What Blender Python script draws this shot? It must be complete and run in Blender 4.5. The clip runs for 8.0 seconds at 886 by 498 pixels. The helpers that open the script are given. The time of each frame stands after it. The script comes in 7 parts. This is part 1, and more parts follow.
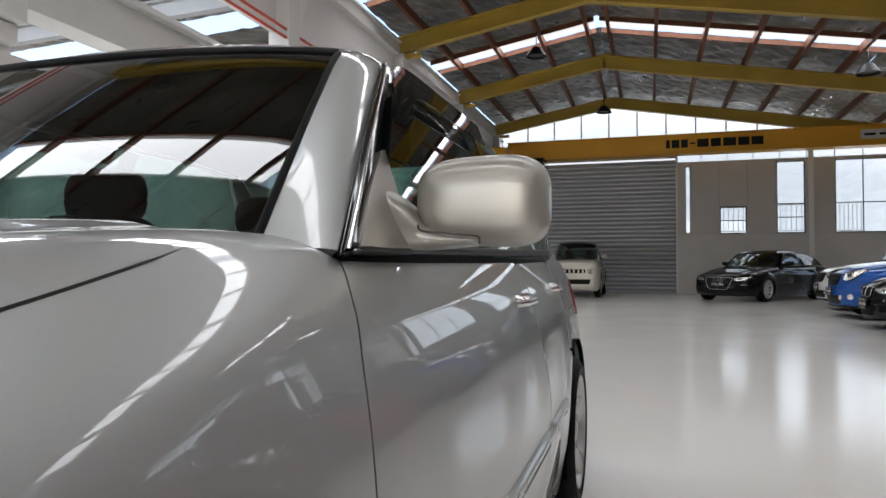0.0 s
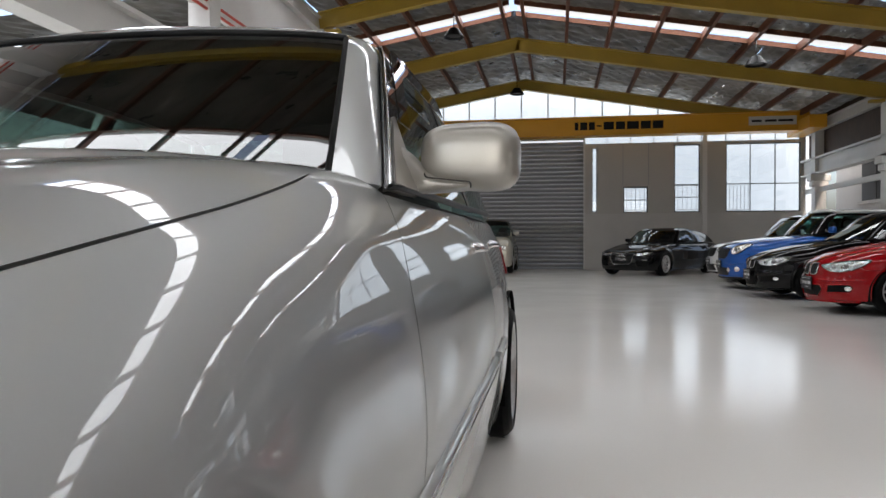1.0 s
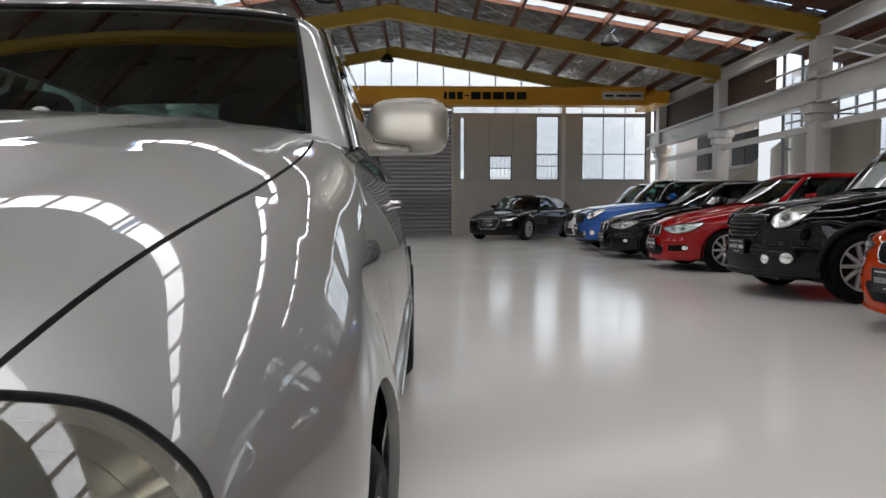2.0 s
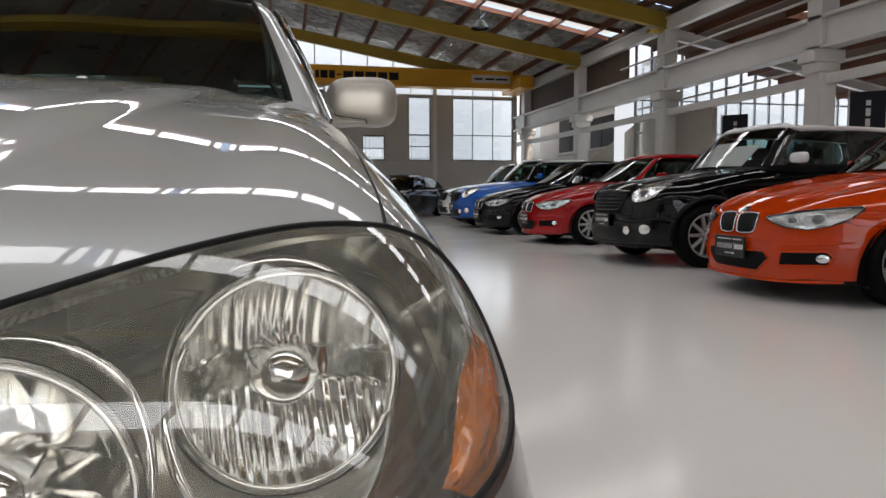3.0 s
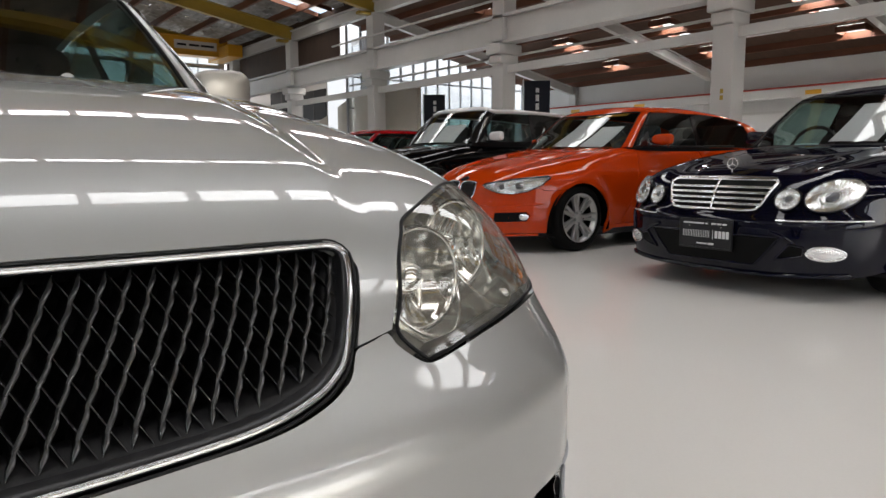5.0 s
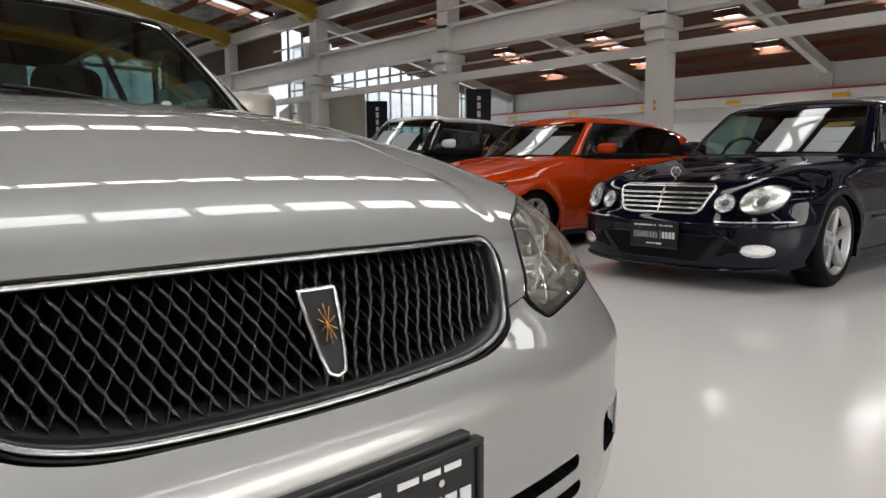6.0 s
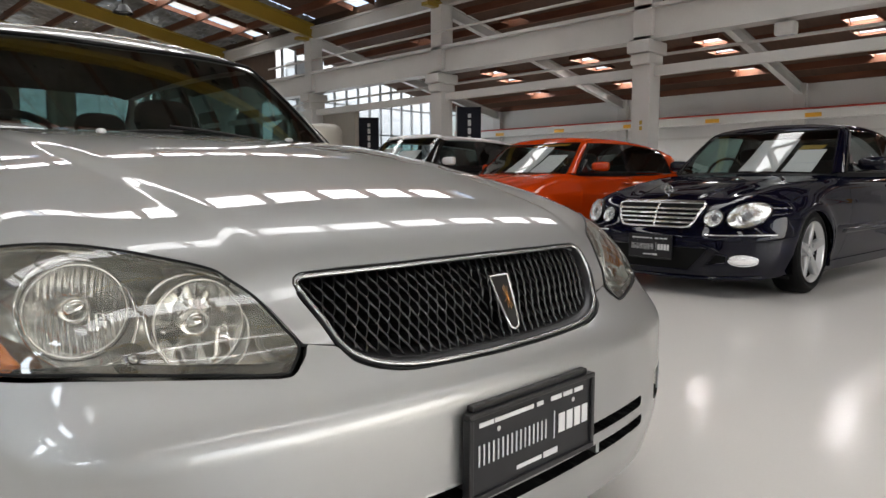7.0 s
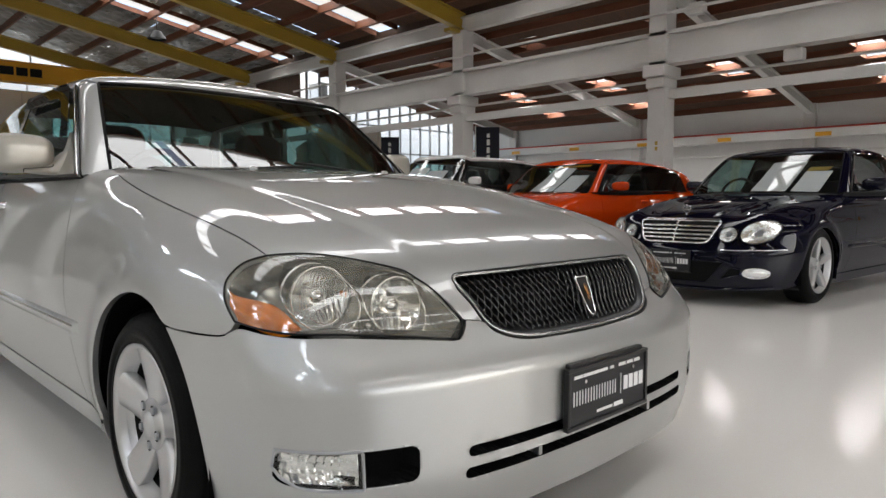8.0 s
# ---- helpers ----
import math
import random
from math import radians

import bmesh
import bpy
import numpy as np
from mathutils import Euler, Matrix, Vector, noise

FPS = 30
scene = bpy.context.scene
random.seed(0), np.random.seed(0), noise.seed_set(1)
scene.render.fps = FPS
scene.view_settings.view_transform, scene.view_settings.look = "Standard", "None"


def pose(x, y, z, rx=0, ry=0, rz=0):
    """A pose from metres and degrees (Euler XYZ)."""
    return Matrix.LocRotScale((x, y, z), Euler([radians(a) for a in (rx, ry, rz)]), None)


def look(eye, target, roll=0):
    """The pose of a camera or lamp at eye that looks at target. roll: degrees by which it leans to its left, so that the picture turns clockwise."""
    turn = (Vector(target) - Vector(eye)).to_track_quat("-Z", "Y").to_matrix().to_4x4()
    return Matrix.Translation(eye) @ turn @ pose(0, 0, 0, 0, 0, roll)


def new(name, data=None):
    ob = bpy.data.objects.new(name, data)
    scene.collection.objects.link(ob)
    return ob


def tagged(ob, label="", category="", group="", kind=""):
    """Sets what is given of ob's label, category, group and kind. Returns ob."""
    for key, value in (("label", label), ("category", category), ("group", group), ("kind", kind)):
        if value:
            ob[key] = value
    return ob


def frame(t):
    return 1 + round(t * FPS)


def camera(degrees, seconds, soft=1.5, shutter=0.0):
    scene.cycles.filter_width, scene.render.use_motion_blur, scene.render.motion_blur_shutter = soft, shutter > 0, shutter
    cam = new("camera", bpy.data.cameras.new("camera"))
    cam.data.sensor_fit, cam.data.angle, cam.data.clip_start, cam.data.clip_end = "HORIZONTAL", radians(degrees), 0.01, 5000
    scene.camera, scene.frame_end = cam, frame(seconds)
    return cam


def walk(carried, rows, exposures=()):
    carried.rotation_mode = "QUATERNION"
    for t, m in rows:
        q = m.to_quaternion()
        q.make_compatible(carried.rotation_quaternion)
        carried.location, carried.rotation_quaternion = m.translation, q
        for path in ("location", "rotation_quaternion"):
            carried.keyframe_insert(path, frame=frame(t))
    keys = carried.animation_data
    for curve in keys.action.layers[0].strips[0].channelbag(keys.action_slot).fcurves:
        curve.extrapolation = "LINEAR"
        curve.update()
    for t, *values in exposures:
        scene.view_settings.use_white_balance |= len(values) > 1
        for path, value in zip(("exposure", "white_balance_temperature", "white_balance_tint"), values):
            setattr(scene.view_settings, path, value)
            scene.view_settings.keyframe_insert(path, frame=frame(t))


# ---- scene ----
cam = camera(66.36, 8.0)
PATH = [
    (0, (1.1348, 0.8928, 0.9649), (0.5515, 2.8053, 1.0126), 0.029),
    (0.5, (1.1230, 0.7142, 0.9248), (0.6477, 2.6567, 0.9475), -0.012),
    (1, (1.0622, 0.5170, 0.8811), (0.7314, 2.4894, 0.8681), -0.002),
    (1.5, (1.0099, 0.3424, 0.8504), (0.8640, 2.3362, 0.7905), -0.010),
    (1.7, (0.9796, 0.2670, 0.8495), (0.9193, 2.2644, 0.7672), -0.005),
    (2.8, (0.7142, -0.0363, 0.8087), (1.0764, 1.9245, 0.6535), -0.185),
    (3, (0.6648, -0.0885, 0.7996), (1.1078, 1.8547, 0.6338), -0.164),
    (3.5, (0.5230, -0.2148, 0.7953), (1.1799, 1.6641, 0.6001), -0.092),
    (4, (0.3560, -0.3282, 0.7885), (1.2158, 1.4645, 0.5716), -0.274),
    (4.5, (0.1896, -0.4151, 0.7932), (1.2354, 1.2733, 0.5577), -0.270),
    (5, (0.0149, -0.4777, 0.8086), (1.2226, 1.0967, 0.5584), -0.159),
    (5.2, (-0.0642, -0.4923, 0.8148), (1.1879, 1.0467, 0.5621), -0.138),
    (6.3, (-0.5833, -0.6106, 0.8431), (0.7955, 0.8201, 0.6151), -0.092),
    (6.5, (-0.6897, -0.6408, 0.8496), (0.6993, 0.7812, 0.6291), -0.047),
    (7, (-0.9685, -0.7175, 0.8692), (0.4349, 0.6935, 0.6706), 0.035),
    (7.5, (-1.2467, -0.8135, 0.8865), (0.1592, 0.5967, 0.7006), 0.163),
    (8, (-1.5049, -0.9288, 0.9028), (-0.1213, 0.5075, 0.7516), -0.069),
]
walk(cam, [(t, look(eye, target, roll)) for t, eye, target, roll in PATH],
     ((0, 2.02, 6370, 11.5), (1.5, 1.89, 6410, 11.5), (3, 1.78, 6560, 12.5), (4.5, 1.97, 6630, 12), (6.5, 2.01, 6660, 11), (8, 1.96, 6620, 11.5)))

# ---- world, sun and exposure ----
world = bpy.data.worlds.new("sky")
scene.world = world
world.use_nodes = True
wn = world.node_tree.nodes
sky = wn.new("ShaderNodeTexSky")
sky.sky_type, sky.sun_disc = "NISHITA", False
sky.sun_elevation, sky.sun_rotation = radians(48), radians(150)
sky.air_density, sky.dust_density, sky.ozone_density = 1.0, 7.0, 1.0
wn["Background"].inputs["Strength"].default_value = 0.15
world.node_tree.links.new(sky.outputs[0], wn["Background"].inputs["Color"])
sun = new("sun", bpy.data.lights.new("sun", "SUN"))
sun.data.energy, sun.data.angle, sun.data.color = 1.0, radians(14), (1.0, 0.97, 0.93)
sun.matrix_world = look((-8, -14, 20), (0, 0, 0))


# ---- materials ----
def mat(name, color, rough=0.5, metal=0.0, coat=0.0, coat_rough=0.03, vary=0.0, scale=8.0, bump=0.0, bump_scale=60.0,
        transmission=0.0, ior=1.45, alpha=1.0, rough_vary=0.0, stretch=(1, 1, 1), fine=0.0, fine_scale=220.0, spec=0.5):
    """A principled surface whose colour, gloss and relief vary at two scales, in metres."""
    m = bpy.data.materials.new(name)
    m.use_nodes = True
    nt = m.node_tree
    b = nt.nodes["Principled BSDF"]
    put = b.inputs
    put["Base Color"].default_value = (*color, 1)
    put["Roughness"].default_value, put["Metallic"].default_value = rough, metal
    put["Coat Weight"].default_value, put["Coat Roughness"].default_value = coat, coat_rough
    put["Transmission Weight"].default_value, put["IOR"].default_value, put["Alpha"].default_value = transmission, ior, alpha
    put["Specular IOR Level"].default_value = spec
    if not (vary or bump or rough_vary or fine):
        return m
    co = nt.nodes.new("ShaderNodeTexCoord")
    mp = nt.nodes.new("ShaderNodeMapping")
    mp.inputs["Scale"].default_value = stretch
    nt.links.new(co.outputs["Object"], mp.inputs["Vector"])

    def noise_tex(size, detail):
        n = nt.nodes.new("ShaderNodeTexNoise")
        n.inputs["Scale"].default_value, n.inputs["Detail"].default_value = size, detail
        nt.links.new(mp.outputs[0], n.inputs["Vector"])
        return n

    if vary or fine:
        big, small = noise_tex(scale, 5), noise_tex(fine_scale, 2)
        add = nt.nodes.new("ShaderNodeMath")
        add.operation = "MULTIPLY_ADD"
        nt.links.new(small.outputs["Fac"], add.inputs[0])
        add.inputs[1].default_value = fine / max(vary, 1e-3)
        nt.links.new(big.outputs["Fac"], add.inputs[2])
        ramp = nt.nodes.new("ShaderNodeMapRange")
        ramp.inputs["From Min"].default_value, ramp.inputs["From Max"].default_value = 0.3, 0.7 + fine / max(vary, 1e-3)
        ramp.inputs["To Min"].default_value, ramp.inputs["To Max"].default_value = 1 - vary, 1 + vary * 0.6
        nt.links.new(add.outputs[0], ramp.inputs["Value"])
        mix = nt.nodes.new("ShaderNodeVectorMath")
        mix.operation = "SCALE"
        mix.inputs[0].default_value = color
        nt.links.new(ramp.outputs[0], mix.inputs["Scale"])
        nt.links.new(mix.outputs[0], put["Base Color"])
    if rough_vary:
        n = noise_tex(scale * 1.7, 6)
        r = nt.nodes.new("ShaderNodeMapRange")
        r.inputs["From Min"].default_value, r.inputs["From Max"].default_value = 0.3, 0.7
        r.inputs["To Min"].default_value, r.inputs["To Max"].default_value = rough - rough_vary, rough + rough_vary
        nt.links.new(n.outputs["Fac"], r.inputs["Value"])
        nt.links.new(r.outputs[0], put["Roughness"])
    if bump:
        n = noise_tex(bump_scale, 4)
        bp = nt.nodes.new("ShaderNodeBump")
        bp.inputs["Strength"].default_value, bp.inputs["Distance"].default_value = bump, 0.01
        nt.links.new(n.outputs["Fac"], bp.inputs["Height"])
        nt.links.new(bp.outputs[0], put["Normal"])
    return m


SILVER = mat("silver_metallic_paint", (0.397, 0.404, 0.396), 0.40, 0.82, 1.0, 0.0, vary=0.03, scale=3, fine=0.05, fine_scale=2500)
SILVER_TRIM = mat("satin_champagne_paint", (0.36, 0.342, 0.305), 0.36, 0.75, 0.6, 0.14, vary=0.03, scale=6, fine=0.05, fine_scale=2500)
SILVER_CAR = mat("champagne_paint", (0.42, 0.40, 0.34), 0.4, 0.5, 1.0, 0.03)
CHROME = mat("chrome", (0.75, 0.75, 0.75), 0.06, 1.0)
ALLOY = mat("alloy_silver", (0.48, 0.48, 0.48), 0.34, 0.85, 0.6, 0.05, fine=0.03, vary=0.02)
BLACK = mat("black_plastic", (0.004, 0.004, 0.0045), 0.45, spec=0.25, vary=0.2, scale=20, bump=0.05, bump_scale=400)
GLOSS_BLACK = mat("gloss_black", (0.006, 0.006, 0.007), 0.12, 0, 0.5)
RUBBER = mat("rubber", (0.004, 0.004, 0.004), 0.55, spec=0.10, vary=0.25, scale=30, bump=0.08, bump_scale=300)
DARK = mat("dark_interior", (0.008, 0.008, 0.0085), 0.75, vary=0.2, scale=15)
# HOLLOW: near-black colour carries the shade inside slots, grille and wheel housings
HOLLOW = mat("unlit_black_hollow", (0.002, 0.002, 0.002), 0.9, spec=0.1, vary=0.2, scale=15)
LINER = mat("dark_cloth_lining", (0.018, 0.018, 0.018), 0.9, vary=0.15, scale=30)
SEAT = mat("grey_seat_fabric", (0.035, 0.035, 0.035), 0.9, vary=0.15, scale=30, bump=0.3, bump_scale=500)
WHITE_PAPER = mat("white_paper", (0.78, 0.78, 0.78), 0.7, vary=0.03, scale=30)
RED_PAINT = mat("red_paint", (0.29, 0.004, 0.006), 0.4, 0.0, 0.7, 0.01, vary=0.04, spec=0.0)
ORANGE_PAINT = mat("orange_paint", (0.46, 0.038, 0.002), 0.4, 0.0, 0.7, 0.01, vary=0.04, fine=0.05, fine_scale=1500, spec=0.0)
BLACK_PAINT = mat("black_paint", (0.002, 0.002, 0.0025), 0.3, 0.0, 0.6, 0.0, spec=0.0)
NAVY_PAINT = mat("navy_paint", (0.002, 0.0023, 0.009), 0.3, 0.0, 0.65, 0.0, spec=0.0)
BLUE_PAINT = mat("blue_paint", (0.008, 0.085, 0.36), 0.35, 0.1, 0.8, 0.01, spec=0.1)
WHITE_PAINT = mat("white_paint", (0.72, 0.72, 0.72), 0.3, 0.0, 1.0, 0.02)
AMBER = mat("amber_lens", (0.66, 0.17, 0.001), 0.18, 0.25, 0.8, vary=0.25, scale=40, bump=0.4, bump_scale=90)
WHITE_STEEL = mat("white_painted_steel", (0.54, 0.53, 0.505), 0.45, 0, 0, vary=0.10, scale=1.6, fine=0.04, fine_scale=40, rough_vary=0.1)
DARK_STEEL = mat("dark_window_steel", (0.035, 0.034, 0.033), 0.5, vary=0.2, scale=3)
GREY_STEEL = mat("grey_painted_steel", (0.30, 0.31, 0.32), 0.5, vary=0.12, scale=2, fine=0.05)
YELLOW = mat("ochre_painted_steel", (0.36, 0.24, 0.03), 0.5, vary=0.18, scale=1.5, fine=0.06, fine_scale=30, rough_vary=0.1)
CRANE_YELLOW = mat("crane_yellow", (0.62, 0.30, 0.015), 0.42, vary=0.10, scale=1.2, fine=0.05, fine_scale=30)
WOOD = mat("red_brown_timber", (0.13, 0.045, 0.02), 0.65, vary=0.45, scale=2, fine=0.15, fine_scale=60, stretch=(6, 0.6, 6), bump=0.2, bump_scale=30)
FOIL = mat("foil_insulation", (0.155, 0.143, 0.12), 0.36, 0.85, vary=0.4, scale=1.6, bump=0.55, bump_scale=7, rough_vary=0.12)
SARKING = mat("dark_timber_boards", (0.060, 0.034, 0.020), 0.7, vary=0.4, scale=2, fine=0.12, fine_scale=50, stretch=(1, 6, 1), bump=0.2, bump_scale=30)
CONCRETE = mat("painted_concrete", (0.46, 0.45, 0.43), 0.7, vary=0.12, scale=1.2, fine=0.05, fine_scale=30, bump=0.1, bump_scale=40)
PANEL = mat("grey_wall_panel", (0.43, 0.415, 0.385), 0.6, vary=0.08, scale=0.8, fine=0.03, fine_scale=20)
WALL_WHITE = mat("white_wall", (0.62, 0.61, 0.59), 0.65, vary=0.10, scale=0.9, fine=0.04, fine_scale=25, bump=0.08, bump_scale=30)
SHUTTER = mat("roller_shutter_grey", (0.27, 0.27, 0.27), 0.4, 0.3, vary=0.06, scale=2, fine=0.03)
FLOOR = mat("polished_pale_epoxy", (0.73, 0.705, 0.67), 0.145, 0.0, 0.0, 0.10, vary=0.05, scale=0.5, fine=0.03, fine_scale=90, rough_vary=0.02, bump=0.006, bump_scale=9)
ASPHALT = mat("asphalt", (0.06, 0.06, 0.06), 0.9, vary=0.2, scale=4, bump=0.4)
NAVY_CLOTH = mat("navy_cloth", (0.012, 0.014, 0.024), 0.8, vary=0.15, scale=10)
RED_PIPE = mat("red_pipe", (0.45, 0.05, 0.03), 0.45, vary=0.1)


def glass(name, tint, amount=0.5, rough=0.0, haze=0.0):
    """Thin pane: a glossy film over a tinted clear sheet."""
    m = bpy.data.materials.new(name)
    m.use_nodes = True
    nt = m.node_tree
    nt.nodes.remove(nt.nodes["Principled BSDF"])
    out = nt.nodes["Material Output"]
    clear, gloss, mix, fres = (nt.nodes.new("ShaderNode" + k) for k in ("BsdfTransparent", "BsdfGlossy", "MixShader", "LayerWeight"))
    power, span = nt.nodes.new("ShaderNodeMath"), nt.nodes.new("ShaderNodeMapRange")
    clear.inputs["Color"].default_value = (*tint, 1)
    gloss.inputs["Roughness"].default_value = rough
    fres.inputs["Blend"].default_value = 0.5
    power.operation = "POWER"
    power.inputs[1].default_value = 5.0
    span.inputs["To Min"].default_value = 1.7 * (amount / (2 + amount)) ** 2
    nt.links.new(fres.outputs["Facing"], power.inputs[0])
    nt.links.new(power.outputs[0], span.inputs["Value"])
    nt.links.new(span.outputs[0], mix.inputs[0])
    body = clear
    if haze:
        veil, body = nt.nodes.new("ShaderNodeBsdfDiffuse"), nt.nodes.new("ShaderNodeMixShader")
        veil.inputs["Color"].default_value = (0.75, 0.74, 0.67, 1)
        body.inputs[0].default_value = haze
        nt.links.new(clear.outputs[0], body.inputs[1])
        nt.links.new(veil.outputs[0], body.inputs[2])
    nt.links.new(body.outputs[0], mix.inputs[1])
    nt.links.new(gloss.outputs[0], mix.inputs[2])
    nt.links.new(mix.outputs[0], out.inputs["Surface"])
    return m


CAR_GLASS = glass("car_glass", (0.42, 0.66, 0.63), 0.6)
CLEAR_GLASS = glass("clear_windscreen", (0.60, 0.63, 0.62), 0.6)
LENS_CLEAR = glass("clear_lens", (0.93, 0.94, 0.93), 0.5)
SCREEN_GLASS = glass("windscreen_glass", (0.26, 0.32, 0.31), 0.70)
DARK_GLASS = glass("privacy_glass", (0.10, 0.11, 0.11), 0.6)
LENS = glass("lamp_lens", (0.90, 0.895, 0.86), 0.5, 0.01, 0.09)
PANE = glass("window_pane", (0.92, 0.95, 0.97), 0.45)


# ---- building helpers ----
def mesh_object(name, verts, faces, materials, mat_index=None, smooth=False):
    me = bpy.data.meshes.new(name)
    me.from_pydata([tuple(v) for v in verts], [], faces)
    for m in materials:
        me.materials.append(m)
    if mat_index is not None:
        me.polygons.foreach_set("material_index", np.asarray(mat_index, dtype=np.int32))
    me.polygons.foreach_set("use_smooth", np.full(len(me.polygons), bool(smooth)))
    me.update()
    return new(name, me)


def part(name, bm, material, parent, label=""):
    """Links a bmesh as one mesh under a thing or under a part."""
    me = bpy.data.meshes.new(name)
    bm.to_mesh(me)
    bm.free()
    me.materials.append(material)
    ob = new(name, me)
    ob.parent = parent
    return tagged(ob, label)


def under(ob, parent, label=""):
    ob.parent = parent
    return tagged(ob, label)


def thing(name, label, category, group="", at=None):
    ob = new(name)
    ob.empty_display_size = 0.2
    if at is not None:
        ob.matrix_world = at
    return tagged(ob, label, category, group)


def add_box(bm, lo, hi, bevel=0.0):
    lo, hi = Vector(lo), Vector(hi)
    made = bmesh.ops.create_cube(bm, size=1, matrix=Matrix.Translation((lo + hi) / 2) @ Matrix.Diagonal((*(hi - lo), 1)))
    if bevel:
        edges = {e for v in made["verts"] for e in v.link_edges}
        bmesh.ops.bevel(bm, geom=list(edges), offset=bevel, segments=2, affect="EDGES", profile=0.5)
    return bm


def box(name, lo, hi, material, parent=None, bevel=0.0, label=""):
    bm = add_box(bmesh.new(), lo, hi, bevel)
    ob = part(name, bm, material, parent, label)
    return ob


def add_tube(bm, a, b, r, seg=10, r2=None):
    a, b = Vector(a), Vector(b)
    m = Matrix.Translation((a + b) / 2) @ (b - a).to_track_quat("Z", "Y").to_matrix().to_4x4()
    bmesh.ops.create_cone(bm, cap_ends=True, segments=seg, radius1=r, radius2=r if r2 is None else r2, depth=(b - a).length, matrix=m)
    return bm


def structure(name, bm, material, label, category):
    return tagged(part(name, bm, material, None), label, category, kind="structure")


# ---- hall: plan ----
X_L, X_R, X_WALL, Y_BACK, Y_FRONT = -4.0, 9.35, 16.8, 25.1, -10.4
BAYS = [4.95 + 4.75 * k for k in range(-3, 5)]
SLOPE, RIDGE = 0.175, 6.72


def roof_z(x):
    return RIDGE - SLOPE * abs(x)


def aisle_z(x):
    return 4.75 - 0.19 * (x - X_R)


structure("ground", add_box(bmesh.new(), (-900, -900, -0.5), (900, 900, -0.12)), ASPHALT, "wide dark asphalt yard round the hall", "ground")
structure("floor", add_box(bmesh.new(), (-12.2, Y_FRONT, -0.12), (X_WALL + 0.2, Y_BACK + 0.2, 0.0)), FLOOR, "pale grey polished epoxy floor with soft reflections", "floor")


def wall_with_openings(name, y, x0, x1, z0, z1, holes, thick, material, label):
    """A wall along x, its openings cut right through."""
    xs = sorted({x0, x1, *[h[0] for h in holes], *[h[1] for h in holes]})
    zs = sorted({z0, z1, *[h[2] for h in holes], *[h[3] for h in holes]})
    bm = bmesh.new()
    for a, b in zip(xs, xs[1:]):
        run = None
        for c, d in zip(zs, zs[1:]):
            mx, mz = (a + b) / 2, (c + d) / 2
            solid = not any(h[0] < mx < h[1] and h[2] < mz < h[3] for h in holes)
            if solid:
                run = (run[0], d) if run else (c, d)
            if (not solid or d == zs[-1]) and run:
                add_box(bm, (a, y, run[0]), (b, y + thick, run[1]))
                run = None
    return structure(name, bm, material, label, "wall")


# back wall: plinth and openings
WINDOWS = [(2.29, 2.48, 2.03, 4.31), (3.38, 4.21, 2.01, 2.92), (5.10, 5.95, 2.01, 4.36), (6.80, 9.2, 2.01, 4.36)]
BAND = (2.02, 9.2, 4.42, 4.98)
DOOR = (-2.75, 2.0, 0.0, 4.62)
wall_with_openings("wall_back", Y_BACK, -12, X_R, 0.0, 5.05, [DOOR, *WINDOWS, BAND], 0.2, PANEL, "grey panelled end wall with tall factory windows")
structure("plinth", add_box(bmesh.new(), (2.05, Y_BACK - 0.06, 0.0), (X_R, Y_BACK - 0.003, 1.97)), CONCRETE, "pale painted concrete plinth under the end windows", "wall")


def window(name, lo, hi, cols, rows, frame_material, label, category="window"):
    """A window in a wall along x: frame, bars and panes."""
    (x0, y, z0), (x1, _, z1) = lo, hi
    w = thing(name, label, category)
    w["kind"] = "structure"
    bm = bmesh.new()
    t = 0.035
    add_box(bm, (x0, y, z0), (x1, y + 0.07, z0 + t))
    add_box(bm, (x0, y, z1 - t), (x1, y + 0.07, z1))
    add_box(bm, (x0, y, z0 + t), (x0 + t, y + 0.07, z1 - t))
    add_box(bm, (x1 - t, y, z0 + t), (x1, y + 0.07, z1 - t))
    for i in range(1, cols):
        x = x0 + (x1 - x0) * i / cols
        add_box(bm, (x - 0.012, y + 0.004, z0 + t), (x + 0.012, y + 0.06, z1 - t))
    for z in rows:
        add_box(bm, (x0 + t, y + 0.008, z - 0.015), (x1 - t, y + 0.056, z + 0.015))
    part("window_frame", bm, frame_material, w)
    for i in range(cols):
        a, b = x0 + (x1 - x0) * i / cols, x0 + (x1 - x0) * (i + 1) / cols
        p = box("pane", (a + 0.012, y + 0.03, z0 + t), (b - 0.012, y + 0.036, z1 - t), PANE, w)
        p.visible_shadow = False
    return w


window("window_1", (2.29, Y_BACK + 0.05, 2.03), (2.48, 0, 4.31), 1, [], GREY_STEEL, "narrow slit window in the grey end wall")
window("window_2", (3.38, Y_BACK + 0.05, 2.01), (4.21, 0, 2.92), 1, [2.45], DARK_STEEL, "small square window with dark frame")
window("window_3", (5.10, Y_BACK + 0.05, 2.01), (5.95, 0, 4.36), 1, [2.53, 2.97], DARK_STEEL, "tall window with opening lower sash")
window("window_4", (6.80, Y_BACK + 0.05, 2.01), (9.2, 0, 4.36), 3, [2.97], DARK_STEEL, "wide tall window with white obscured panes")
for k, (a, b) in enumerate([(-3.7, 2.6), (3.0, 9.0)]):
    window(f"window_{8 + k}", (a, Y_FRONT - 0.15, 0.9), (b, 0, 4.7), 6, [2.2, 3.4], GREY_STEEL, "large paned window in the end wall")
window("window_5", (2.02, Y_BACK + 0.05, 4.42), (9.2, 0, 4.98), 9, [], GREY_STEEL, "long band of clerestory panes under the crane")


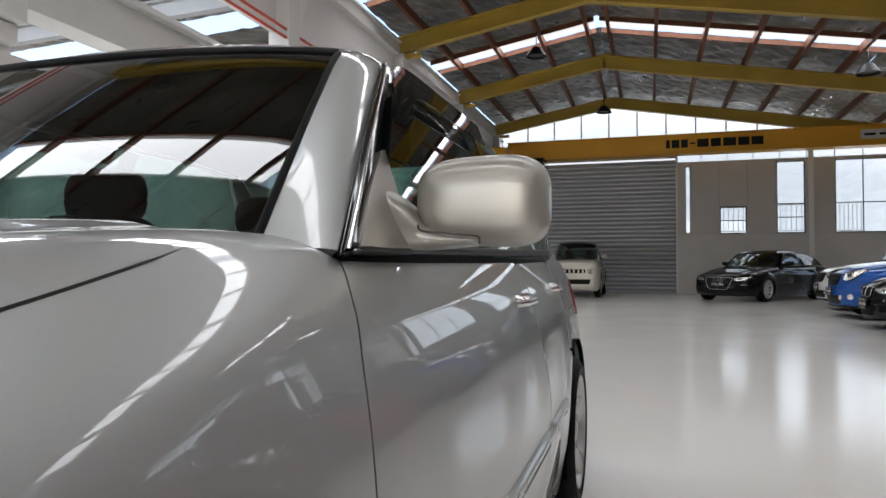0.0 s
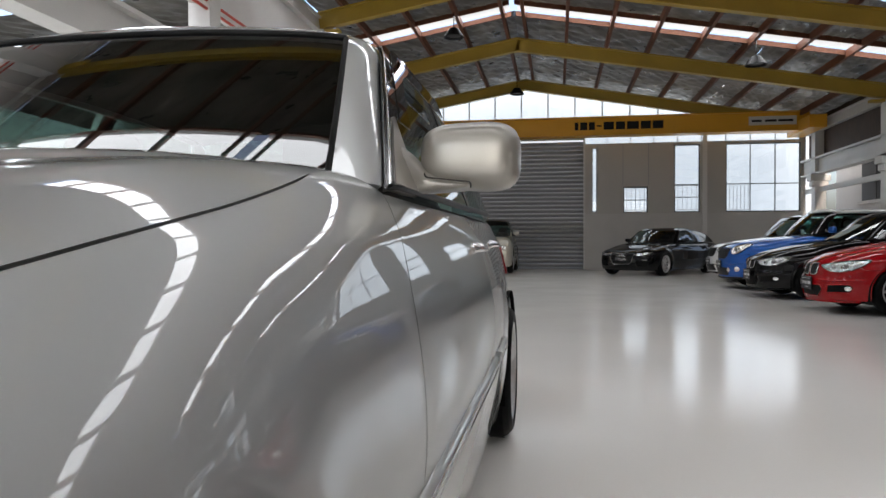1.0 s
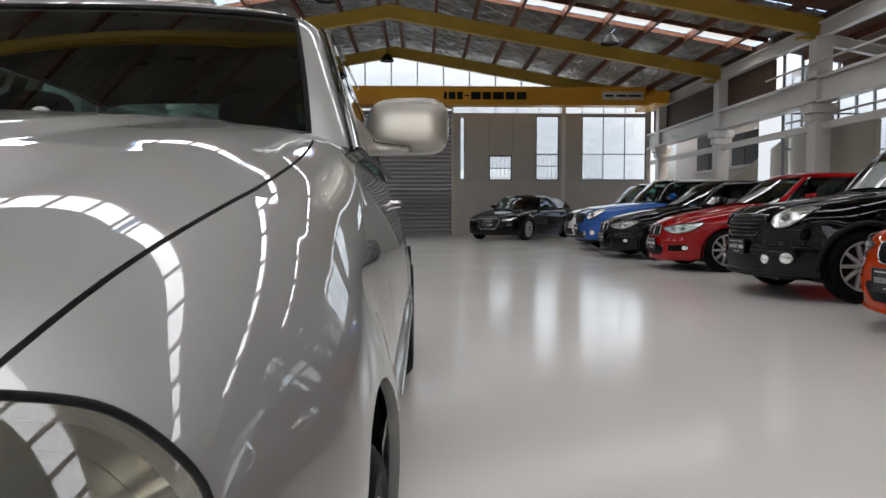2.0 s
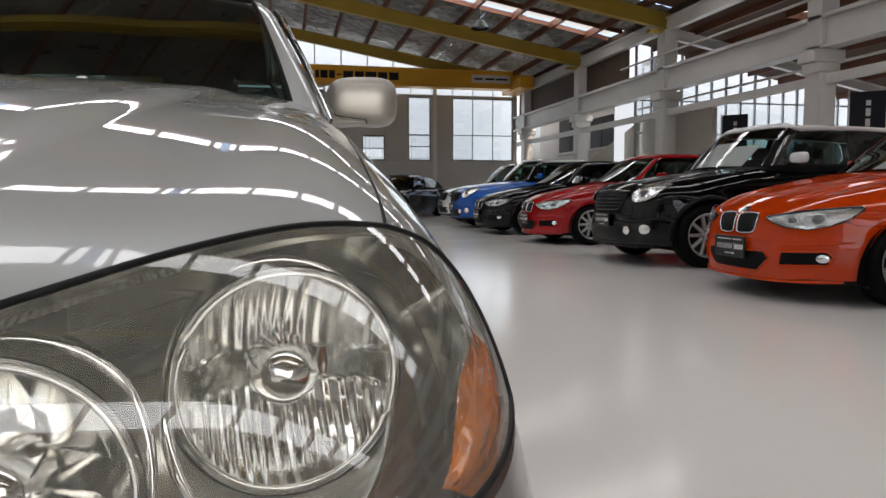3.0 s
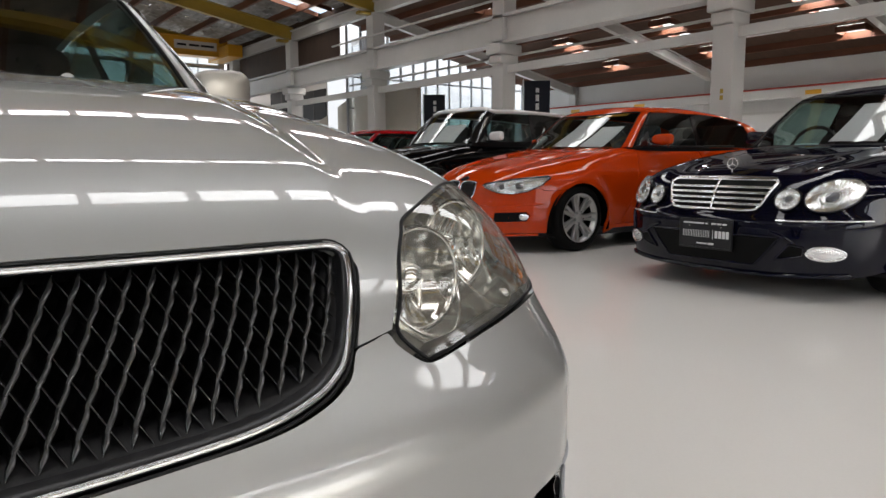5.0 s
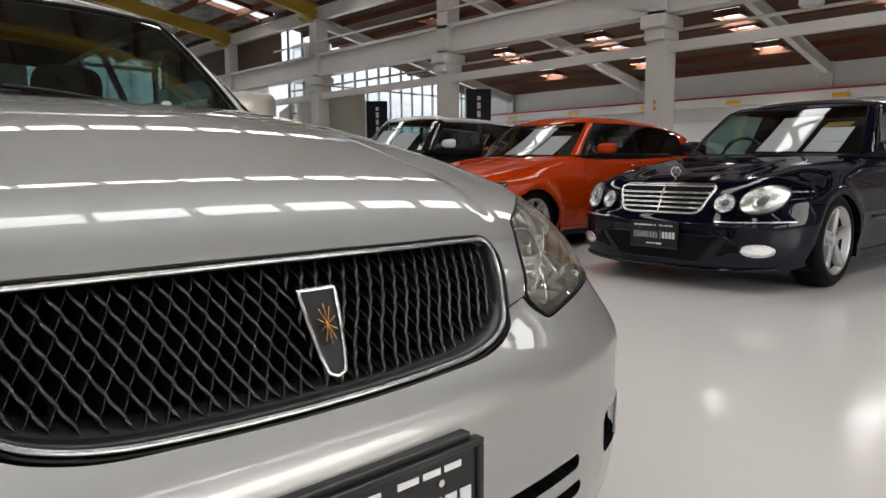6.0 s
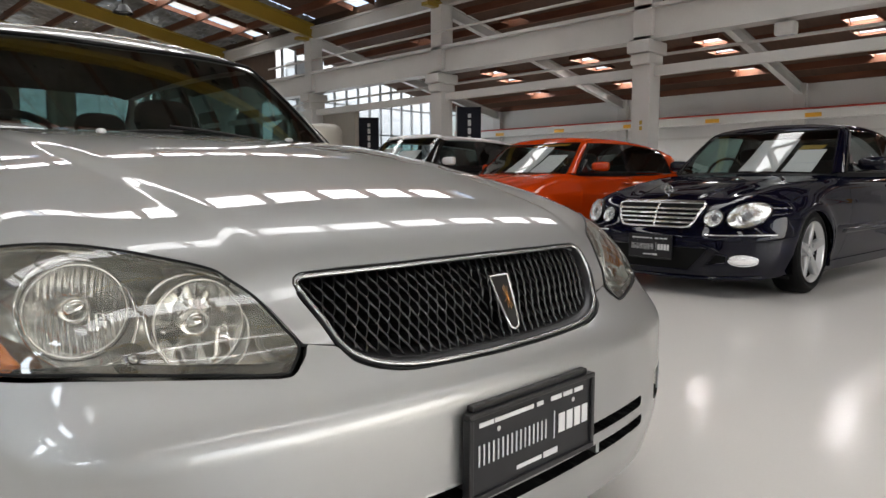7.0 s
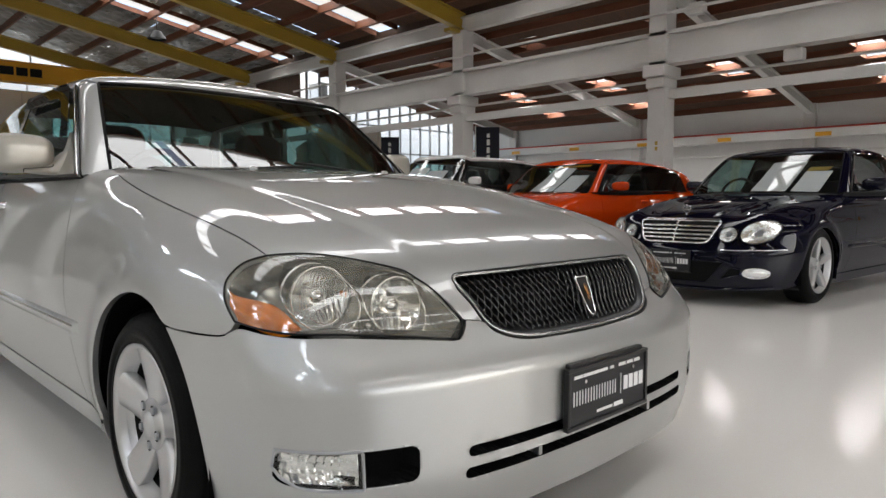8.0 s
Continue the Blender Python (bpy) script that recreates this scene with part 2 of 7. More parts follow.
def gable():
    """Glazed gable above the crane: sheet panes between mullions under the roof slope."""
    w = thing("window_6", "glazed gable of pale panes between thin mullions", "window")
    w["kind"] = "structure"
    bm = bmesh.new()
    xs = np.arange(-4.0, 9.4, 0.95)
    add_box(bm, (-12, Y_BACK + 0.02, 5.05), (X_R, Y_BACK + 0.16, 5.27))
    for x in xs:
        add_box(bm, (x - 0.02, Y_BACK + 0.03, 5.27), (x + 0.02, Y_BACK + 0.1, max(roof_z(x) - 0.02, 5.3)))
    part("window_frame", bm, GREY_STEEL, w)
    for a, b in zip(xs, xs[1:]):
        z = min(roof_z(a), roof_z(b))
        za, zb = roof_z(a), roof_z(b)
        if z < 5.3:
            continue
        y = Y_BACK + 0.06
        v = [(a + 0.02, y, 5.27), (b - 0.02, y, 5.27), (b - 0.02, y, zb), (a + 0.02, y, za)]
        v += [(p[0], y + 0.006, p[2]) for p in v]
        f = [(0, 1, 2, 3), (7, 6, 5, 4), (0, 4, 5, 1), (1, 5, 6, 2), (2, 6, 7, 3), (3, 7, 4, 0)]
        o = under(mesh_object("pane", v, f, [PANE]), w)
        o.visible_shadow = False
    return w


gable()


# roller door of interlocking slats
def roller_door():
    d = thing("door_1", "closed grey steel roller shutter door", "door")
    d["kind"] = "structure"
    x0, x1, z1 = DOOR[0], DOOR[1], DOOR[3]
    h = 0.15
    n = int(z1 / h)
    arc = [(0.055, 0.0), (0.050, 0.012), (0.016, 0.020), (-0.016, 0.038), (-0.030, 0.070), (-0.028, 0.100), (-0.010, 0.126), (0.022, 0.140), (0.055, 0.146)]
    verts = [(x, Y_BACK + 0.1 + dy, dz) for x in (x0, x1) for dy, dz in arc]
    k = len(arc)
    faces = [(i, i + 1, k + i + 1, k + i) for i in range(k - 1)]
    first = None
    for i in range(n):
        if first is None:
            first = mesh_object("slat", verts, faces, [SHUTTER])
            ob = first
        else:
            ob = new("slat", first.data)
        ob.parent = d
        ob.location = (0, 0, 0.06 + i * h)
    box("bottom_rail", (x0, Y_BACK + 0.06, 0.0), (x1, Y_BACK + 0.12, 0.06), GREY_STEEL, d)
    for x in (x0 - 0.06, x1):
        box("guide", (x, Y_BACK - 0.05, 0.0), (x + 0.06, Y_BACK + 0.12, z1), WHITE_STEEL, d)
    return d


roller_door()

# right wall, left wall, wall behind
structure("wall_right", add_box(bmesh.new(), (X_WALL, Y_FRONT, 0), (X_WALL + 0.2, 16.5, 3.4)), WALL_WHITE, "white painted side wall of the aisle", "wall")
structure("wall_left", add_box(bmesh.new(), (-12.2, Y_FRONT, 0), (-12.0, Y_BACK + 0.2, 5.4)), PANEL, "grey panelled side wall", "wall")
wall_with_openings("wall_front", Y_FRONT - 0.2, -12.2, X_WALL + 0.2, 0, 6.8, [(-3.7, 2.6, 0.9, 4.7), (3.0, 9.0, 0.9, 4.7)], 0.2, WALL_WHITE, "white end wall with two large windows")


def sheet_roof(name, x0, x1, zf, skylights, material, label, y_end=Y_BACK + 0.3, y_start=Y_FRONT - 0.2):
    """A sloping roof sheet with strips left open for skylights."""
    bm = bmesh.new()
    rng = np.random.default_rng(5)
    sag = 0.035 if material is FOIL else 0.0
    ys = [y_start]
    for y in skylights:
        ys += [y - 0.39, y + 0.39]
    ys.append(y_end)
    for a, b in zip(ys[::2], ys[1::2]):
        n = max(int((b - a) / (0.22 if sag else 0.6)), 1)
        m = 40 if sag else 16
        grid = [[bm.verts.new((x0 + (x1 - x0) * i / m, a + (b - a) * j / n, zf(x0 + (x1 - x0) * i / m) - sag * rng.random())) for j in range(n + 1)] for i in range(m + 1)]
        for i in range(m):
            for j in range(n):
                bm.faces.new((grid[i][j], grid[i][j + 1], grid[i + 1][j + 1], grid[i + 1][j]))
    bmesh.ops.solidify(bm, geom=bm.faces[:], thickness=0.03)
    return structure(name, bm, material, label, "ceiling")


MID = [(a + b) / 2 + 0.27 for a, b in zip(BAYS, BAYS[1:])][:-1]
sheet_roof("ceiling_1", 0.0, 6.0, roof_z, MID, FOIL, "sloping roof lined with crinkled silver foil")
sheet_roof("ceiling_5", 6.0, X_R + 0.1, roof_z, [y for y in MID if y > 14.45], FOIL, "sloping roof edge lined with crinkled silver foil", y_start=14.45)
sheet_roof("ceiling_6", 6.0, X_R + 0.1, roof_z, [y for y in MID if y < 14.45], SARKING, "sloping roof edge of dark brown timber boards", 14.45)
sheet_roof("ceiling_2", -4.1, 0.0, roof_z, MID, FOIL, "sloping roof lined with crinkled silver foil")
AISLE_SKY = [-5.8, -2.8, 0.1, 2.95, 5.8, 8.95, 11.9]
AISLE_PANES = [(10.70, 11.25), (13.35, 13.85), (14.05, 14.50), (15.35, 15.80)]


def aisle_roof():
    """The low roof, with small openings where panes let daylight in."""
    bm = bmesh.new()
    xs = sorted({X_R, X_WALL + 0.2, *[v for p in AISLE_PANES for v in p]})
    ys = sorted({Y_FRONT - 0.2, 16.5, *[y + e for y in AISLE_SKY for e in (-0.26, 0.26)]})
    grid = {(x, y): bm.verts.new((x, y, aisle_z(x))) for x in xs for y in ys}
    for a, b in zip(xs, xs[1:]):
        for c, d in zip(ys, ys[1:]):
            if (a, b) in AISLE_PANES and any(abs((c + d) / 2 - y) < 0.1 for y in AISLE_SKY):
                continue
            bm.faces.new((grid[a, c], grid[a, d], grid[b, d], grid[b, c]))
    bmesh.ops.solidify(bm, geom=bm.faces[:], thickness=0.03)
    structure("ceiling_3", bm, SARKING, "low aisle roof of dark brown timber boards", "ceiling")


aisle_roof()
sheet_roof("ceiling_4", -12.2, -4.1, lambda x: 5.9 + 0.05 * (x + 4.1), MID, FOIL, "side aisle roof lined with foil")


def skylight_lamp(x0, x1, y, zf, power, wide=0.68, tint=(0.965, 0.985, 1.0)):
    """Daylight that falls through one translucent roof strip."""
    za, zb = zf(x0), zf(x1)
    length = math.hypot(x1 - x0, zb - za)
    d = bpy.data.lights.new("skylight", "AREA")
    d.shape, d.size, d.size_y, d.energy, d.color = "RECTANGLE", length, wide, power * length, tint
    ob = new("skylight", d)
    ob.matrix_world = Matrix.Translation(((x0 + x1) / 2, y, (za + zb) / 2 + 0.02)) @ Matrix.Rotation(-math.atan2(zb - za, x1 - x0), 4, "Y")
    return ob


def glow(name, color, strength):
    """An emitting surface in place of daylight beyond a pane or through a milky sheet."""
    m = bpy.data.materials.new(name)
    m.use_nodes = True
    nt = m.node_tree
    b = nt.nodes["Principled BSDF"]
    b.inputs["Base Color"].default_value = (0.08, 0.08, 0.08, 1)
    n, r = nt.nodes.new("ShaderNodeTexNoise"), nt.nodes.new("ShaderNodeMapRange")
    n.inputs["Scale"].default_value = 0.6
    r.inputs["From Min"].default_value, r.inputs["From Max"].default_value = 0.3, 0.7
    r.inputs["To Min"].default_value, r.inputs["To Max"].default_value = strength * 0.75, strength * 1.15
    nt.links.new(n.outputs["Fac"], r.inputs["Value"])
    nt.links.new(r.outputs[0], b.inputs["Emission Strength"])
    b.inputs["Emission Color"].default_value = (*color, 1)
    return m


SHEET = glow("glowing_milky_roof_sheet", (1.0, 1.0, 0.97), 0.25)
AISLE_SHEET = glow("glowing_roof_pane", (1.0, 0.99, 0.95), 0.8)
DAYLIGHT = glow("bright_sky_backdrop", (0.90, 0.95, 1.0), 0.27)
BOX_FACES = [(3, 2, 1, 0), (4, 5, 6, 7), (0, 1, 5, 4), (1, 2, 6, 5), (2, 3, 7, 6), (3, 0, 4, 7)]
SKY_POWER, LEFT_FILL_POWER, AISLE_POWER = 3.2, 8.5, 11.0
for a, b in ((-3.6, 2.5), (3.1, 8.9)):
    d = bpy.data.lights.new("window_light", "AREA")
    d.shape, d.size, d.size_y, d.energy, d.color = "RECTANGLE", b - a, 3.7, 24.0, (0.955, 0.98, 1.0)
    new("window_light", d).matrix_world = pose((a + b) / 2, Y_FRONT + 0.02, 2.8, 90, 0, 0)
OPENINGS = [(3.38, 4.21, 2.03, 2.90), (5.10, 5.95, 2.03, 4.34), (6.80, 9.2, 2.03, 4.34), (2.02, 9.2, 4.44, 4.96), (-3.6, 6.6, 5.3, 5.75)]
for a, b, lo, hi in OPENINGS:
    d = bpy.data.lights.new("window_light", "AREA")
    d.shape, d.size, d.size_y, d.energy, d.color = "RECTANGLE", b - a, hi - lo, 0.75 * (b - a) * (hi - lo), (0.95, 0.98, 1.0)
    new("window_light", d).matrix_world = pose((a + b) / 2, Y_BACK + 0.14, (lo + hi) / 2, -90, 0, 0)
d = bpy.data.lights.new("window_light", "AREA")
d.shape, d.size, d.size_y, d.energy, d.color = "RECTANGLE", 7.0, 1.85, 1.7 * 7.0 * 1.85, (0.92, 0.97, 1.0)
new("window_light", d).matrix_world = pose(13.15, 16.45, 2.42, -90, 0, 0)
for y in MID:
    skylight_lamp(0.1, 8.85, y, roof_z, SKY_POWER)
    skylight_lamp(-4.0, -0.1, y, roof_z, SKY_POWER)
# fill lamps added over the unseen left aisle to brighten the sedan's flank
for y in MID:
    skylight_lamp(-11.8, -4.4, y, lambda x: 5.9 + 0.05 * (x + 4.1), LEFT_FILL_POWER, tint=(0.88, 0.95, 1.0))
for y in AISLE_SKY:
    for x0, x1 in AISLE_PANES[1:]:
        skylight_lamp(x0 + 0.02, x1 - 0.02, y, aisle_z, AISLE_POWER, 0.46)
# milky sheets over the roof strips, emitting in place of daylight from above
for y in MID:
    for a, b in ((X_L, -0.1), (0.1, X_R)):
        v = [(a, y - 0.48, roof_z(a) + 0.05), (b, y - 0.48, roof_z(b) + 0.05), (b, y + 0.48, roof_z(b) + 0.05), (a, y + 0.48, roof_z(a) + 0.05)]
        v += [(p[0], p[1], p[2] + 0.01) for p in v]
        tagged(mesh_object("skylight_sheet", v, BOX_FACES, [SHEET]), "milky roof sheet, glowing in place of daylight", "skylight", "roof lights")
for y in AISLE_SKY:
    for a, b in AISLE_PANES:
        light = thing("skylight", "small roof pane in a warm timber reveal", "skylight", "aisle roof panes")
        v = [(x, y + e, aisle_z(x) + 0.05 + h) for h in (0, 0.01) for x, e in ((a - 0.05, -0.31), (b + 0.05, -0.31), (b + 0.05, 0.31), (a - 0.05, 0.31))]
        under(mesh_object("sheet", v, BOX_FACES, [AISLE_SHEET]), light)
        bm = bmesh.new()
        z0, z1 = aisle_z(b) - 0.05, aisle_z(a) - 0.01
        for lo, hi in (((a - 0.03, y - 0.29, z0), (b + 0.03, y - 0.265, z1)), ((a - 0.03, y + 0.265, z0), (b + 0.03, y + 0.29, z1)),
                       ((a - 0.03, y - 0.265, z0), (a - 0.005, y + 0.265, z1)), ((b + 0.005, y - 0.265, z0), (b + 0.03, y + 0.265, aisle_z(b) - 0.01))):
            add_box(bm, lo, hi)
        part("reveal", bm, WOOD, light, "lit red-brown timber reveal")


def i_beam(bm, p, q, depth, width, flange=0.03, web=0.025):
    """An I-section from p to q, its top at the line."""
    p, q = Vector(p), Vector(q)
    along = q - p
    n = along.length
    ax = along.normalized()
    side = ax.cross(Vector((0, 0, 1)))
    if side.length < 1e-4:
        side = Vector((1, 0, 0))
    side.normalize()
    up = side.cross(ax)
    w, t = width / 2, web / 2
    outline = [(-w, 0), (-w, -flange), (-t, -flange), (-t, flange - depth), (-w, flange - depth), (-w, -depth), (w, -depth), (w, flange - depth), (t, flange - depth), (t, -flange), (w, -flange), (w, 0)]
    ends = [[bm.verts.new(c + side * s + up * h) for s, h in outline] for c in (p, q)]
    for i in range(12):
        bm.faces.new((ends[0][i], ends[0][(i + 1) % 12], ends[1][(i + 1) % 12], ends[1][i]))
    bm.faces.new(ends[0][::-1])
    bm.faces.new(ends[1])
    bmesh.ops.recalc_face_normals(bm, faces=bm.faces[:])
    return bm


# portal frames, purlins
for y in BAYS:
    f = thing("roof_truss", "ochre yellow steel rafter pair of a portal frame", "beam", "portal frames")
    for x in (X_R, X_L):
        part("rafter", i_beam(bmesh.new(), (0, y, RIDGE - 0.18), (x, y, roof_z(x) - 0.18), 0.36, 0.17), YELLOW, f)
        part("end_plate", add_box(bmesh.new(), (min(x, x - 0.5 * np.sign(x)), y - 0.09, roof_z(x) - 0.62), (max(x, x - 0.5 * np.sign(x)), y + 0.09, roof_z(x) - 0.55)), YELLOW, f)
for side, xs in ((1, np.arange(0.25, X_R, 1.06)), (-1, np.arange(0.25, 4.0, 1.06))):
    for x in xs:
        z = roof_z(x)
        bm = add_box(bmesh.new(), (side * x - 0.04, Y_FRONT, z - 0.19), (side * x + 0.04, Y_BACK, z - 0.012))
        tagged(part("purlin", bm, WOOD, None), "red-brown timber roof purlin", "beam", "purlins")
for x in np.arange(X_R + 0.7, X_WALL, 0.95):
    z = aisle_z(x)
    bm = add_box(bmesh.new(), (x - 0.03, Y_FRONT, z - 0.165), (x + 0.03, 16.28, z - 0.012))
    tagged(part("purlin", bm, WOOD, None), "red-brown timber roof purlin", "beam", "purlins")

# trimmer boards along the roof lights
for y in MID:
    for a, b in ((X_L, -0.06), (0.06, X_R)):
        for e in (-0.415, 0.415):
            v = [(x, y + e + dy, roof_z(x) - d) for d in (0.13, 0.015) for x, dy in ((a, -0.02), (b, -0.02), (b, 0.02), (a, 0.02))]
            tagged(mesh_object("trimmer", v, BOX_FACES, [WOOD]), "dark red-brown trimmer board beside a roof light", "beam", "roof light trimmers")

# end wall: pale post, panel cover strips, guard bars
structure("trim_1", add_box(bmesh.new(), (6.02, Y_BACK - 0.09, 0.0), (6.17, Y_BACK - 0.062, 4.98)), WALL_WHITE, "pale post on the end wall", "trim")
for k, x in enumerate((2.5, 3.36, 4.23, 5.07)):
    structure(f"trim_{k + 2}", add_box(bmesh.new(), (x - 0.012, Y_BACK - 0.014, 2.98), (x + 0.012, Y_BACK - 0.002, 4.40)), GREY_STEEL, "thin grey cover strip on the wall panels", "trim")
for x0, x1, z0, z1, n in ((3.42, 4.17, 2.08, 2.86, 5), (5.14, 5.91, 2.08, 2.92, 5), (6.86, 7.58, 2.06, 2.96, 6)):
    g = thing("window_guard", "thin steel guard bars across a lower window pane", "grille", "window guards")
    for z in (z0, z1):
        part("rail", add_box(bmesh.new(), (x0, Y_BACK - 0.02, z), (x1, Y_BACK + 0.045, z + 0.02)), GREY_STEEL, g)
    for i in range(n):
        x = x0 + (x1 - x0) * (i + 0.5) / n
        part("bar", add_tube(bmesh.new(), (x, Y_BACK + 0.01, z0), (x, Y_BACK + 0.01, z1), 0.008, 6), GREY_STEEL, g)

# columns, crane rails, aisle frames
for y in BAYS:
    for x, top in ((X_R, roof_z(X_R) - 0.56), (X_L, roof_z(X_L) - 0.56)):
        c = thing("column", "white painted steel column with a bracket for the crane rail", "column", "hall columns")
        part("shaft", add_box(bmesh.new(), (x - 0.17, y - 0.16, 0), (x + 0.17, y + 0.16, top), 0.01), WHITE_STEEL, c)
        s = -1 if x > 0 else 1
        bm = add_box(bmesh.new(), (x - 0.30, y - 0.20, 2.92), (x + 0.30, y + 0.20, 3.12), 0.02)
        add_box(bm, (x - 0.24, y - 0.17, 2.74), (x + 0.24, y + 0.17, 2.92), 0.03)
        part("corbel", bm, WHITE_STEEL, c)
        part("base_plate", add_box(bmesh.new(), (x - 0.24, y - 0.24, 0.0), (x + 0.24, y + 0.24, 0.02)), GREY_STEEL, c)
for x in (X_R, X_L):
    bm = i_beam(bmesh.new(), (x - 0.02, Y_FRONT, 3.68), (x - 0.02, Y_BACK, 3.68), 0.55, 0.30, 0.06, 0.08)
    tagged(part("crane_rail_beam", bm, WHITE_STEEL, None), "white steel crane runway beam on column brackets", "beam")
    bm = i_beam(bmesh.new(), (x, Y_FRONT, roof_z(x) - 0.25), (x, Y_BACK, roof_z(x) - 0.25), 0.32, 0.16, 0.04, 0.05)
    tagged(part("eaves_beam", bm, WHITE_STEEL, None), "white steel eaves beam", "beam")
    bm = add_box(bmesh.new(), (x - 0.05, Y_FRONT, 2.57), (x + 0.05, Y_BACK, 2.72))
    tagged(part("tie_beam", bm, WHITE_STEEL, None), "slim white tie between the columns", "beam")
for y in BAYS[:6]:
    bm = i_beam(bmesh.new(), (X_R + 0.17, y, aisle_z(X_R) - 0.17), (X_WALL, y, aisle_z(X_WALL) - 0.17), 0.24, 0.14)
    tagged(part("aisle_rafter", bm, WHITE_STEEL, None), "white steel rafter of the aisle roof", "beam", "aisle rafters")
    bm = add_box(bmesh.new(), (X_WALL - 0.14, y - 0.14, 0), (X_WALL - 0.002, y + 0.14, 3.2))
    tagged(part("pilaster", bm, WHITE_STEEL, None), "white painted wall pilaster", "column", "wall pilasters")

# emitting boards behind the panes stand in for the sky
for name, lo, hi in (("backdrop_1", (9.5, 17.3, 0.9), (17.2, 17.32, 5.2)), ("backdrop_2", (-4.4, Y_BACK + 1.2, 1.6), (10.2, Y_BACK + 1.22, 7.4))):
    structure(name, add_box(bmesh.new(), lo, hi), DAYLIGHT, "pale glowing board in place of sky beyond the panes", "backdrop")
structure("upstand", add_box(bmesh.new(), (X_R + 0.1, Y_FRONT, 4.58), (X_R + 0.14, 16.5, roof_z(X_R + 0.1))), SARKING, "dark boarded upstand above the aisle roof", "wall")
structure("upstand_end", add_box(bmesh.new(), (X_R + 0.1, 16.502, 3.7), (X_R + 0.14, Y_BACK, roof_z(X_R + 0.1))), SARKING, "dark boarded upstand above the office", "wall")

# aisle end wall: white below, many-paned glazing above
Y_END = 16.3
AISLE_WIN = (9.75, 16.7, 1.5, 3.25)
structure("wall_aisle", add_box(bmesh.new(), (X_R + 0.2, Y_END, 0), (X_WALL, Y_END + 0.15, 1.5)), WALL_WHITE, "white lower wall below the aisle glazing", "wall")


def aisle_glazing():
    w = thing("window_7", "tall factory glazing of pale panes in thin dark bars", "window")
    w["kind"] = "structure"
    xs = np.linspace(9.6, 16.75, 17)
    bm = bmesh.new()
    for x in xs:
        add_box(bm, (x - 0.022, Y_END + 0.02, 1.5), (x + 0.022, Y_END + 0.09, aisle_z(x) - 0.03))
    for z in (1.52, 2.35, 3.2):
        add_box(bm, (9.6, Y_END + 0.03, z - 0.02), (16.75, Y_END + 0.08, z + 0.02))
    part("window_frame", bm, GREY_STEEL, w)
    for a, b in zip(xs, xs[1:]):
        y = Y_END + 0.05
        v = [(a + 0.022, y, 1.5), (b - 0.022, y, 1.5), (b - 0.022, y, aisle_z(b) - 0.03), (a + 0.022, y, aisle_z(a) - 0.03)]
        v += [(p[0], y + 0.006, p[2]) for p in v]
        o = under(mesh_object("pane", v, BOX_FACES, [PANE]), w)
        o.visible_shadow = False


aisle_glazing()

# stair side and office beyond the column row
v = [(9.8, 20.6, 0), (9.8, 20.6, 1.45), (9.8, 16.5, 2.68), (9.8, 13.3, 2.66), (9.8, 13.3, 0)]
v += [(p[0] + 0.12, p[1], p[2]) for p in v]
BEIGE = mat("beige_partition", (0.42, 0.39, 0.33), 0.7, vary=0.06, scale=1)
tagged(mesh_object("stair_side", v, [(0, 1, 2, 3, 4), (9, 8, 7, 6, 5), (0, 5, 6, 1), (1, 6, 7, 2), (2, 7, 8, 3), (3, 8, 9, 4), (4, 9, 5, 0)], [BEIGE]), "beige stair enclosure with sloping top edge", "partition", kind="structure")


# opaque near-black puts the unlit room behind the office panes into the colour
UNLIT_PANE = mat("unlit_office_glass", (0.004, 0.004, 0.005), 0.35, spec=0.2)


def office():
    o = thing("office_block", "white site office with dark windows behind the columns", "office")
    o["kind"] = "structure"
    part("wall", add_box(bmesh.new(), (10.3, 16.6, 0), (10.5, Y_BACK - 0.002, 4.4)), WALL_WHITE, o)
    for y0, y1, z0, z1 in ((21.2, 23.1, 2.2, 3.4), (18.9, 20.5, 2.2, 3.15)):
        w = part("window", add_box(bmesh.new(), (10.27, y0, z0), (10.298, y1, z1)), UNLIT_PANE, o, "dark office window")
        part("sill", add_box(bmesh.new(), (10.18, y0 - 0.08, z0 - 0.09), (10.297, y1 + 0.08, z0 - 0.003)), WHITE_STEEL, w)
        part("glazing_bar", add_box(bmesh.new(), (10.255, (y0 + y1) / 2 - 0.02, z0), (10.269, (y0 + y1) / 2 + 0.02, z1)), DARK_STEEL, w)
    # emitting slab on the solid wall in place of daylight behind a pane
    w = part("window", add_box(bmesh.new(), (10.27, 16.7, 2.85), (10.298, 18.6, 4.2)), DAYLIGHT, o, "bright pane, glowing in place of daylight")
    for i in range(5):
        y = 16.7 + 1.9 * i / 4
        part("glazing_bar", add_box(bmesh.new(), (10.25, y - 0.02, 2.85), (10.268, y + 0.02, 4.2)), GREY_STEEL, w)
    part("pelmet", add_box(bmesh.new(), (10.2, 16.6, 3.55), (10.298, 21.0, 3.68)), WHITE_STEEL, o)
    for z in (1.2, 1.45):
        part("rail", add_tube(bmesh.new(), (9.9, 18.6, z), (9.9, 24.8, z), 0.03), WHITE_STEEL, o)


office()

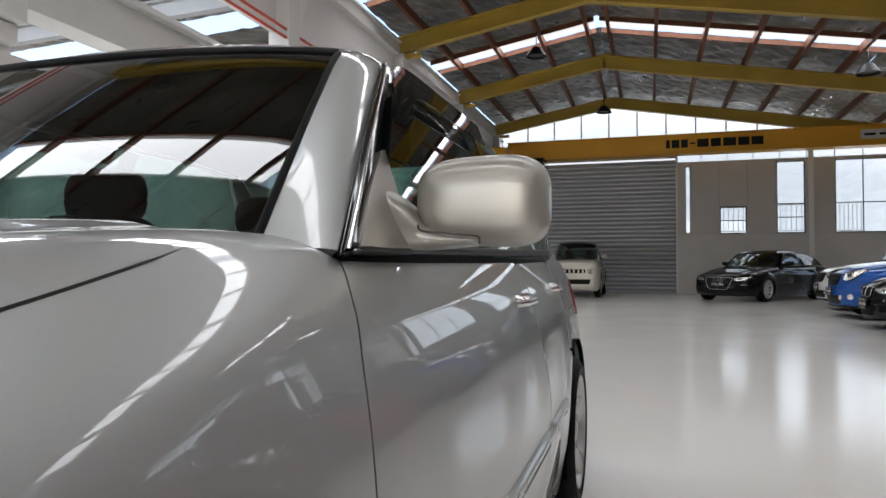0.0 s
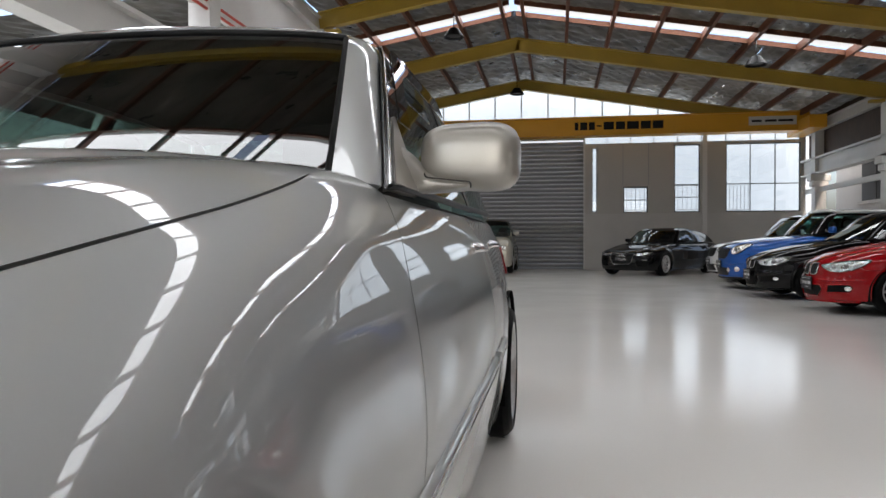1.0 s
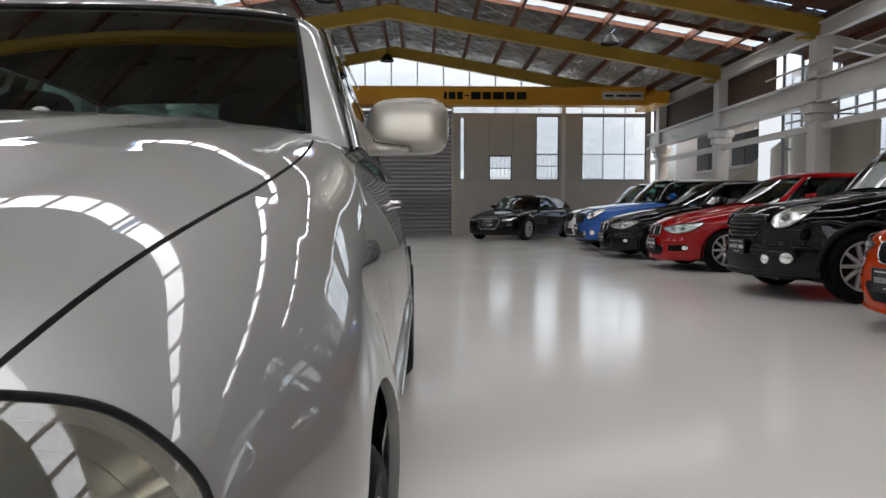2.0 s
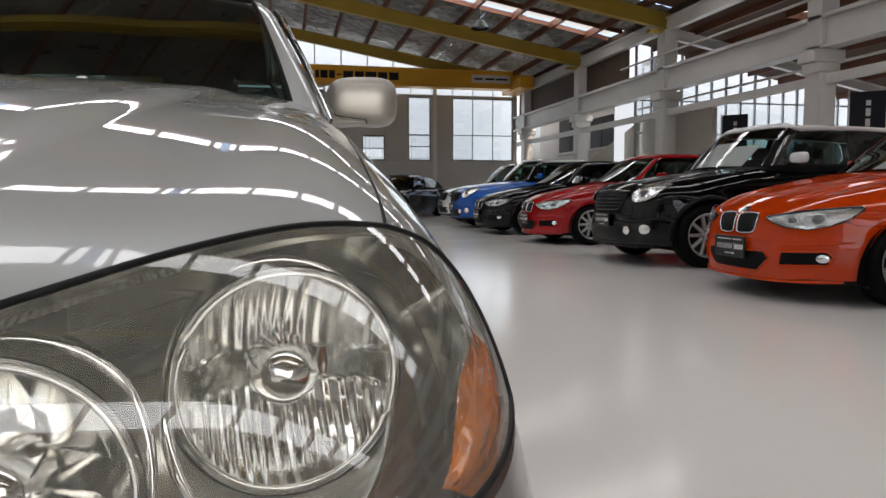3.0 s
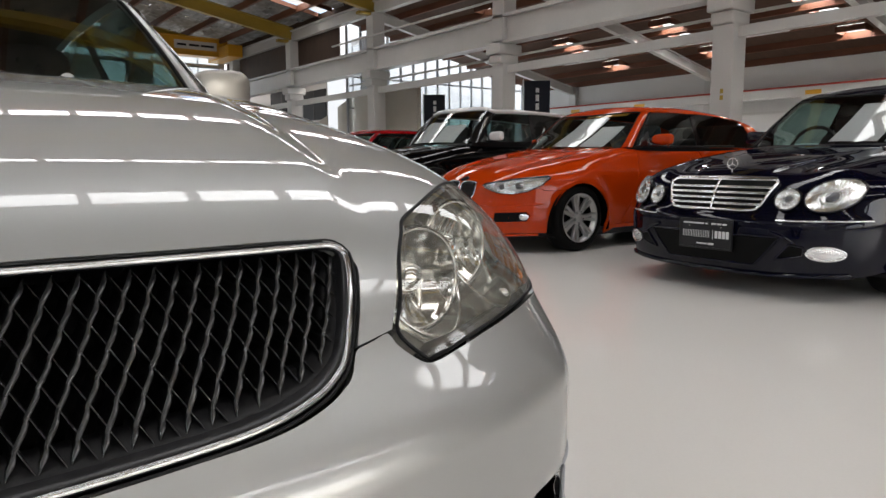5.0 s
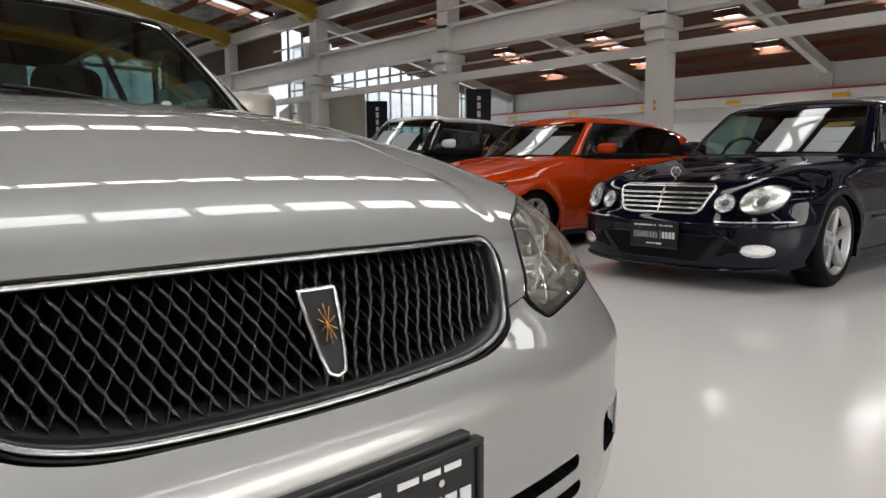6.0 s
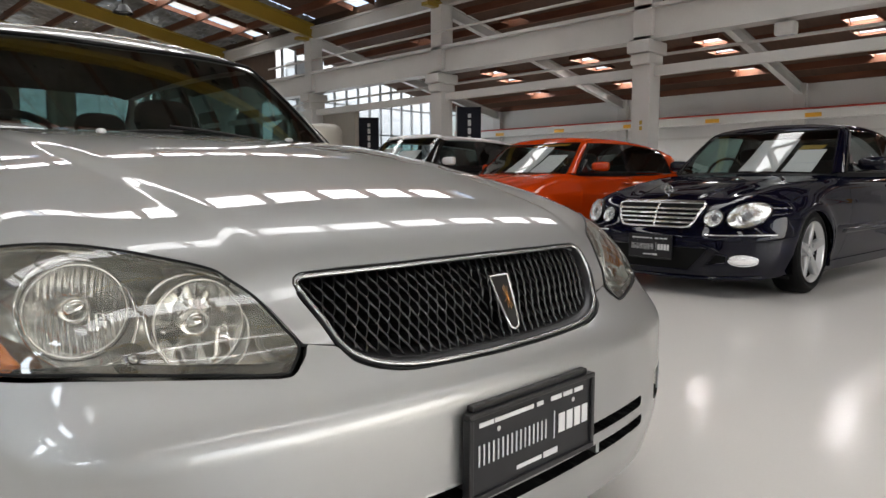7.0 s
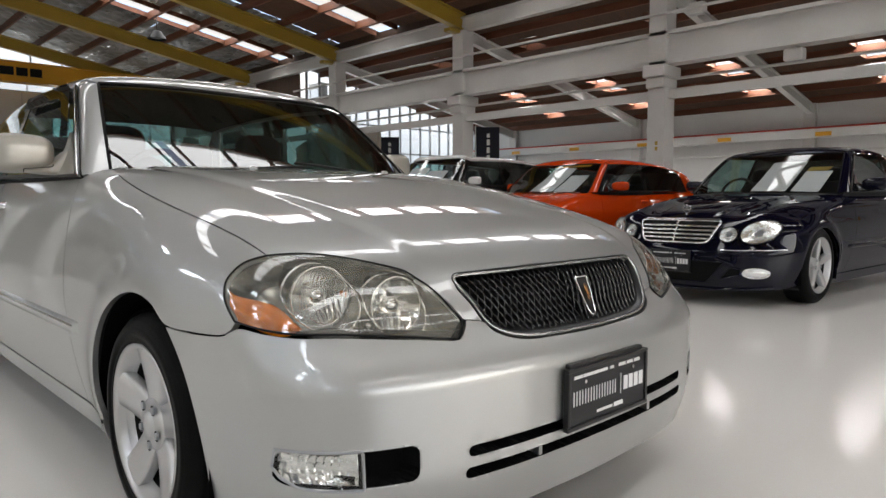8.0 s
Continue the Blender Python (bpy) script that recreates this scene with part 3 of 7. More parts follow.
# wall rail with red edge and ochre tags
tagged(part("wall_rail", add_box(bmesh.new(), (X_WALL - 0.28, Y_FRONT, 2.34), (X_WALL - 0.145, Y_END, 2.56)), WHITE_STEEL, None), "long white service rail on the side wall", "rail")
tagged(part("red_pipe", add_tube(bmesh.new(), (X_WALL - 0.24, Y_FRONT, 2.585), (X_WALL - 0.24, Y_END, 2.585), 0.025, 8), RED_PIPE, None), "thin red pipe along the white rail", "pipe")
for y in np.arange(-10, Y_END - 0.5, 2.4):
    tagged(part("tag", add_box(bmesh.new(), (X_WALL - 0.286, y, 2.38), (X_WALL - 0.28, y + 0.36, 2.48)), CRANE_YELLOW, None), "small ochre tag on the white rail", "tag", "rail tags")
for z in (2.0, 3.2):
    tagged(part("wall_ledge", add_box(bmesh.new(), (X_WALL - 0.06, Y_FRONT, z), (X_WALL - 0.001, Y_END, z + 0.06)), WHITE_STEEL, None), "white ledge on the side wall", "trim", kind="structure")


# overhead travelling crane
def crane():
    c = thing("overhead_crane", "yellow overhead travelling crane bridge with dark lettering", "crane")
    y = 23.9
    part("bridge", add_box(bmesh.new(), (X_L + 0.5, y - 0.2, 4.55), (X_R - 0.35, y + 0.2, 5.12), 0.015), CRANE_YELLOW, c)
    bm = add_box(bmesh.new(), (X_L + 0.5, y - 0.26, 5.12), (X_R - 0.35, y + 0.26, 5.15))
    add_box(bm, (X_L + 0.5, y - 0.26, 4.52), (X_R - 0.35, y + 0.26, 4.55))
    part("flange", bm, CRANE_YELLOW, c)
    for x in (X_L + 0.35, X_R - 0.45):
        part("end_carriage", add_box(bmesh.new(), (x - 0.25, y - 1.2, 4.45), (x + 0.25, y + 0.9, 4.85), 0.02), CRANE_YELLOW, c)
    part("hoist", add_box(bmesh.new(), (-3.1, y - 0.5, 4.0), (-2.2, y + 0.3, 4.55), 0.04), GLOSS_BLACK, c, "black hoist under the bridge")
    lab = part("label_plate", add_box(bmesh.new(), (7.16, y - 0.212, 4.72), (8.6, y - 0.2, 5.0)), WHITE_STEEL, c, "pale grey capacity plate")
    for i, (a, b) in enumerate(((7.25, 7.55), (7.65, 8.0), (8.05, 8.5))):
        part("bar", add_box(bmesh.new(), (a, y - 0.218, 4.82), (b, y - 0.212, 4.89)), BLACK, lab)
    x = 1.66
    for w, h, gap in ((0.12, 0.26, 0.05), (0.24, 0.26, 0.05), (0.2, 0.26, 0.06), (0.16, 0.05, 0.06), (0.34, 0.26, 0.06), (0.30, 0.26, 0.06), (0.38, 0.26, 0.06), (0.32, 0.26, 0.06), (0.34, 0.26, 0.0)):
        part("mark", add_box(bmesh.new(), (x, y - 0.206, 4.84 - h / 2), (x + w, y - 0.2, 4.84 + h / 2)), BLACK, c)
        x += w + gap
    return c


crane()


# high-bay lamps, off
def high_bay(x, y):
    d = thing("high_bay_lamp", "unlit black high-bay lamp hanging from the rafter", "lamp", "high-bay lamps", pose(x, y, roof_z(x) - 0.17))
    part("stem", add_tube(bmesh.new(), (0, 0, -0.42), (0, 0, 0.0), 0.012, 6), GLOSS_BLACK, d)
    bm = bmesh.new()
    bmesh.ops.create_cone(bm, cap_ends=False, segments=24, radius1=0.24, radius2=0.10, depth=0.2, matrix=Matrix.Translation((0, 0, -0.50)))
    bmesh.ops.recalc_face_normals(bm, faces=bm.faces[:])
    bmesh.ops.solidify(bm, geom=bm.faces[:], thickness=0.006)
    part("shade", bm, BLACK, d)
    part("lamp_glass", add_tube(bmesh.new(), (0, 0, -0.56), (0, 0, -0.55), 0.17, 24), DARK_STEEL, d)
    return d


for x, y in ((-0.25, 23.3), (-1.31, 16.2), (5.55, 17.0), (5.55, 10.5)):
    high_bay(x, y)


# banners
def banner(x, y, turn):
    b = thing("feather_banner", "navy cloth banner on a pole with white marks", "banner", "banners", pose(x, y, 0, 0, 0, turn))
    part("pole", add_tube(bmesh.new(), (-0.32, 0, 0), (-0.32, 0, 2.75), 0.015, 8), WHITE_STEEL, b)
    part("cloth", add_box(bmesh.new(), (-0.30, -0.006, 0.7), (0.30, 0.006, 2.72), 0.003), NAVY_CLOTH, b)
    part("foot", add_box(bmesh.new(), (-0.55, -0.25, 0), (-0.1, 0.25, 0.02)), BLACK, b)
    for z0, z1 in ((1.35, 1.5), (1.55, 1.7), (1.75, 1.78), (1.85, 2.0), (2.05, 2.2), (2.25, 2.4), (2.45, 2.55)):
        part("mark", add_box(bmesh.new(), (-0.03, -0.011, z0), (0.05, -0.006, z1)), WHITE_PAPER, b)
    return b


banner(11.6, 11.0, -45)
banner(11.6, 15.0, -45)

# unlit tube lights under the aisle roof
def tube_light(x, y):
    z = aisle_z(x) - 0.30
    d = thing("tube_light", "unlit white fluorescent batten under the aisle roof", "lamp", "aisle tube lights", pose(x, y, z))
    part("body", add_box(bmesh.new(), (-0.06, -0.75, 0.03), (0.06, 0.75, 0.09), 0.008), WHITE_STEEL, d)
    for k in (-0.03, 0.03):
        part("tube", add_tube(bmesh.new(), (k, -0.72, 0.012), (k, 0.72, 0.012), 0.013, 8), WHITE_PAPER, d)
    for k in (-0.5, 0.5):
        part("hanger", add_tube(bmesh.new(), (0, k, 0.09), (0, k, 0.14), 0.006, 6), GREY_STEEL, d)


for y in (-1.5, 2.6, 7.3, 12.0):
    for x in (11.6, 14.4):
        tube_light(x, y)


# white floodlights on the crane rail, off
def floodlight(y, z, lo, hi):
    d = thing("floodlight", "small white floodlight bracketed to the steel frame", "lamp", "floodlights", pose(X_R, y, z))
    part("housing", add_box(bmesh.new(), (-0.09, -0.14, -0.10), (0.09, 0.14, 0.08), 0.03), WHITE_STEEL, d)
    part("bracket", add_box(bmesh.new(), lo, hi), WHITE_STEEL, d)
    part("lens", add_box(bmesh.new(), (-0.07, -0.11, -0.106), (0.07, 0.11, -0.10)), PALE_LENS, d)


PALE_LENS = mat("pale_lamp_glass", (0.55, 0.57, 0.58), 0.15)
floodlight(4.35, 3.99, (-0.03, 0.14, -0.02), (0.03, 0.442, 0.02))
floodlight(2.82, 3.02, (-0.03, -0.03, 0.08), (0.03, 0.03, 0.112))

# ochre bay mark on one column
for dz in (0.0, 0.13):
    tagged(part("bay_mark", add_box(bmesh.new(), (X_R - 0.1735, 4.905, 1.70 + dz * 0.7), (X_R - 0.1705, 4.955, 1.765 + dz * 0.7)), YELLOW, None), "small ochre bay mark painted on a column", "mark", "bay marks")

# conduit runs and left gallery structure
for x, z in ((X_R - 0.22, 3.95), (X_R + 0.3, 2.95)):
    tagged(part("conduit", add_tube(bmesh.new(), (x, Y_FRONT, z), (x, Y_END, z), 0.025, 8), WHITE_STEEL, None), "slim white conduit run along the columns", "pipe")
tagged(part("gallery_wall", add_box(bmesh.new(), (X_L - 0.12, Y_FRONT, 4.35), (X_L - 0.05, Y_BACK, 5.55)), WALL_WHITE, None), "white boarded upstand between hall and side aisle", "wall", kind="structure")
for x in (-4.35, -4.45):
    tagged(part("red_conduit", add_tube(bmesh.new(), (X_L + 0.12, Y_FRONT, 4.32 + (x + 4.4) * 1.2), (X_L + 0.12, Y_BACK, 4.32 + (x + 4.4) * 1.2), 0.022, 8), RED_PIPE, None), "thin red conduit run", "pipe", "red conduits")
for y in BAYS[1:]:
    bm = i_beam(bmesh.new(), (X_L, y, 5.2), (-11.9, y, 4.9), 0.3, 0.15)
    tagged(part("aisle_rafter", bm, GREY_STEEL, None), "grey steel rafter of the side aisle", "beam", "side aisle rafters")


# ---- cars: shape functions ----
def smax(a, b, k):
    return np.maximum(a, b) + np.maximum(k - np.abs(a - b), 0) ** 2 / (4 * k)


def splus(a, k):
    return smax(a, 0 * a, k)


def ease(t, a, b):
    """From 0 at a to 1 at b, level at both ends."""
    u = np.clip((t - a) / (b - a), 0, 1)
    return u * u * (3 - 2 * u)


class Line:
    """A smooth curve through a few (place, value) pairs."""

    def __init__(self, pairs, soft=0.04):
        p = np.array(pairs, float)
        pad = 4 * soft + 0.2
        self.a = np.arange(p[0, 0] - pad, p[-1, 0] + pad, 0.005)
        b = np.interp(self.a, p[:, 0], p[:, 1])
        b = np.where(self.a < p[0, 0], p[0, 1] + (self.a - p[0, 0]) * (p[1, 1] - p[0, 1]) / (p[1, 0] - p[0, 0]), b)
        b = np.where(self.a > p[-1, 0], p[-1, 1] + (self.a - p[-1, 0]) * (p[-1, 1] - p[-2, 1]) / (p[-1, 0] - p[-2, 0]), b)
        m = max(int(soft / 0.005), 1) * 2 + 1
        for _ in range(2):
            b = np.convolve(np.pad(b, m, "edge"), np.ones(m) / m, "same")[m:-m]
        self.b = b

    def __call__(self, t):
        return np.interp(t, self.a, self.b)


class Coach:
    """The lower body of a parked car, in metres behind its nose and above the floor."""

    def __init__(self, half, inset, nose, bow, top, hubs, length, crown=(0.07, 0.10), fender=(0.62, 0.13, 0.02), ridge=(0.30, 0.012), flare=0.02, blend=0.07, corner=0.13, arch=0.37):
        self.half, self.inset, self.nose, self.top = Line(half, 0.12), Line(inset, 0.025), Line(nose, 0.02), Line(top, 0.06)
        self.bow, self.hubs, self.length, self.crown, self.fender, self.ridge = bow, hubs, length, crown, fender, ridge
        self.flare, self.blend, self.corner, self.arch = flare, blend, corner, arch

    def place(self, P):
        return np.array(P, float)

    def hood_z(self, X, y):
        front = np.clip((1.5 - y) / 0.9, 0, 1)
        xf, wide, high = self.fender
        z = self.top(y) - (self.crown[0] * X ** 2 + self.crown[1] * X ** 6) * (0.35 + 0.65 * front)
        z = z + high * np.exp(-((X - xf - 0.10 * np.clip(y, 0, 1.3)) / wide) ** 2) * front
        edge = self.ridge[0] + 0.17 * np.clip(y, 0, 1.5)
        step = np.clip((edge - X) / 0.035 + 0.5, 0, 1)
        return z + self.ridge[1] * step * step * (3 - 2 * step) * front * np.clip((y - 0.12) / 0.2, 0, 1)

    def body(self, P):
        X, y, z = np.abs(P[..., 0]), P[..., 1], P[..., 2]
        w = self.half(y) - self.inset(z)
        for hub, high in self.hubs:
            w = w + self.flare * np.exp(-((np.hypot(y - hub, z - high) - self.arch) / 0.07) ** 2)
        ff = (self.nose(z) + self.bow[0] * X ** 2 + self.bow[1] * X ** 4 - y) * 0.93
        ft = (z - self.hood_z(X, y)) * 0.97
        fr = y - (self.length - 0.07 * X ** 2 - 0.15 * X ** 4 - 0.25 * splus(z - 0.75, 0.1))
        return smax(smax(smax(X - w, ff, self.corner), fr, 0.16), ft, self.blend)


class Shape:
    """What sets one car's form apart from the silver sedan's, on which all are modelled."""

    def __init__(self, nose=0.35, nose_z=0.63, ledge=0.075, hood_front=0.715, plan=0.275, rear_y=4.08, rear_slope=1.35, roof_drop=0.06,
                 ws_y=1.36, ws_slope=0.7614, deck=1.03, crease=0.008, blend=0.165, ys=None, zs=None, width=1.0, coach=None):
        self.nose, self.nose_z, self.ledge, self.hood_front, self.plan = nose, nose_z, ledge, hood_front, plan
        self.rear_y, self.rear_slope, self.roof_drop = rear_y, rear_slope, roof_drop
        self.ws_y, self.ws_slope, self.deck = ws_y, ws_slope, deck
        self.ys, self.zs, self.width, self.crease, self.blend = ys, zs, width, crease, blend
        self.coach = coach
        self.tables = {}
        for k, table in ((1, ys), (2, zs)):
            if table:
                a = np.linspace(-0.3, 5.2, 400) if k == 1 else np.linspace(-0.1, 1.7, 300)
                src, dst = np.array(table[0]), np.array(table[1])
                b = np.interp(a, src, dst)
                b = np.where(a < src[0], dst[0] + (a - src[0]), np.where(a > src[-1], dst[-1] + (a - src[-1]), b))
                m = 31
                pad = np.concatenate([b[0] - (a[1] - a[0]) * np.arange(m, 0, -1), b, b[-1] + (a[1] - a[0]) * np.arange(1, m + 1)])
                self.tables[k] = (a, np.convolve(pad, np.ones(m) / m, "same")[m:-m])

    def hood_z(self, X, y):
        t = np.clip((y - 0.05) / 1.45, 0, 1.2)
        c = self.hood_front + (1.012 - self.hood_front) * (1 - np.abs(1 - t) ** 1.7)
        c = np.where(y > 1.5, 1.012 + (self.deck - 1.012) * np.clip((y - 1.5) / 2.5, 0, 1), c)
        flat = np.clip((1.75 - y) / 0.9, 0.25, 1)
        line = 0.43 + 0.15 * np.clip((y - 0.2) / 1.2, 0, 1.2)
        step = np.clip((line - X) / 0.05 + 0.5, 0, 1)
        crown = self.crease * step * step * (3 - 2 * step) * np.clip((y - 0.17) / 0.15, 0, 1)
        return c + crown - (0.055 * X ** 2 + 0.06 * X ** 6) * flat

    def body(self, P):
        if self.coach:
            return self.coach.body(self.place(P))
        X, y, z = np.abs(P[..., 0]), P[..., 1], P[..., 2]
        w = 0.865 - 0.04 * (np.clip(1.1 - y, 0, 2) / 1.1) ** 2 - 0.07 * (np.clip(y - 2.5, 0, 3) / 1.9) ** 2
        w = w - 0.085 * (np.clip(z - 0.55, 0, 1) / 0.42) ** 1.6 - 0.035 * (np.clip(0.5 - z, 0, 1) / 0.3) ** 2
        w = w - 0.20 * splus(z - 0.895, 0.012)
        for hub, flare in ((0.88, 0.018), (3.66, 0.012)):
            w = w + flare * np.exp(-((np.hypot(y - hub, z - 0.31) - 0.36) / 0.09) ** 2)
        fs = X - w
        e = np.clip((z - 0.500) / 0.133, 0, 1)
        yn = 0.028 + self.ledge * e * e * (3 - 2 * e) + self.nose * splus(z - self.nose_z, 0.04) + 0.35 * splus(0.27 - z, 0.06)
        ff = (yn + 0.09 * X ** 2 + self.plan * X ** 4 - y) * 0.93
        ft = (z - self.hood_z(X, y)) * 0.97
        fr = y - (4.72 - 0.07 * X ** 2 - 0.15 * X ** 4 - 0.25 * splus(z - 0.75, 0.1))
        return smax(smax(smax(fs, ff, 0.16), fr, 0.16), ft, self.blend - (self.blend - 0.05) * ease(y, 1.1, 1.75))

    def cabin(self, P):
        X, y, z = np.abs(P[..., 0]), P[..., 1], P[..., 2]
        fw = (self.ws_y + 0.40 * X ** 2 + (z - 0.95) / self.ws_slope + 0.016 * ((z - 1.17) / 0.21) ** 2 - 0.016 + 0.45 * (1.17 - z) * (X ** 2 - 0.40) - y) * 0.62
        fs = (X - (0.775 - 0.38 * (z - 0.98) - 0.03 * (np.clip(y - 2.9, 0, 2)) ** 2)) * 0.93
        ft = z - (1.465 - 0.09 * X ** 2 - 0.25 * X ** 6 - self.roof_drop * ((y - 2.65) / 0.9) ** 2)
        fr = (y - (self.rear_y - 0.10 * X ** 2 - (z - 1.0) * self.rear_slope)) / np.hypot(1, self.rear_slope)
        return smax(smax(smax(fw, fr, 0.05), fs, 0.05), ft, 0.07)

    def place(self, P):
        """From the sedan's measures to this car's own."""
        P = np.array(P, float)
        P[..., 0] *= self.width
        for k, (a, b) in self.tables.items():
            P[..., k] = np.interp(P[..., k], a, b)
        return P


def snap(fn, P, offset=0.0, rounds=8):
    """Moves points onto the surface fn = offset; also gives its normals there."""
    P = np.array(P, float)
    e = 1e-4
    for _ in range(rounds):
        f = fn(P) - offset
        g = np.stack([(fn(P + e * d) - fn(P - e * d)) / (2 * e) for d in np.eye(3)], -1)
        n2 = np.maximum((g * g).sum(-1), 1e-6)
        P = P - np.clip(f / n2, -0.1, 0.1)[..., None] * g
    return P, g / np.sqrt(n2)[..., None]


def curve(pts, n):
    """A smooth line through a few points, resampled evenly."""
    p = np.array(pts, float)
    if len(p) > 2:
        q = np.vstack([2 * p[0] - p[1], p, 2 * p[-1] - p[-2]])
        out = []
        for i in range(1, len(q) - 2):
            t = np.linspace(0, 1, 16, endpoint=False)[:, None]
            a, b, c, d = q[i - 1], q[i], q[i + 1], q[i + 2]
            out.append(0.5 * (2 * b + (c - a) * t + (2 * a - 5 * b + 4 * c - d) * t ** 2 + (3 * b - a - 3 * c + d) * t ** 3))
        p = np.vstack([*out, p[-1:]])
    s = np.concatenate([[0], np.cumsum(np.linalg.norm(np.diff(p, axis=0), axis=1))])
    u = np.linspace(0, s[-1], n)
    return np.stack([np.interp(u, s, p[:, k]) for k in range(3)], 1)


def coons(c0, c1, d0, d1, nu, nv):
    """A patch between c0 and c1 (both along u), d0 and d1 (both along v)."""
    c0, c1, d0, d1 = curve(c0, nu), curve(c1, nu), curve(d0, nv), curve(d1, nv)
    u, v = np.linspace(0, 1, nu)[:, None, None], np.linspace(0, 1, nv)[None, :, None]
    A, B = c0[:, None], c1[:, None]
    C, D = d0[None], d1[None]
    corner = (1 - u) * (1 - v) * c0[0] + u * (1 - v) * c0[-1] + (1 - u) * v * c1[0] + u * v * c1[-1]
    return (1 - v) * A + v * B + (1 - u) * C + u * D - corner


class Geo:
    """Gathers grids and loose faces for one mesh."""

    def __init__(self):
        self.v, self.f, self.m, self.n = [], [], [], 0

    def add(self, verts, faces, m=0):
        verts = np.asarray(verts, float).reshape(-1, 3)
        self.v.append(verts)
        self.f += [tuple(int(i) + self.n for i in f) for f in faces]
        self.m += [m] * len(faces)
        self.n += len(verts)

    def grid(self, P, N, rim=0.0, m=0, keep=None, cell_m=None, edges=None, gap=0.0):
        nu, nv = P.shape[:2]
        P = P.copy()
        sides = {"u0": (slice(0, 1), slice(1, 2), 0), "u1": (slice(-1, None), slice(-2, -1), 0), "v0": (slice(0, 1), slice(1, 2), 1), "v1": (slice(-1, None), slice(-2, -1), 1)}
        if edges is None:
            edges = []
            for k, (e, _, ax) in sides.items():
                line = P[e] if ax == 0 else P[:, e]
                if np.abs(line[..., 0]).max() > 1e-3:
                    edges.append(k)
        if gap:
            for k in edges:
                e, nx, ax = sides[k]
                d = (P[nx] - P[e]) if ax == 0 else (P[:, nx] - P[:, e])
                d = d / (np.linalg.norm(d, axis=-1, keepdims=True) + 1e-9) * gap
                if ax == 0:
                    P[e] = P[e] + d
                else:
                    P[:, e] = P[:, e] + d
        idx = np.arange(nu * nv).reshape(nu, nv)
        a, b, c, d = idx[:-1, :-1], idx[1:, :-1], idx[1:, 1:], idx[:-1, 1:]
        i, j = nu // 2, nv // 2
        face = np.cross(P[min(i + 1, nu - 1), j] - P[i - 1, j], P[i, min(j + 1, nv - 1)] - P[i, j - 1])
        flip = face @ N[i, j] < 0
        q = np.stack([a, d, c, b] if flip else [a, b, c, d], -1).reshape(-1, 4)
        ok = np.ones(len(q), bool) if keep is None else keep.reshape(-1)
        self.v.append(P.reshape(-1, 3))
        self.f += [tuple(int(k) + self.n for k in f) for f in q[ok]]
        self.m += [m] * int(ok.sum()) if cell_m is None else [int(k) for k in cell_m.reshape(-1)[ok]]
        self.n += nu * nv
        if rim:
            lines = {"v0": idx[:, 0], "u1": idx[-1, :], "v1": idx[::-1, -1], "u0": idx[0, ::-1]}
            for k in edges:
                ring = lines[k]
                p, nn = P.reshape(-1, 3)[ring], N.reshape(-1, 3)[ring]
                c = len(ring)
                r = min(abs(rim), 0.0025) * np.sign(rim)
                quads = [(i + o, i + 1 + o, c + i + 1 + o, c + i + o) for o in (0, c) for i in range(c - 1)]
                if not flip:
                    quads = [f[::-1] for f in quads]
                self.add(np.vstack([p - 0.0003 * np.sign(rim) * nn, p - r * nn, p - rim * nn]), quads, m)

    def mirrored(self):
        v = np.vstack(self.v)
        v2 = v * (-1, 1, 1)
        k = self.n
        self.v.append(v2)
        self.f += [tuple(i + k for i in f[::-1]) for f in list(self.f)]
        self.m += list(self.m)
        self.n *= 2
        return self

    def object(self, name, materials, shape=None, smooth=True, flip_x=False, weld=False):
        v = np.vstack(self.v)
        if weld:
            key = np.round(v, 4)
            _, first, back = np.unique(key, axis=0, return_index=True, return_inverse=True)
            back = back.ravel()
            v = v[first]
            faces, mats = [], []
            for q, m in zip(self.f, self.m):
                q = tuple(dict.fromkeys(int(back[i]) for i in q))
                if len(q) > 2:
                    faces.append(q)
                    mats.append(m)
            self.f, self.m = faces, mats
        if shape:
            v = shape.place(v)
        f = self.f
        if flip_x:
            v = v * (-1, 1, 1)
            f = [q[::-1] for q in f]
        ob = mesh_object(name, v, f, materials if isinstance(materials, list) else [materials], self.m, smooth)
        return ob


# ---- cars: the lines along which the panels meet, on the side x > 0 ----
HUB_F, HUB_R, ARCH = 0.88, 3.66, 0.362


def arch(hub, a0, a1, n=9, r=ARCH, x=0.88):
    return [(x, hub + r * math.cos(a), 0.295 + r * math.sin(a)) for a in np.linspace(radians(a0), radians(a1), n)]


HOOD_SIDE = [(0.747, 0.430, 0.789), (0.75, 0.60, 0.83), (0.754, 0.90, 0.88), (0.748, 1.12, 0.92), (0.722, 1.36, 0.955), (0.69, 1.56, 0.985)]
LAMP_TOP = [(0.747, 0.430, 0.789), (0.673, 0.371, 0.787), (0.61, 0.315, 0.779), (0.561, 0.275, 0.768), (0.507, 0.234, 0.753), (0.489, 0.207, 0.739)]
LAMP_LOW = [(0.834, 0.406, 0.636), (0.805, 0.327, 0.623), (0.762, 0.262, 0.618), (0.68, 0.20, 0.615), (0.60, 0.163, 0.606), (0.54, 0.14, 0.599), (0.49, 0.122, 0.593), (0.448, 0.112, 0.590)]
LAMP_OUT = [(0.834, 0.406, 0.636), (0.840, 0.455, 0.68), (0.833, 0.476, 0.712), (0.825, 0.479, 0.736), (0.793, 0.463, 0.774), (0.747, 0.430, 0.789)]
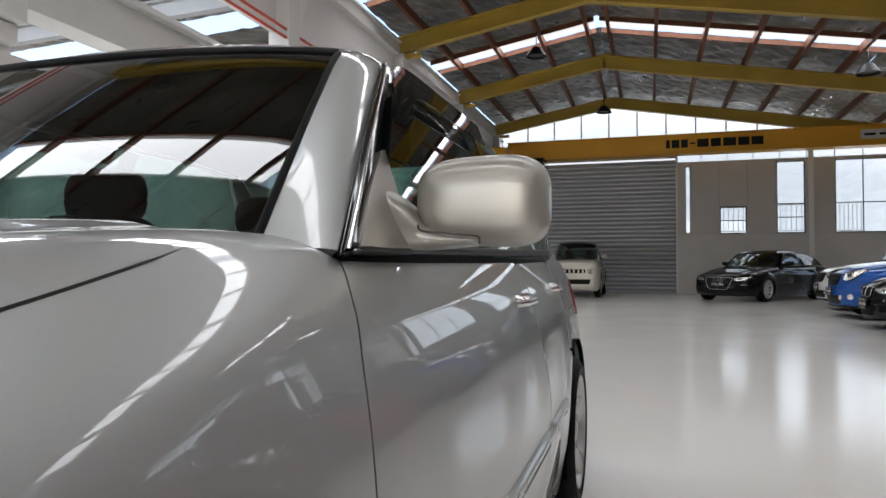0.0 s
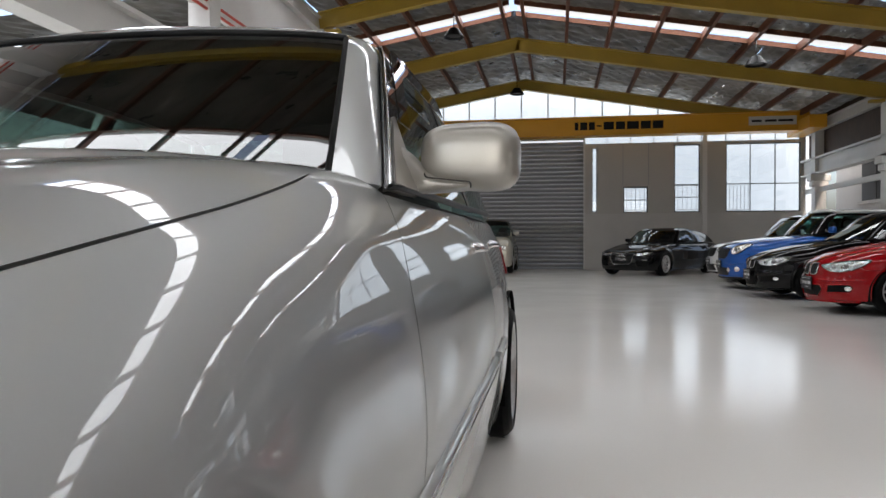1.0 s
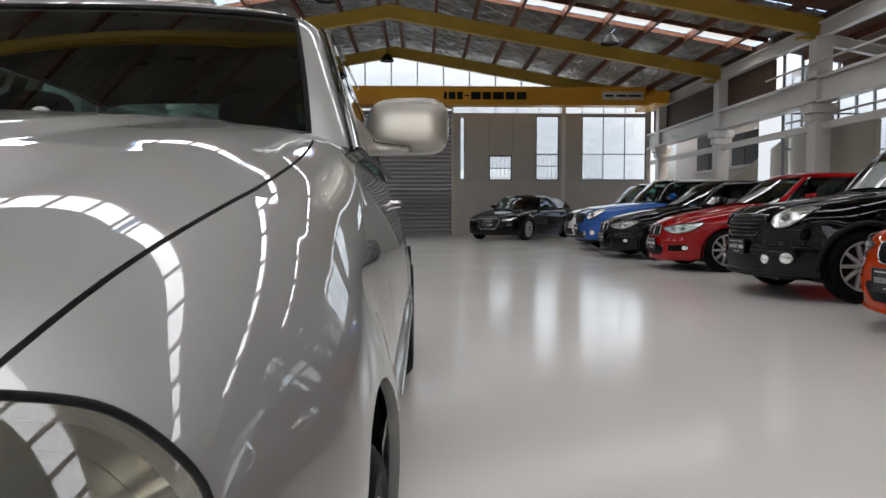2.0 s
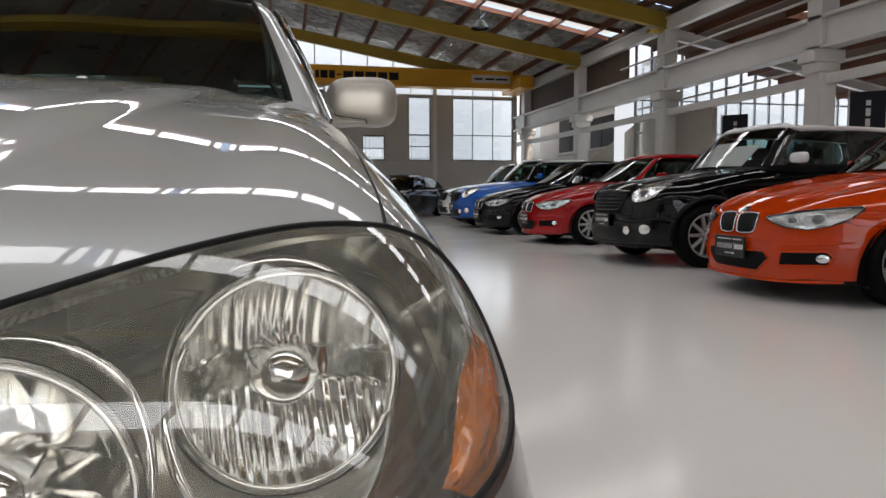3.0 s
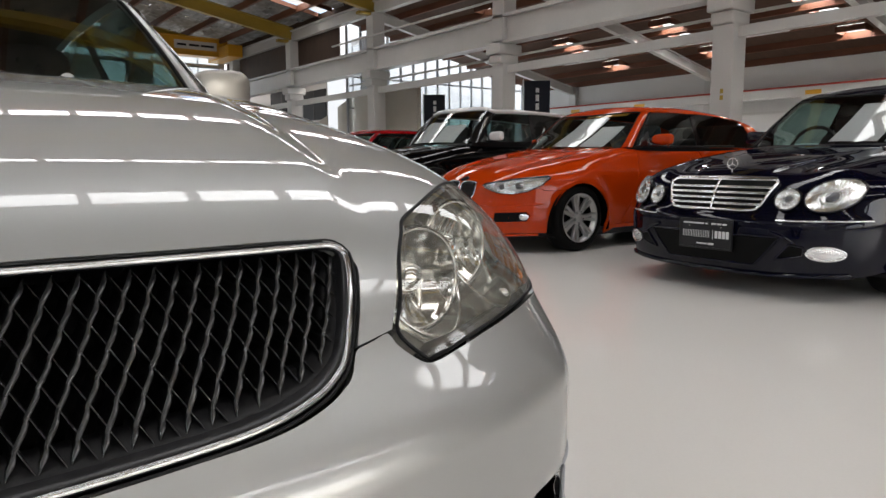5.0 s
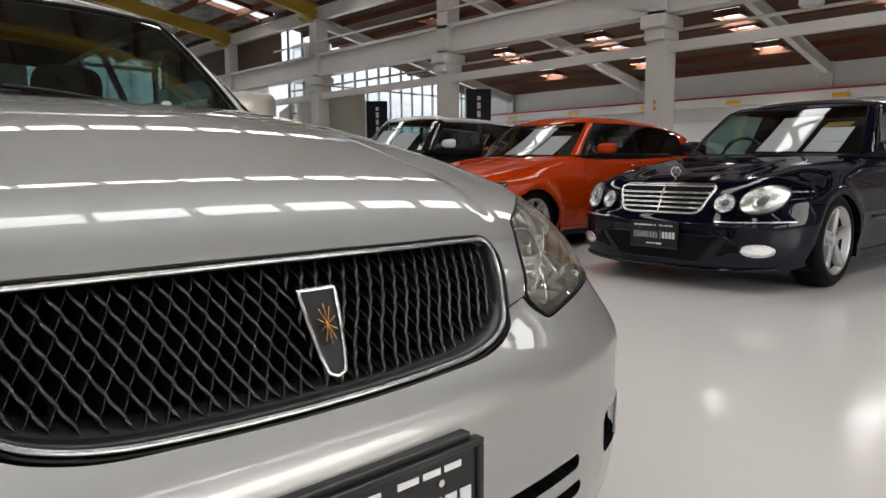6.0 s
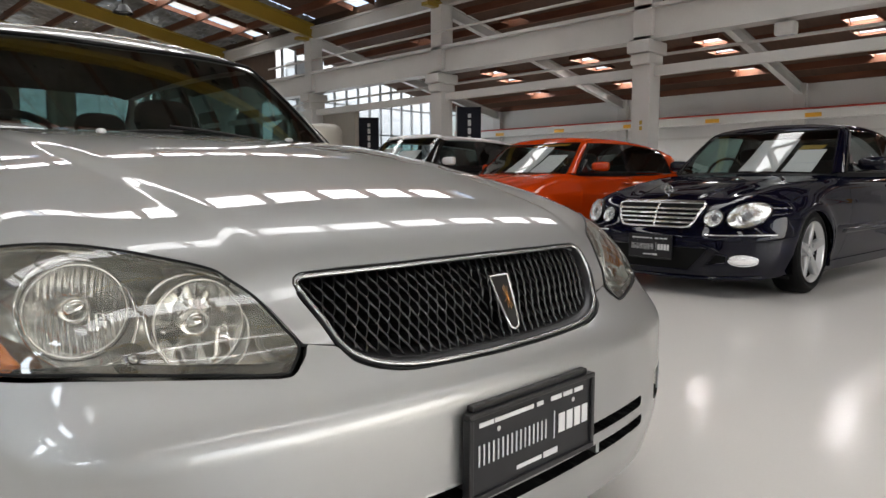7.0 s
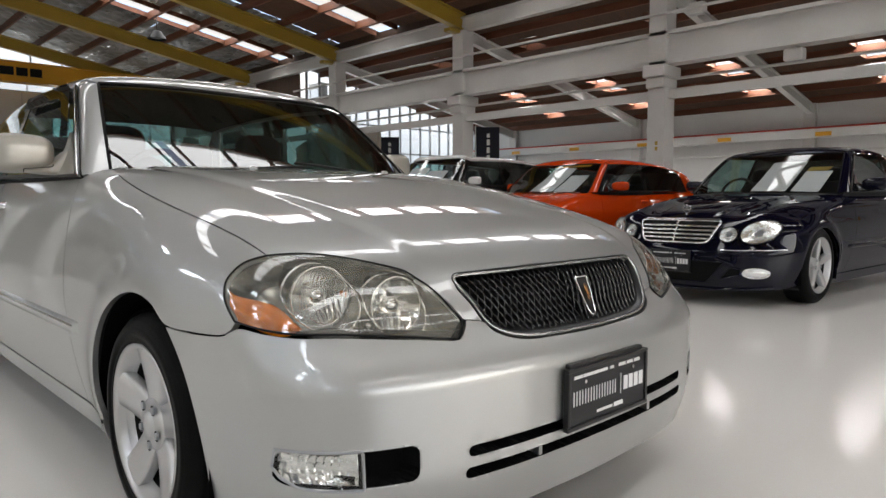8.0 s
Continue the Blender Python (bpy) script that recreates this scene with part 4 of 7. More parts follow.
LAMP_IN = [(0.448, 0.112, 0.590), (0.424, 0.124, 0.611), (0.417, 0.130, 0.629), (0.434, 0.141, 0.659), (0.462, 0.175, 0.710), (0.489, 0.207, 0.739)]
CORNER = (0.762, 1.672, 0.972)
DOOR_FRONT = [CORNER, (0.82, 1.63, 0.88), (0.86, 1.60, 0.76), (0.872, 1.565, 0.62), (0.868, 1.50, 0.46), (0.85, 1.41, 0.245)]
GRILLE_SIDE = [(0.396, 0.165, 0.715), (0.392, 0.15, 0.68), (0.384, 0.13, 0.632)]


def panels(shape, fine=1.0):
    """All sheet panels of one side, as name -> Geo."""
    out = {}
    body, cabin = shape.body, shape.cabin
    plain = shape.coach is not None

    def patch(fn, c0, c1, d0, d1, nu, nv, rim=0.016, geo=None, offset=0.0, edges=None, gap=0.0022):
        P, N = snap(fn, coons(c0, c1, d0, d1, max(int(nu * fine), 4), max(int(nv * fine), 4)), offset)
        g = geo or Geo()
        g.grid(P, N, rim, edges=edges, gap=gap if rim else 0.0)
        return g

    lip = [(0, 0.165, 0.728), (0.2, 0.165, 0.728), (0.393, 0.172, 0.724)]
    if not plain:
        lip = [(x, float(front_y(shape, np.array(x), np.array(z))), z) for x, z in ((0, 0.7265), (0.2, 0.7257), (0.33, 0.7248), (0.37, 0.7205))] + lip[2:]
    g = patch(body, lip, [(0, 1.40, 0.99), (0.35, 1.45, 0.985), (0.62, 1.53, 0.985)],
              [lip[0], (0, 0.5, 0.83), (0, 0.95, 0.93), (0, 1.40, 0.99)], [lip[-1], (0.47, 0.55, 0.82), (0.56, 1.0, 0.91), (0.62, 1.53, 0.985)], 40, 70, 0.016, None, 0.0, ["v1"] if plain else ["v0", "v1"])
    # its outer band, up to the wing
    patch(body, [lip[-1], (0.489, 0.207, 0.739)] + LAMP_TOP[-2::-1], [(0.62, 1.53, 0.985), (0.65, 1.545, 0.985), (0.69, 1.56, 0.985)],
          [lip[-1], (0.47, 0.55, 0.82), (0.56, 1.0, 0.91), (0.62, 1.53, 0.985)], HOOD_SIDE, 40, 70, 0.016, g, 0.0, ["u1", "v1"])
    patch(body, [lip[-1], (0.489, 0.207, 0.739)], [(0.362, 0.125, 0.6165), (0.417, 0.130, 0.630)], [lip[-1], (0.397, 0.16, 0.706), (0.385, 0.145, 0.672), (0.362, 0.125, 0.6165)], LAMP_IN[:1:-1], 10, 14, 0.016, g, 0.0, [] if plain else ["u0", "u1", "v1"])
    out["hood"] = g
    bottom = [(0.834, 0.406, 0.636), (0.838, 0.413, 0.622), (0.845, 0.44, 0.607), (0.86, 0.49, 0.602), (0.875, 0.58, 0.6)] + arch(HUB_F, 122, 2, 9) + [(0.85, HUB_F + ARCH - 0.02, 0.235)] + [(0.85, 1.32, 0.24), (0.85, 1.41, 0.245)]
    front_edge = LAMP_OUT[::-1]
    top = HOOD_SIDE + [CORNER]
    out["fender"] = patch(body, top, bottom, front_edge, DOOR_FRONT, 70, 50, edges=["v0", "v1", "u1"] if plain else None)
    out["lamp_lens"] = patch(body, LAMP_TOP, LAMP_LOW, LAMP_OUT[::-1], LAMP_IN[::-1], 40, 24, 0)
    belt = [CORNER, (0.79, 2.2, 0.985), (0.79, 2.815, 0.990)]
    out["front_door"] = patch(body, belt, [(0.85, 1.41, 0.245), (0.85, 2.1, 0.245), (0.85, 2.815, 0.245)], DOOR_FRONT,
                              [(0.79, 2.815, 0.990), (0.855, 2.835, 0.8), (0.87, 2.845, 0.6), (0.85, 2.815, 0.245)], 50, 36)
    rear = [(0.76, 3.62, 0.995), (0.84, 3.56, 0.8), (0.87, 3.45, 0.66)] + arch(HUB_R, 108, 178, 5)[0:] + [(0.85, 3.27, 0.245)]
    out["rear_door"] = patch(body, [(0.79, 2.823, 0.985), (0.78, 3.2, 0.99), (0.76, 3.62, 0.995)], [(0.85, 2.823, 0.245), (0.85, 3.05, 0.245), (0.85, 3.27, 0.245)],
                             [(0.79, 2.823, 0.985), (0.855, 2.843, 0.8), (0.87, 2.853, 0.6), (0.85, 2.823, 0.245)], rear, 36, 36)
    out["quarter_panel"] = patch(body, [(0.76, 3.628, 0.995), (0.72, 3.9, 1.0), (0.68, 4.2, 0.99), (0.66, 4.55, 0.93)],
                                 [(0.87, 3.46, 0.66)] + arch(HUB_R, 104, -8, 7) + [(0.84, 4.36, 0.42)],
                                 [(0.76, 3.628, 0.995), (0.84, 3.57, 0.8), (0.87, 3.46, 0.66)], [(0.66, 4.55, 0.93), (0.74, 4.5, 0.75), (0.82, 4.4, 0.6), (0.84, 4.36, 0.42)], 40, 30)
    g = patch(body, [(0.66, 4.56, 0.93), (0.35, 4.66, 0.9), (0, 4.70, 0.9)], [(0.84, 4.10, 0.25), (0.6, 4.66, 0.25), (0, 4.74, 0.25)],
              [(0.66, 4.56, 0.93), (0.82, 4.41, 0.6), (0.84, 4.2, 0.25)], [(0, 4.70, 0.9), (0, 4.72, 0.6), (0, 4.74, 0.25)], 36, 24)
    out["rear_bumper"] = g
    out["boot_lid"] = patch(body, [(0, 3.95, 1.03), (0.35, 3.95, 1.03), (0.715, 3.9, 1.0)], [(0, 4.69, 0.91), (0.35, 4.65, 0.91), (0.655, 4.55, 0.935)],
                            [(0, 3.95, 1.03), (0, 4.3, 1.03), (0, 4.69, 0.91)], [(0.715, 3.9, 1.0), (0.675, 4.2, 0.99), (0.655, 4.55, 0.935)], 20, 20)
    out["sill"] = patch(body, [(0.855, 1.24, 0.24), (0.855, 2.3, 0.24), (0.855, 3.30, 0.24)], [(0.82, 1.24, 0.165), (0.82, 2.3, 0.165), (0.82, 3.30, 0.165)],
                        [(0.855, 1.24, 0.24), (0.82, 1.24, 0.165)], [(0.855, 3.30, 0.24), (0.82, 3.30, 0.165)], 30, 5)
    # cabin
    k = shape.ws_y - 1.36
    r0 = shape.rear_y - 4.08
    t1 = shape.rear_y - 0.37 * shape.rear_slope - 0.05
    ws_low, ws_high = [(0, 1.38 + k, 0.96), (0.4, 1.45 + k, 0.965), (0.685, 1.59 + k, 0.975)], [(0, 1.90 + k, 1.405), (0.3, 1.95 + k, 1.40), (0.575, 2.05 + k, 1.365)]
    ws_side = [(0.685, 1.59 + k, 0.975), (0.635, 1.81 + k, 1.17), (0.575, 2.05 + k, 1.365)]
    out["windscreen"] = patch(cabin, ws_low, ws_high, [(0, 1.38 + k, 0.96), (0, 1.64 + k, 1.19), (0, 1.90 + k, 1.405)], ws_side, 24, 24, 0)
    rail = [(0.60, 2.2 + k, 1.395), (0.605, 2.65, 1.41), (0.60, 3.1, 1.40), (0.585, t1 - 0.06, 1.36)]
    out["roof"] = patch(cabin, [(0, 1.905 + k, 1.41), (0, 2.65, 1.465), (0, t1, 1.40)], [(0.575, 2.056 + k, 1.37)] + rail,
                        [(0, 1.905 + k, 1.41), (0.3, 1.955 + k, 1.405), (0.575, 2.056 + k, 1.37)], [(0, t1, 1.40), (0.3, t1 - 0.01, 1.395), (0.585, t1 - 0.06, 1.36)], 36, 20)
    win_a = [(0.766, 1.667 + k, 0.985), (0.70, 1.885 + k, 1.17), (0.628, 2.13 + k, 1.36)]
    out["pillar"] = patch(cabin, [(0.685, 1.59 + k, 0.975), (0.766, 1.667 + k, 0.985)], [(0.576, 2.055 + k, 1.367), (0.60, 2.10 + k, 1.39), (0.628, 2.13 + k, 1.36)], ws_side, win_a, 8, 24)
    low_f, high_f = [(0.766, 1.675 + k, 0.985), (0.77, 2.2, 0.985), (0.765, 2.79, 0.99)], [(0.628, 2.135 + k, 1.36), (0.625, 2.5, 1.372), (0.625, 2.83, 1.372)]
    out["front_window"] = patch(cabin, low_f, high_f, [(0.766, 1.675 + k, 0.985), (0.70, 1.895 + k, 1.17), (0.628, 2.135 + k, 1.36)], [(0.765, 2.79, 0.99), (0.69, 2.81, 1.18), (0.625, 2.83, 1.372)], 20, 14, 0)
    out["door_pillar"] = patch(cabin, [(0.765, 2.79, 0.99), (0.765, 2.87, 0.99)], [(0.625, 2.83, 1.372), (0.625, 2.90, 1.372)], [(0.765, 2.79, 0.99), (0.625, 2.83, 1.372)], [(0.765, 2.87, 0.99), (0.625, 2.90, 1.372)], 4, 12, 0.01, None, 0.002)
    q1 = min(t1 - 0.10, 3.85)
    q0 = min(shape.rear_y - 0.42, 4.05)
    out["rear_window"] = patch(cabin, [(0.765, 2.87, 0.99), (0.75, 3.2, 0.995), (0.73, q0, 1.0)], [(0.625, 2.90, 1.372), (0.62, 3.1, 1.37), (0.61, q1, 1.345)],
                               [(0.765, 2.87, 0.99), (0.625, 2.90, 1.372)], [(0.73, q0, 1.0), (0.67, (q0 + q1) / 2 + 0.03, 1.2), (0.61, q1, 1.345)], 16, 14, 0)
    out["window_rail"] = patch(cabin, high_f + [(0.625, 2.90, 1.372), (0.62, 3.1, 1.37), (0.61, q1, 1.345)], [(0.60, 2.10 + k, 1.39)] + rail[:-1] + [(0.585, t1 - 0.06, 1.36)],
                               [(0.628, 2.135 + k, 1.36), (0.60, 2.10 + k, 1.39)], [(0.61, q1, 1.345), (0.585, t1 - 0.06, 1.36)], 36, 5)
    rs = [(0.70, shape.rear_y - 0.06, 1.0), (0.64, (shape.rear_y - 0.06 + t1 - 0.06) / 2, 1.19), (0.585, t1 - 0.06, 1.36)]
    out["rear_pillar"] = patch(cabin, [(0.73, q0 + 0.005, 1.0), (0.70, shape.rear_y - 0.06, 1.0)], [(0.61, q1 + 0.005, 1.345), (0.585, t1 - 0.06, 1.36)],
                               [(0.73, q0 + 0.005, 1.0), (0.67, (q0 + q1) / 2 + 0.035, 1.2), (0.61, q1 + 0.005, 1.345)], rs, 10, 14)
    out["rear_screen"] = patch(cabin, [(0, shape.rear_y, 1.0), (0.35, shape.rear_y, 1.0), (0.70, shape.rear_y - 0.06, 1.0)], [(0, t1, 1.40), (0.3, t1 - 0.01, 1.395), (0.585, t1 - 0.06, 1.36)],
                               [(0, shape.rear_y, 1.0), (0, t1, 1.40)], rs, 16, 12, 0)
    return out


def bumper_geo(shape, fine=1.0, holes=(), depth=0.05):
    """Front bumper cover of one side; holes are signed distances in x and z where it is pressed in."""
    top = [(0, 0.06, 0.556), (0.08, 0.06, 0.557), (0.20, 0.065, 0.5605), (0.26, 0.07, 0.566), (0.305, 0.08, 0.576), (0.332, 0.09, 0.587), (0.346, 0.10, 0.594), (0.354, 0.115, 0.602), (0.361, 0.122, 0.611), (0.385, 0.127, 0.6165), (0.407, 0.128, 0.6225),
           (0.415, 0.123, 0.609), (0.440, 0.113, 0.588), (0.46, 0.113, 0.586), (0.49, 0.122, 0.589), (0.54, 0.14, 0.595), (0.60, 0.163, 0.602), (0.68, 0.20, 0.611), (0.762, 0.262, 0.614), (0.805, 0.327, 0.619),
           (0.830, 0.385, 0.627), (0.839, 0.412, 0.6195), (0.846, 0.44, 0.6060), (0.86, 0.49, 0.6010), (0.872, 0.57, 0.5992), (0.875, 0.678, 0.5992)]
    low = [(0, 0.075, 0.185), (0.3, 0.08, 0.185), (0.6, 0.16, 0.185), (0.74, 0.29, 0.19), (0.80, 0.41, 0.198), (0.83, 0.527, 0.212)]
    side = arch(HUB_F, 123.4, 188, 9) + [(0.83, 0.527, 0.212)]
    nu, nv = int(220 * fine), int(136 * fine)
    seed = coons(top, low, [(0, 0.06, 0.566), (0, 0.028, 0.4), (0, 0.075, 0.185)], side, nu, nv)
    P, N = snap(shape.body, seed)
    inside = np.zeros((nu, nv), bool)
    for hole in holes:
        for _ in range(3):
            d = hole(P[..., 0], P[..., 2])
            e = 1e-4
            gx = (hole(P[..., 0] + e, P[..., 2]) - d) / e
            gz = (hole(P[..., 0], P[..., 2] + e) - d) / e
            near = np.abs(d) < 0.0034 / fine
            P[..., 0] -= np.where(near, d * gx, 0)
            P[..., 2] -= np.where(near, d * gz, 0)
            P = np.where(near[..., None], snap(shape.body, P)[0], P)
        inside |= hole(P[..., 0], P[..., 2]) < -0.0012
    deep = np.where(inside, depth, 0.0)
    Q = P + deep[..., None] * np.array([0, 1.0, 0])
    cell = (inside[:-1, :-1] | inside[1:, :-1] | inside[1:, 1:] | inside[:-1, 1:]).astype(int)
    g = Geo()
    g.grid(Q, N, 0.016, cell_m=cell, gap=0.0 if shape.coach else 0.0015, edges=["u1", "v1"] if shape.coach else None)
    return g


def rounded(x0, x1, z0, z1, r):
    """Signed distance of a rounded rectangle in x and z."""
    def d(x, z):
        a, b = np.abs(x - (x0 + x1) / 2) - (x1 - x0) / 2 + r, np.abs(z - (z0 + z1) / 2) - (z1 - z0) / 2 + r
        return np.hypot(np.maximum(a, 0), np.maximum(b, 0)) + np.minimum(np.maximum(a, b), 0) - r
    return d


# ---- cars: wheels, mirrors, seats ----
def lathe(profile, seg, axis="x"):
    """Turns (x, radius) pairs round the x axis."""
    a = np.linspace(0, 2 * math.pi, seg, endpoint=False)
    p = np.array(profile)
    v = np.stack([np.repeat(p[:, :1], seg, 1), p[:, 1:] * np.cos(a)[None], p[:, 1:] * np.sin(a)[None]], -1)
    k = len(p)
    idx = np.arange(k * seg).reshape(k, seg)
    f = [(idx[i, j], idx[i, (j + 1) % seg], idx[i + 1, (j + 1) % seg], idx[i + 1, j]) for i in range(k - 1) for j in range(seg)]
    return v.reshape(-1, 3), f


def spoke(geo, angle, r0, r1, w0, w1, x0, x1, thick, bow=0.0):
    """One rounded, tapering spoke from hub to rim."""
    n = 9
    ring = []
    ca, sa = math.cos(angle), math.sin(angle)
    prof = [(-1, -1.6), (-0.96, 0.35), (-0.86, 0.80), (-0.4, 0.92), (0, 0.95), (0.4, 0.92), (0.86, 0.80), (0.96, 0.35), (1, -1.6)]
    for i in range(n):
        t = i / (n - 1)
        r, w = r0 + (r1 - r0) * t, w0 + (w1 - w0) * t
        x = x0 + (x1 - x0) * t + bow * math.sin(math.pi * t)
        ring.append([(x + thick * b, r * ca - w * a * sa, r * sa + w * a * ca) for a, b in prof])
    v = np.array(ring)
    k = len(prof)
    f = [(i * k + j, i * k + j + 1, (i + 1) * k + j + 1, (i + 1) * k + j) for i in range(n - 1) for j in range(k - 1)]
    geo.add(v.reshape(-1, 3), f)


def wheel(parent, x, y, z, radius, rim, width, style, side, alloy=None, seg=48, tread=True):
    """A wheel part with tyre, rim and centre cap; its outer face towards side."""
    alloy = alloy or ALLOY
    w = new("wheel")
    under(w, parent)
    w.location = (x, y, z)
    w.scale = (side, 1, 1)
    h = width / 2
    g = Geo()
    sh = radius - rim
    v, f = lathe([(-h + 0.02, rim - 0.01), (-h, rim + 0.25 * sh), (-h + 0.004, rim + 0.62 * sh), (-h + 0.028, radius - 0.008), (-h + 0.05, radius), (0, radius + 0.002), (h - 0.05, radius), (h - 0.028, radius - 0.008),
                  (h - 0.014, rim + 0.74 * sh), (h - 0.011, rim + 0.72 * sh), (h - 0.010, rim + 0.66 * sh), (h - 0.004, rim + 0.62 * sh), (h - 0.005, rim + 0.56 * sh), (h - 0.001, rim + 0.53 * sh), (h, rim + 0.3 * sh), (h - 0.0045, rim + 0.27 * sh), (h - 0.004, rim + 0.16 * sh), (h - 0.003, rim + 0.1 * sh), (h - 0.012, rim + 0.004), (h - 0.02, rim - 0.006)], seg)
    g.add(v, [q[::-1] for q in f])
    if tread:
        for i in range(seg * 2):
            a = 2 * math.pi * i / (seg * 2)
            for s in (-1, 1):
                c = np.array([(s * (0.035 + 0.035 * k), b) for k, b in ((0, -0.006), (1, -0.006), (1, 0.006), (0, 0.006))])
                pts = [(p[0], (radius + 0.004) * math.cos(a + p[1] / radius + 0.05 * p[0]), (radius + 0.004) * math.sin(a + p[1] / radius + 0.05 * p[0])) for p in c]
                g.add(pts, [(0, 1, 2, 3)])
    under(g.object("tyre", RUBBER), w, "black low-profile tyre")
    g = Geo()
    v, f = lathe([(h - 0.05, rim - 0.03), (h - 0.03, rim - 0.018), (h - 0.012, rim + 0.002), (h - 0.004, rim + 0.004), (h - 0.004, rim - 0.004), (h - 0.014, rim - 0.012), (h - 0.03, rim - 0.022)], seg)
    g.add(v, [q[::-1] for q in f])
    fx = h - 0.035
    if style == "five":
        for i in range(5):
            spoke(g, 2 * math.pi * i / 5 + math.pi / 2, 0.04, rim - 0.012, 0.042, 0.058, fx - 0.012, fx + 0.012, 0.012, -0.006)
    elif style == "star":
        for i in range(5):
            spoke(g, 2 * math.pi * i / 5 + math.pi / 2, 0.035, rim - 0.014, 0.034, 0.028, fx - 0.01, fx + 0.012, 0.02, 0.0)
    elif style == "twin":
        for i in range(7):
            for s in (-1, 1):
                spoke(g, 2 * math.pi * i / 7 + s * 0.13, 0.04, rim - 0.012, 0.014, 0.016, fx - 0.012, fx + 0.012, 0.014, 0.0)
    else:
        for i in range(10):
            spoke(g, 2 * math.pi * i / 10, 0.04, rim - 0.012, 0.02, 0.016, fx - 0.01, fx + 0.01, 0.014, 0.0)
    v, f = lathe([(fx - 0.03, 0.075), (fx + 0.002, 0.07), (fx + 0.012, 0.055), (fx + 0.012, 0.036)], 24)
    g.add(v, [q[::-1] for q in f])
    r = under(g.object("rim", alloy), w, "silver alloy rim")
    g = Geo()
    v, f = lathe([(-h + 0.03, rim - 0.012), (h - 0.05, rim - 0.03)], seg)
    g.add(v, [q[::-1] for q in f])
    under(g.object("barrel", DARK), w)
    g = Geo()
    v, f = lathe([(fx + 0.010, 0.036), (fx + 0.018, 0.030), (fx + 0.020, 0.012), (fx + 0.020, 0.0005)], 20)
    g.add(v, [q[::-1] for q in f])
    for i in range(5):
        a = 2 * math.pi * (i + 0.5) / 5 + math.pi / 2
        n = Geo()
        v, f = lathe([(fx + 0.0125, 0.0155), (fx + 0.0145, 0.0145), (fx + 0.0130, 0.0125), (fx + 0.0128, 0.0100), (fx + 0.0170, 0.0095), (fx + 0.0175, 0.0005)], 12)
        c = [2 if k // 12 < 1 or k // 12 > 2 else 1 for k in range(len(f))]
        for k, q in enumerate(f):
            n.add((v + (0, 0.056 * math.cos(a), 0.056 * math.sin(a)))[list(q[::-1])], [(0, 1, 2, 3)], c[k] - 1)
        under(n.object("lug_nut", [BLACK, GREY_STEEL]), w)
    under(g.object("centre_cap", alloy), w)
    g = Geo()
    v, f = lathe([(fx - 0.06, 0.001), (fx - 0.06, rim * 0.72), (fx - 0.075, rim * 0.72)], 32)
    g.add(v, [q[::-1] for q in f])
    under(g.object("brake_disc", DARK), w)
    g = Geo()
    v, f = lathe([(fx - 0.10, 0.001), (fx - 0.10, rim - 0.012)], 32)
    g.add(v, [q[::-1] for q in f])
    under(g.object("wheel_back", DARK), w)
    return w


def blob(geo, centre, size, power=2.6, nu=28, nv=16, warp=None):
    """A rounded box-like solid."""
    u = np.linspace(-math.pi, math.pi, nu, endpoint=False)[:, None]
    v = np.linspace(-math.pi / 2, math.pi / 2, nv)[None]
    e = 2 / power
    s = lambda a: np.sign(a) * np.abs(a) ** e
    P = np.stack([s(np.cos(v)) * s(np.cos(u)), s(np.cos(v)) * s(np.sin(u)), s(np.sin(v)) + 0 * u], -1) * np.array(size) / 2
    if warp:
        P = warp(P)
    P = P + np.array(centre)
    idx = np.arange(nu * nv).reshape(nu, nv)
    f = [(idx[i, j], idx[(i + 1) % nu, j], idx[(i + 1) % nu, j + 1], idx[i, j + 1]) for i in range(nu) for j in range(nv - 1)]
    geo.add(P.reshape(-1, 3), f)


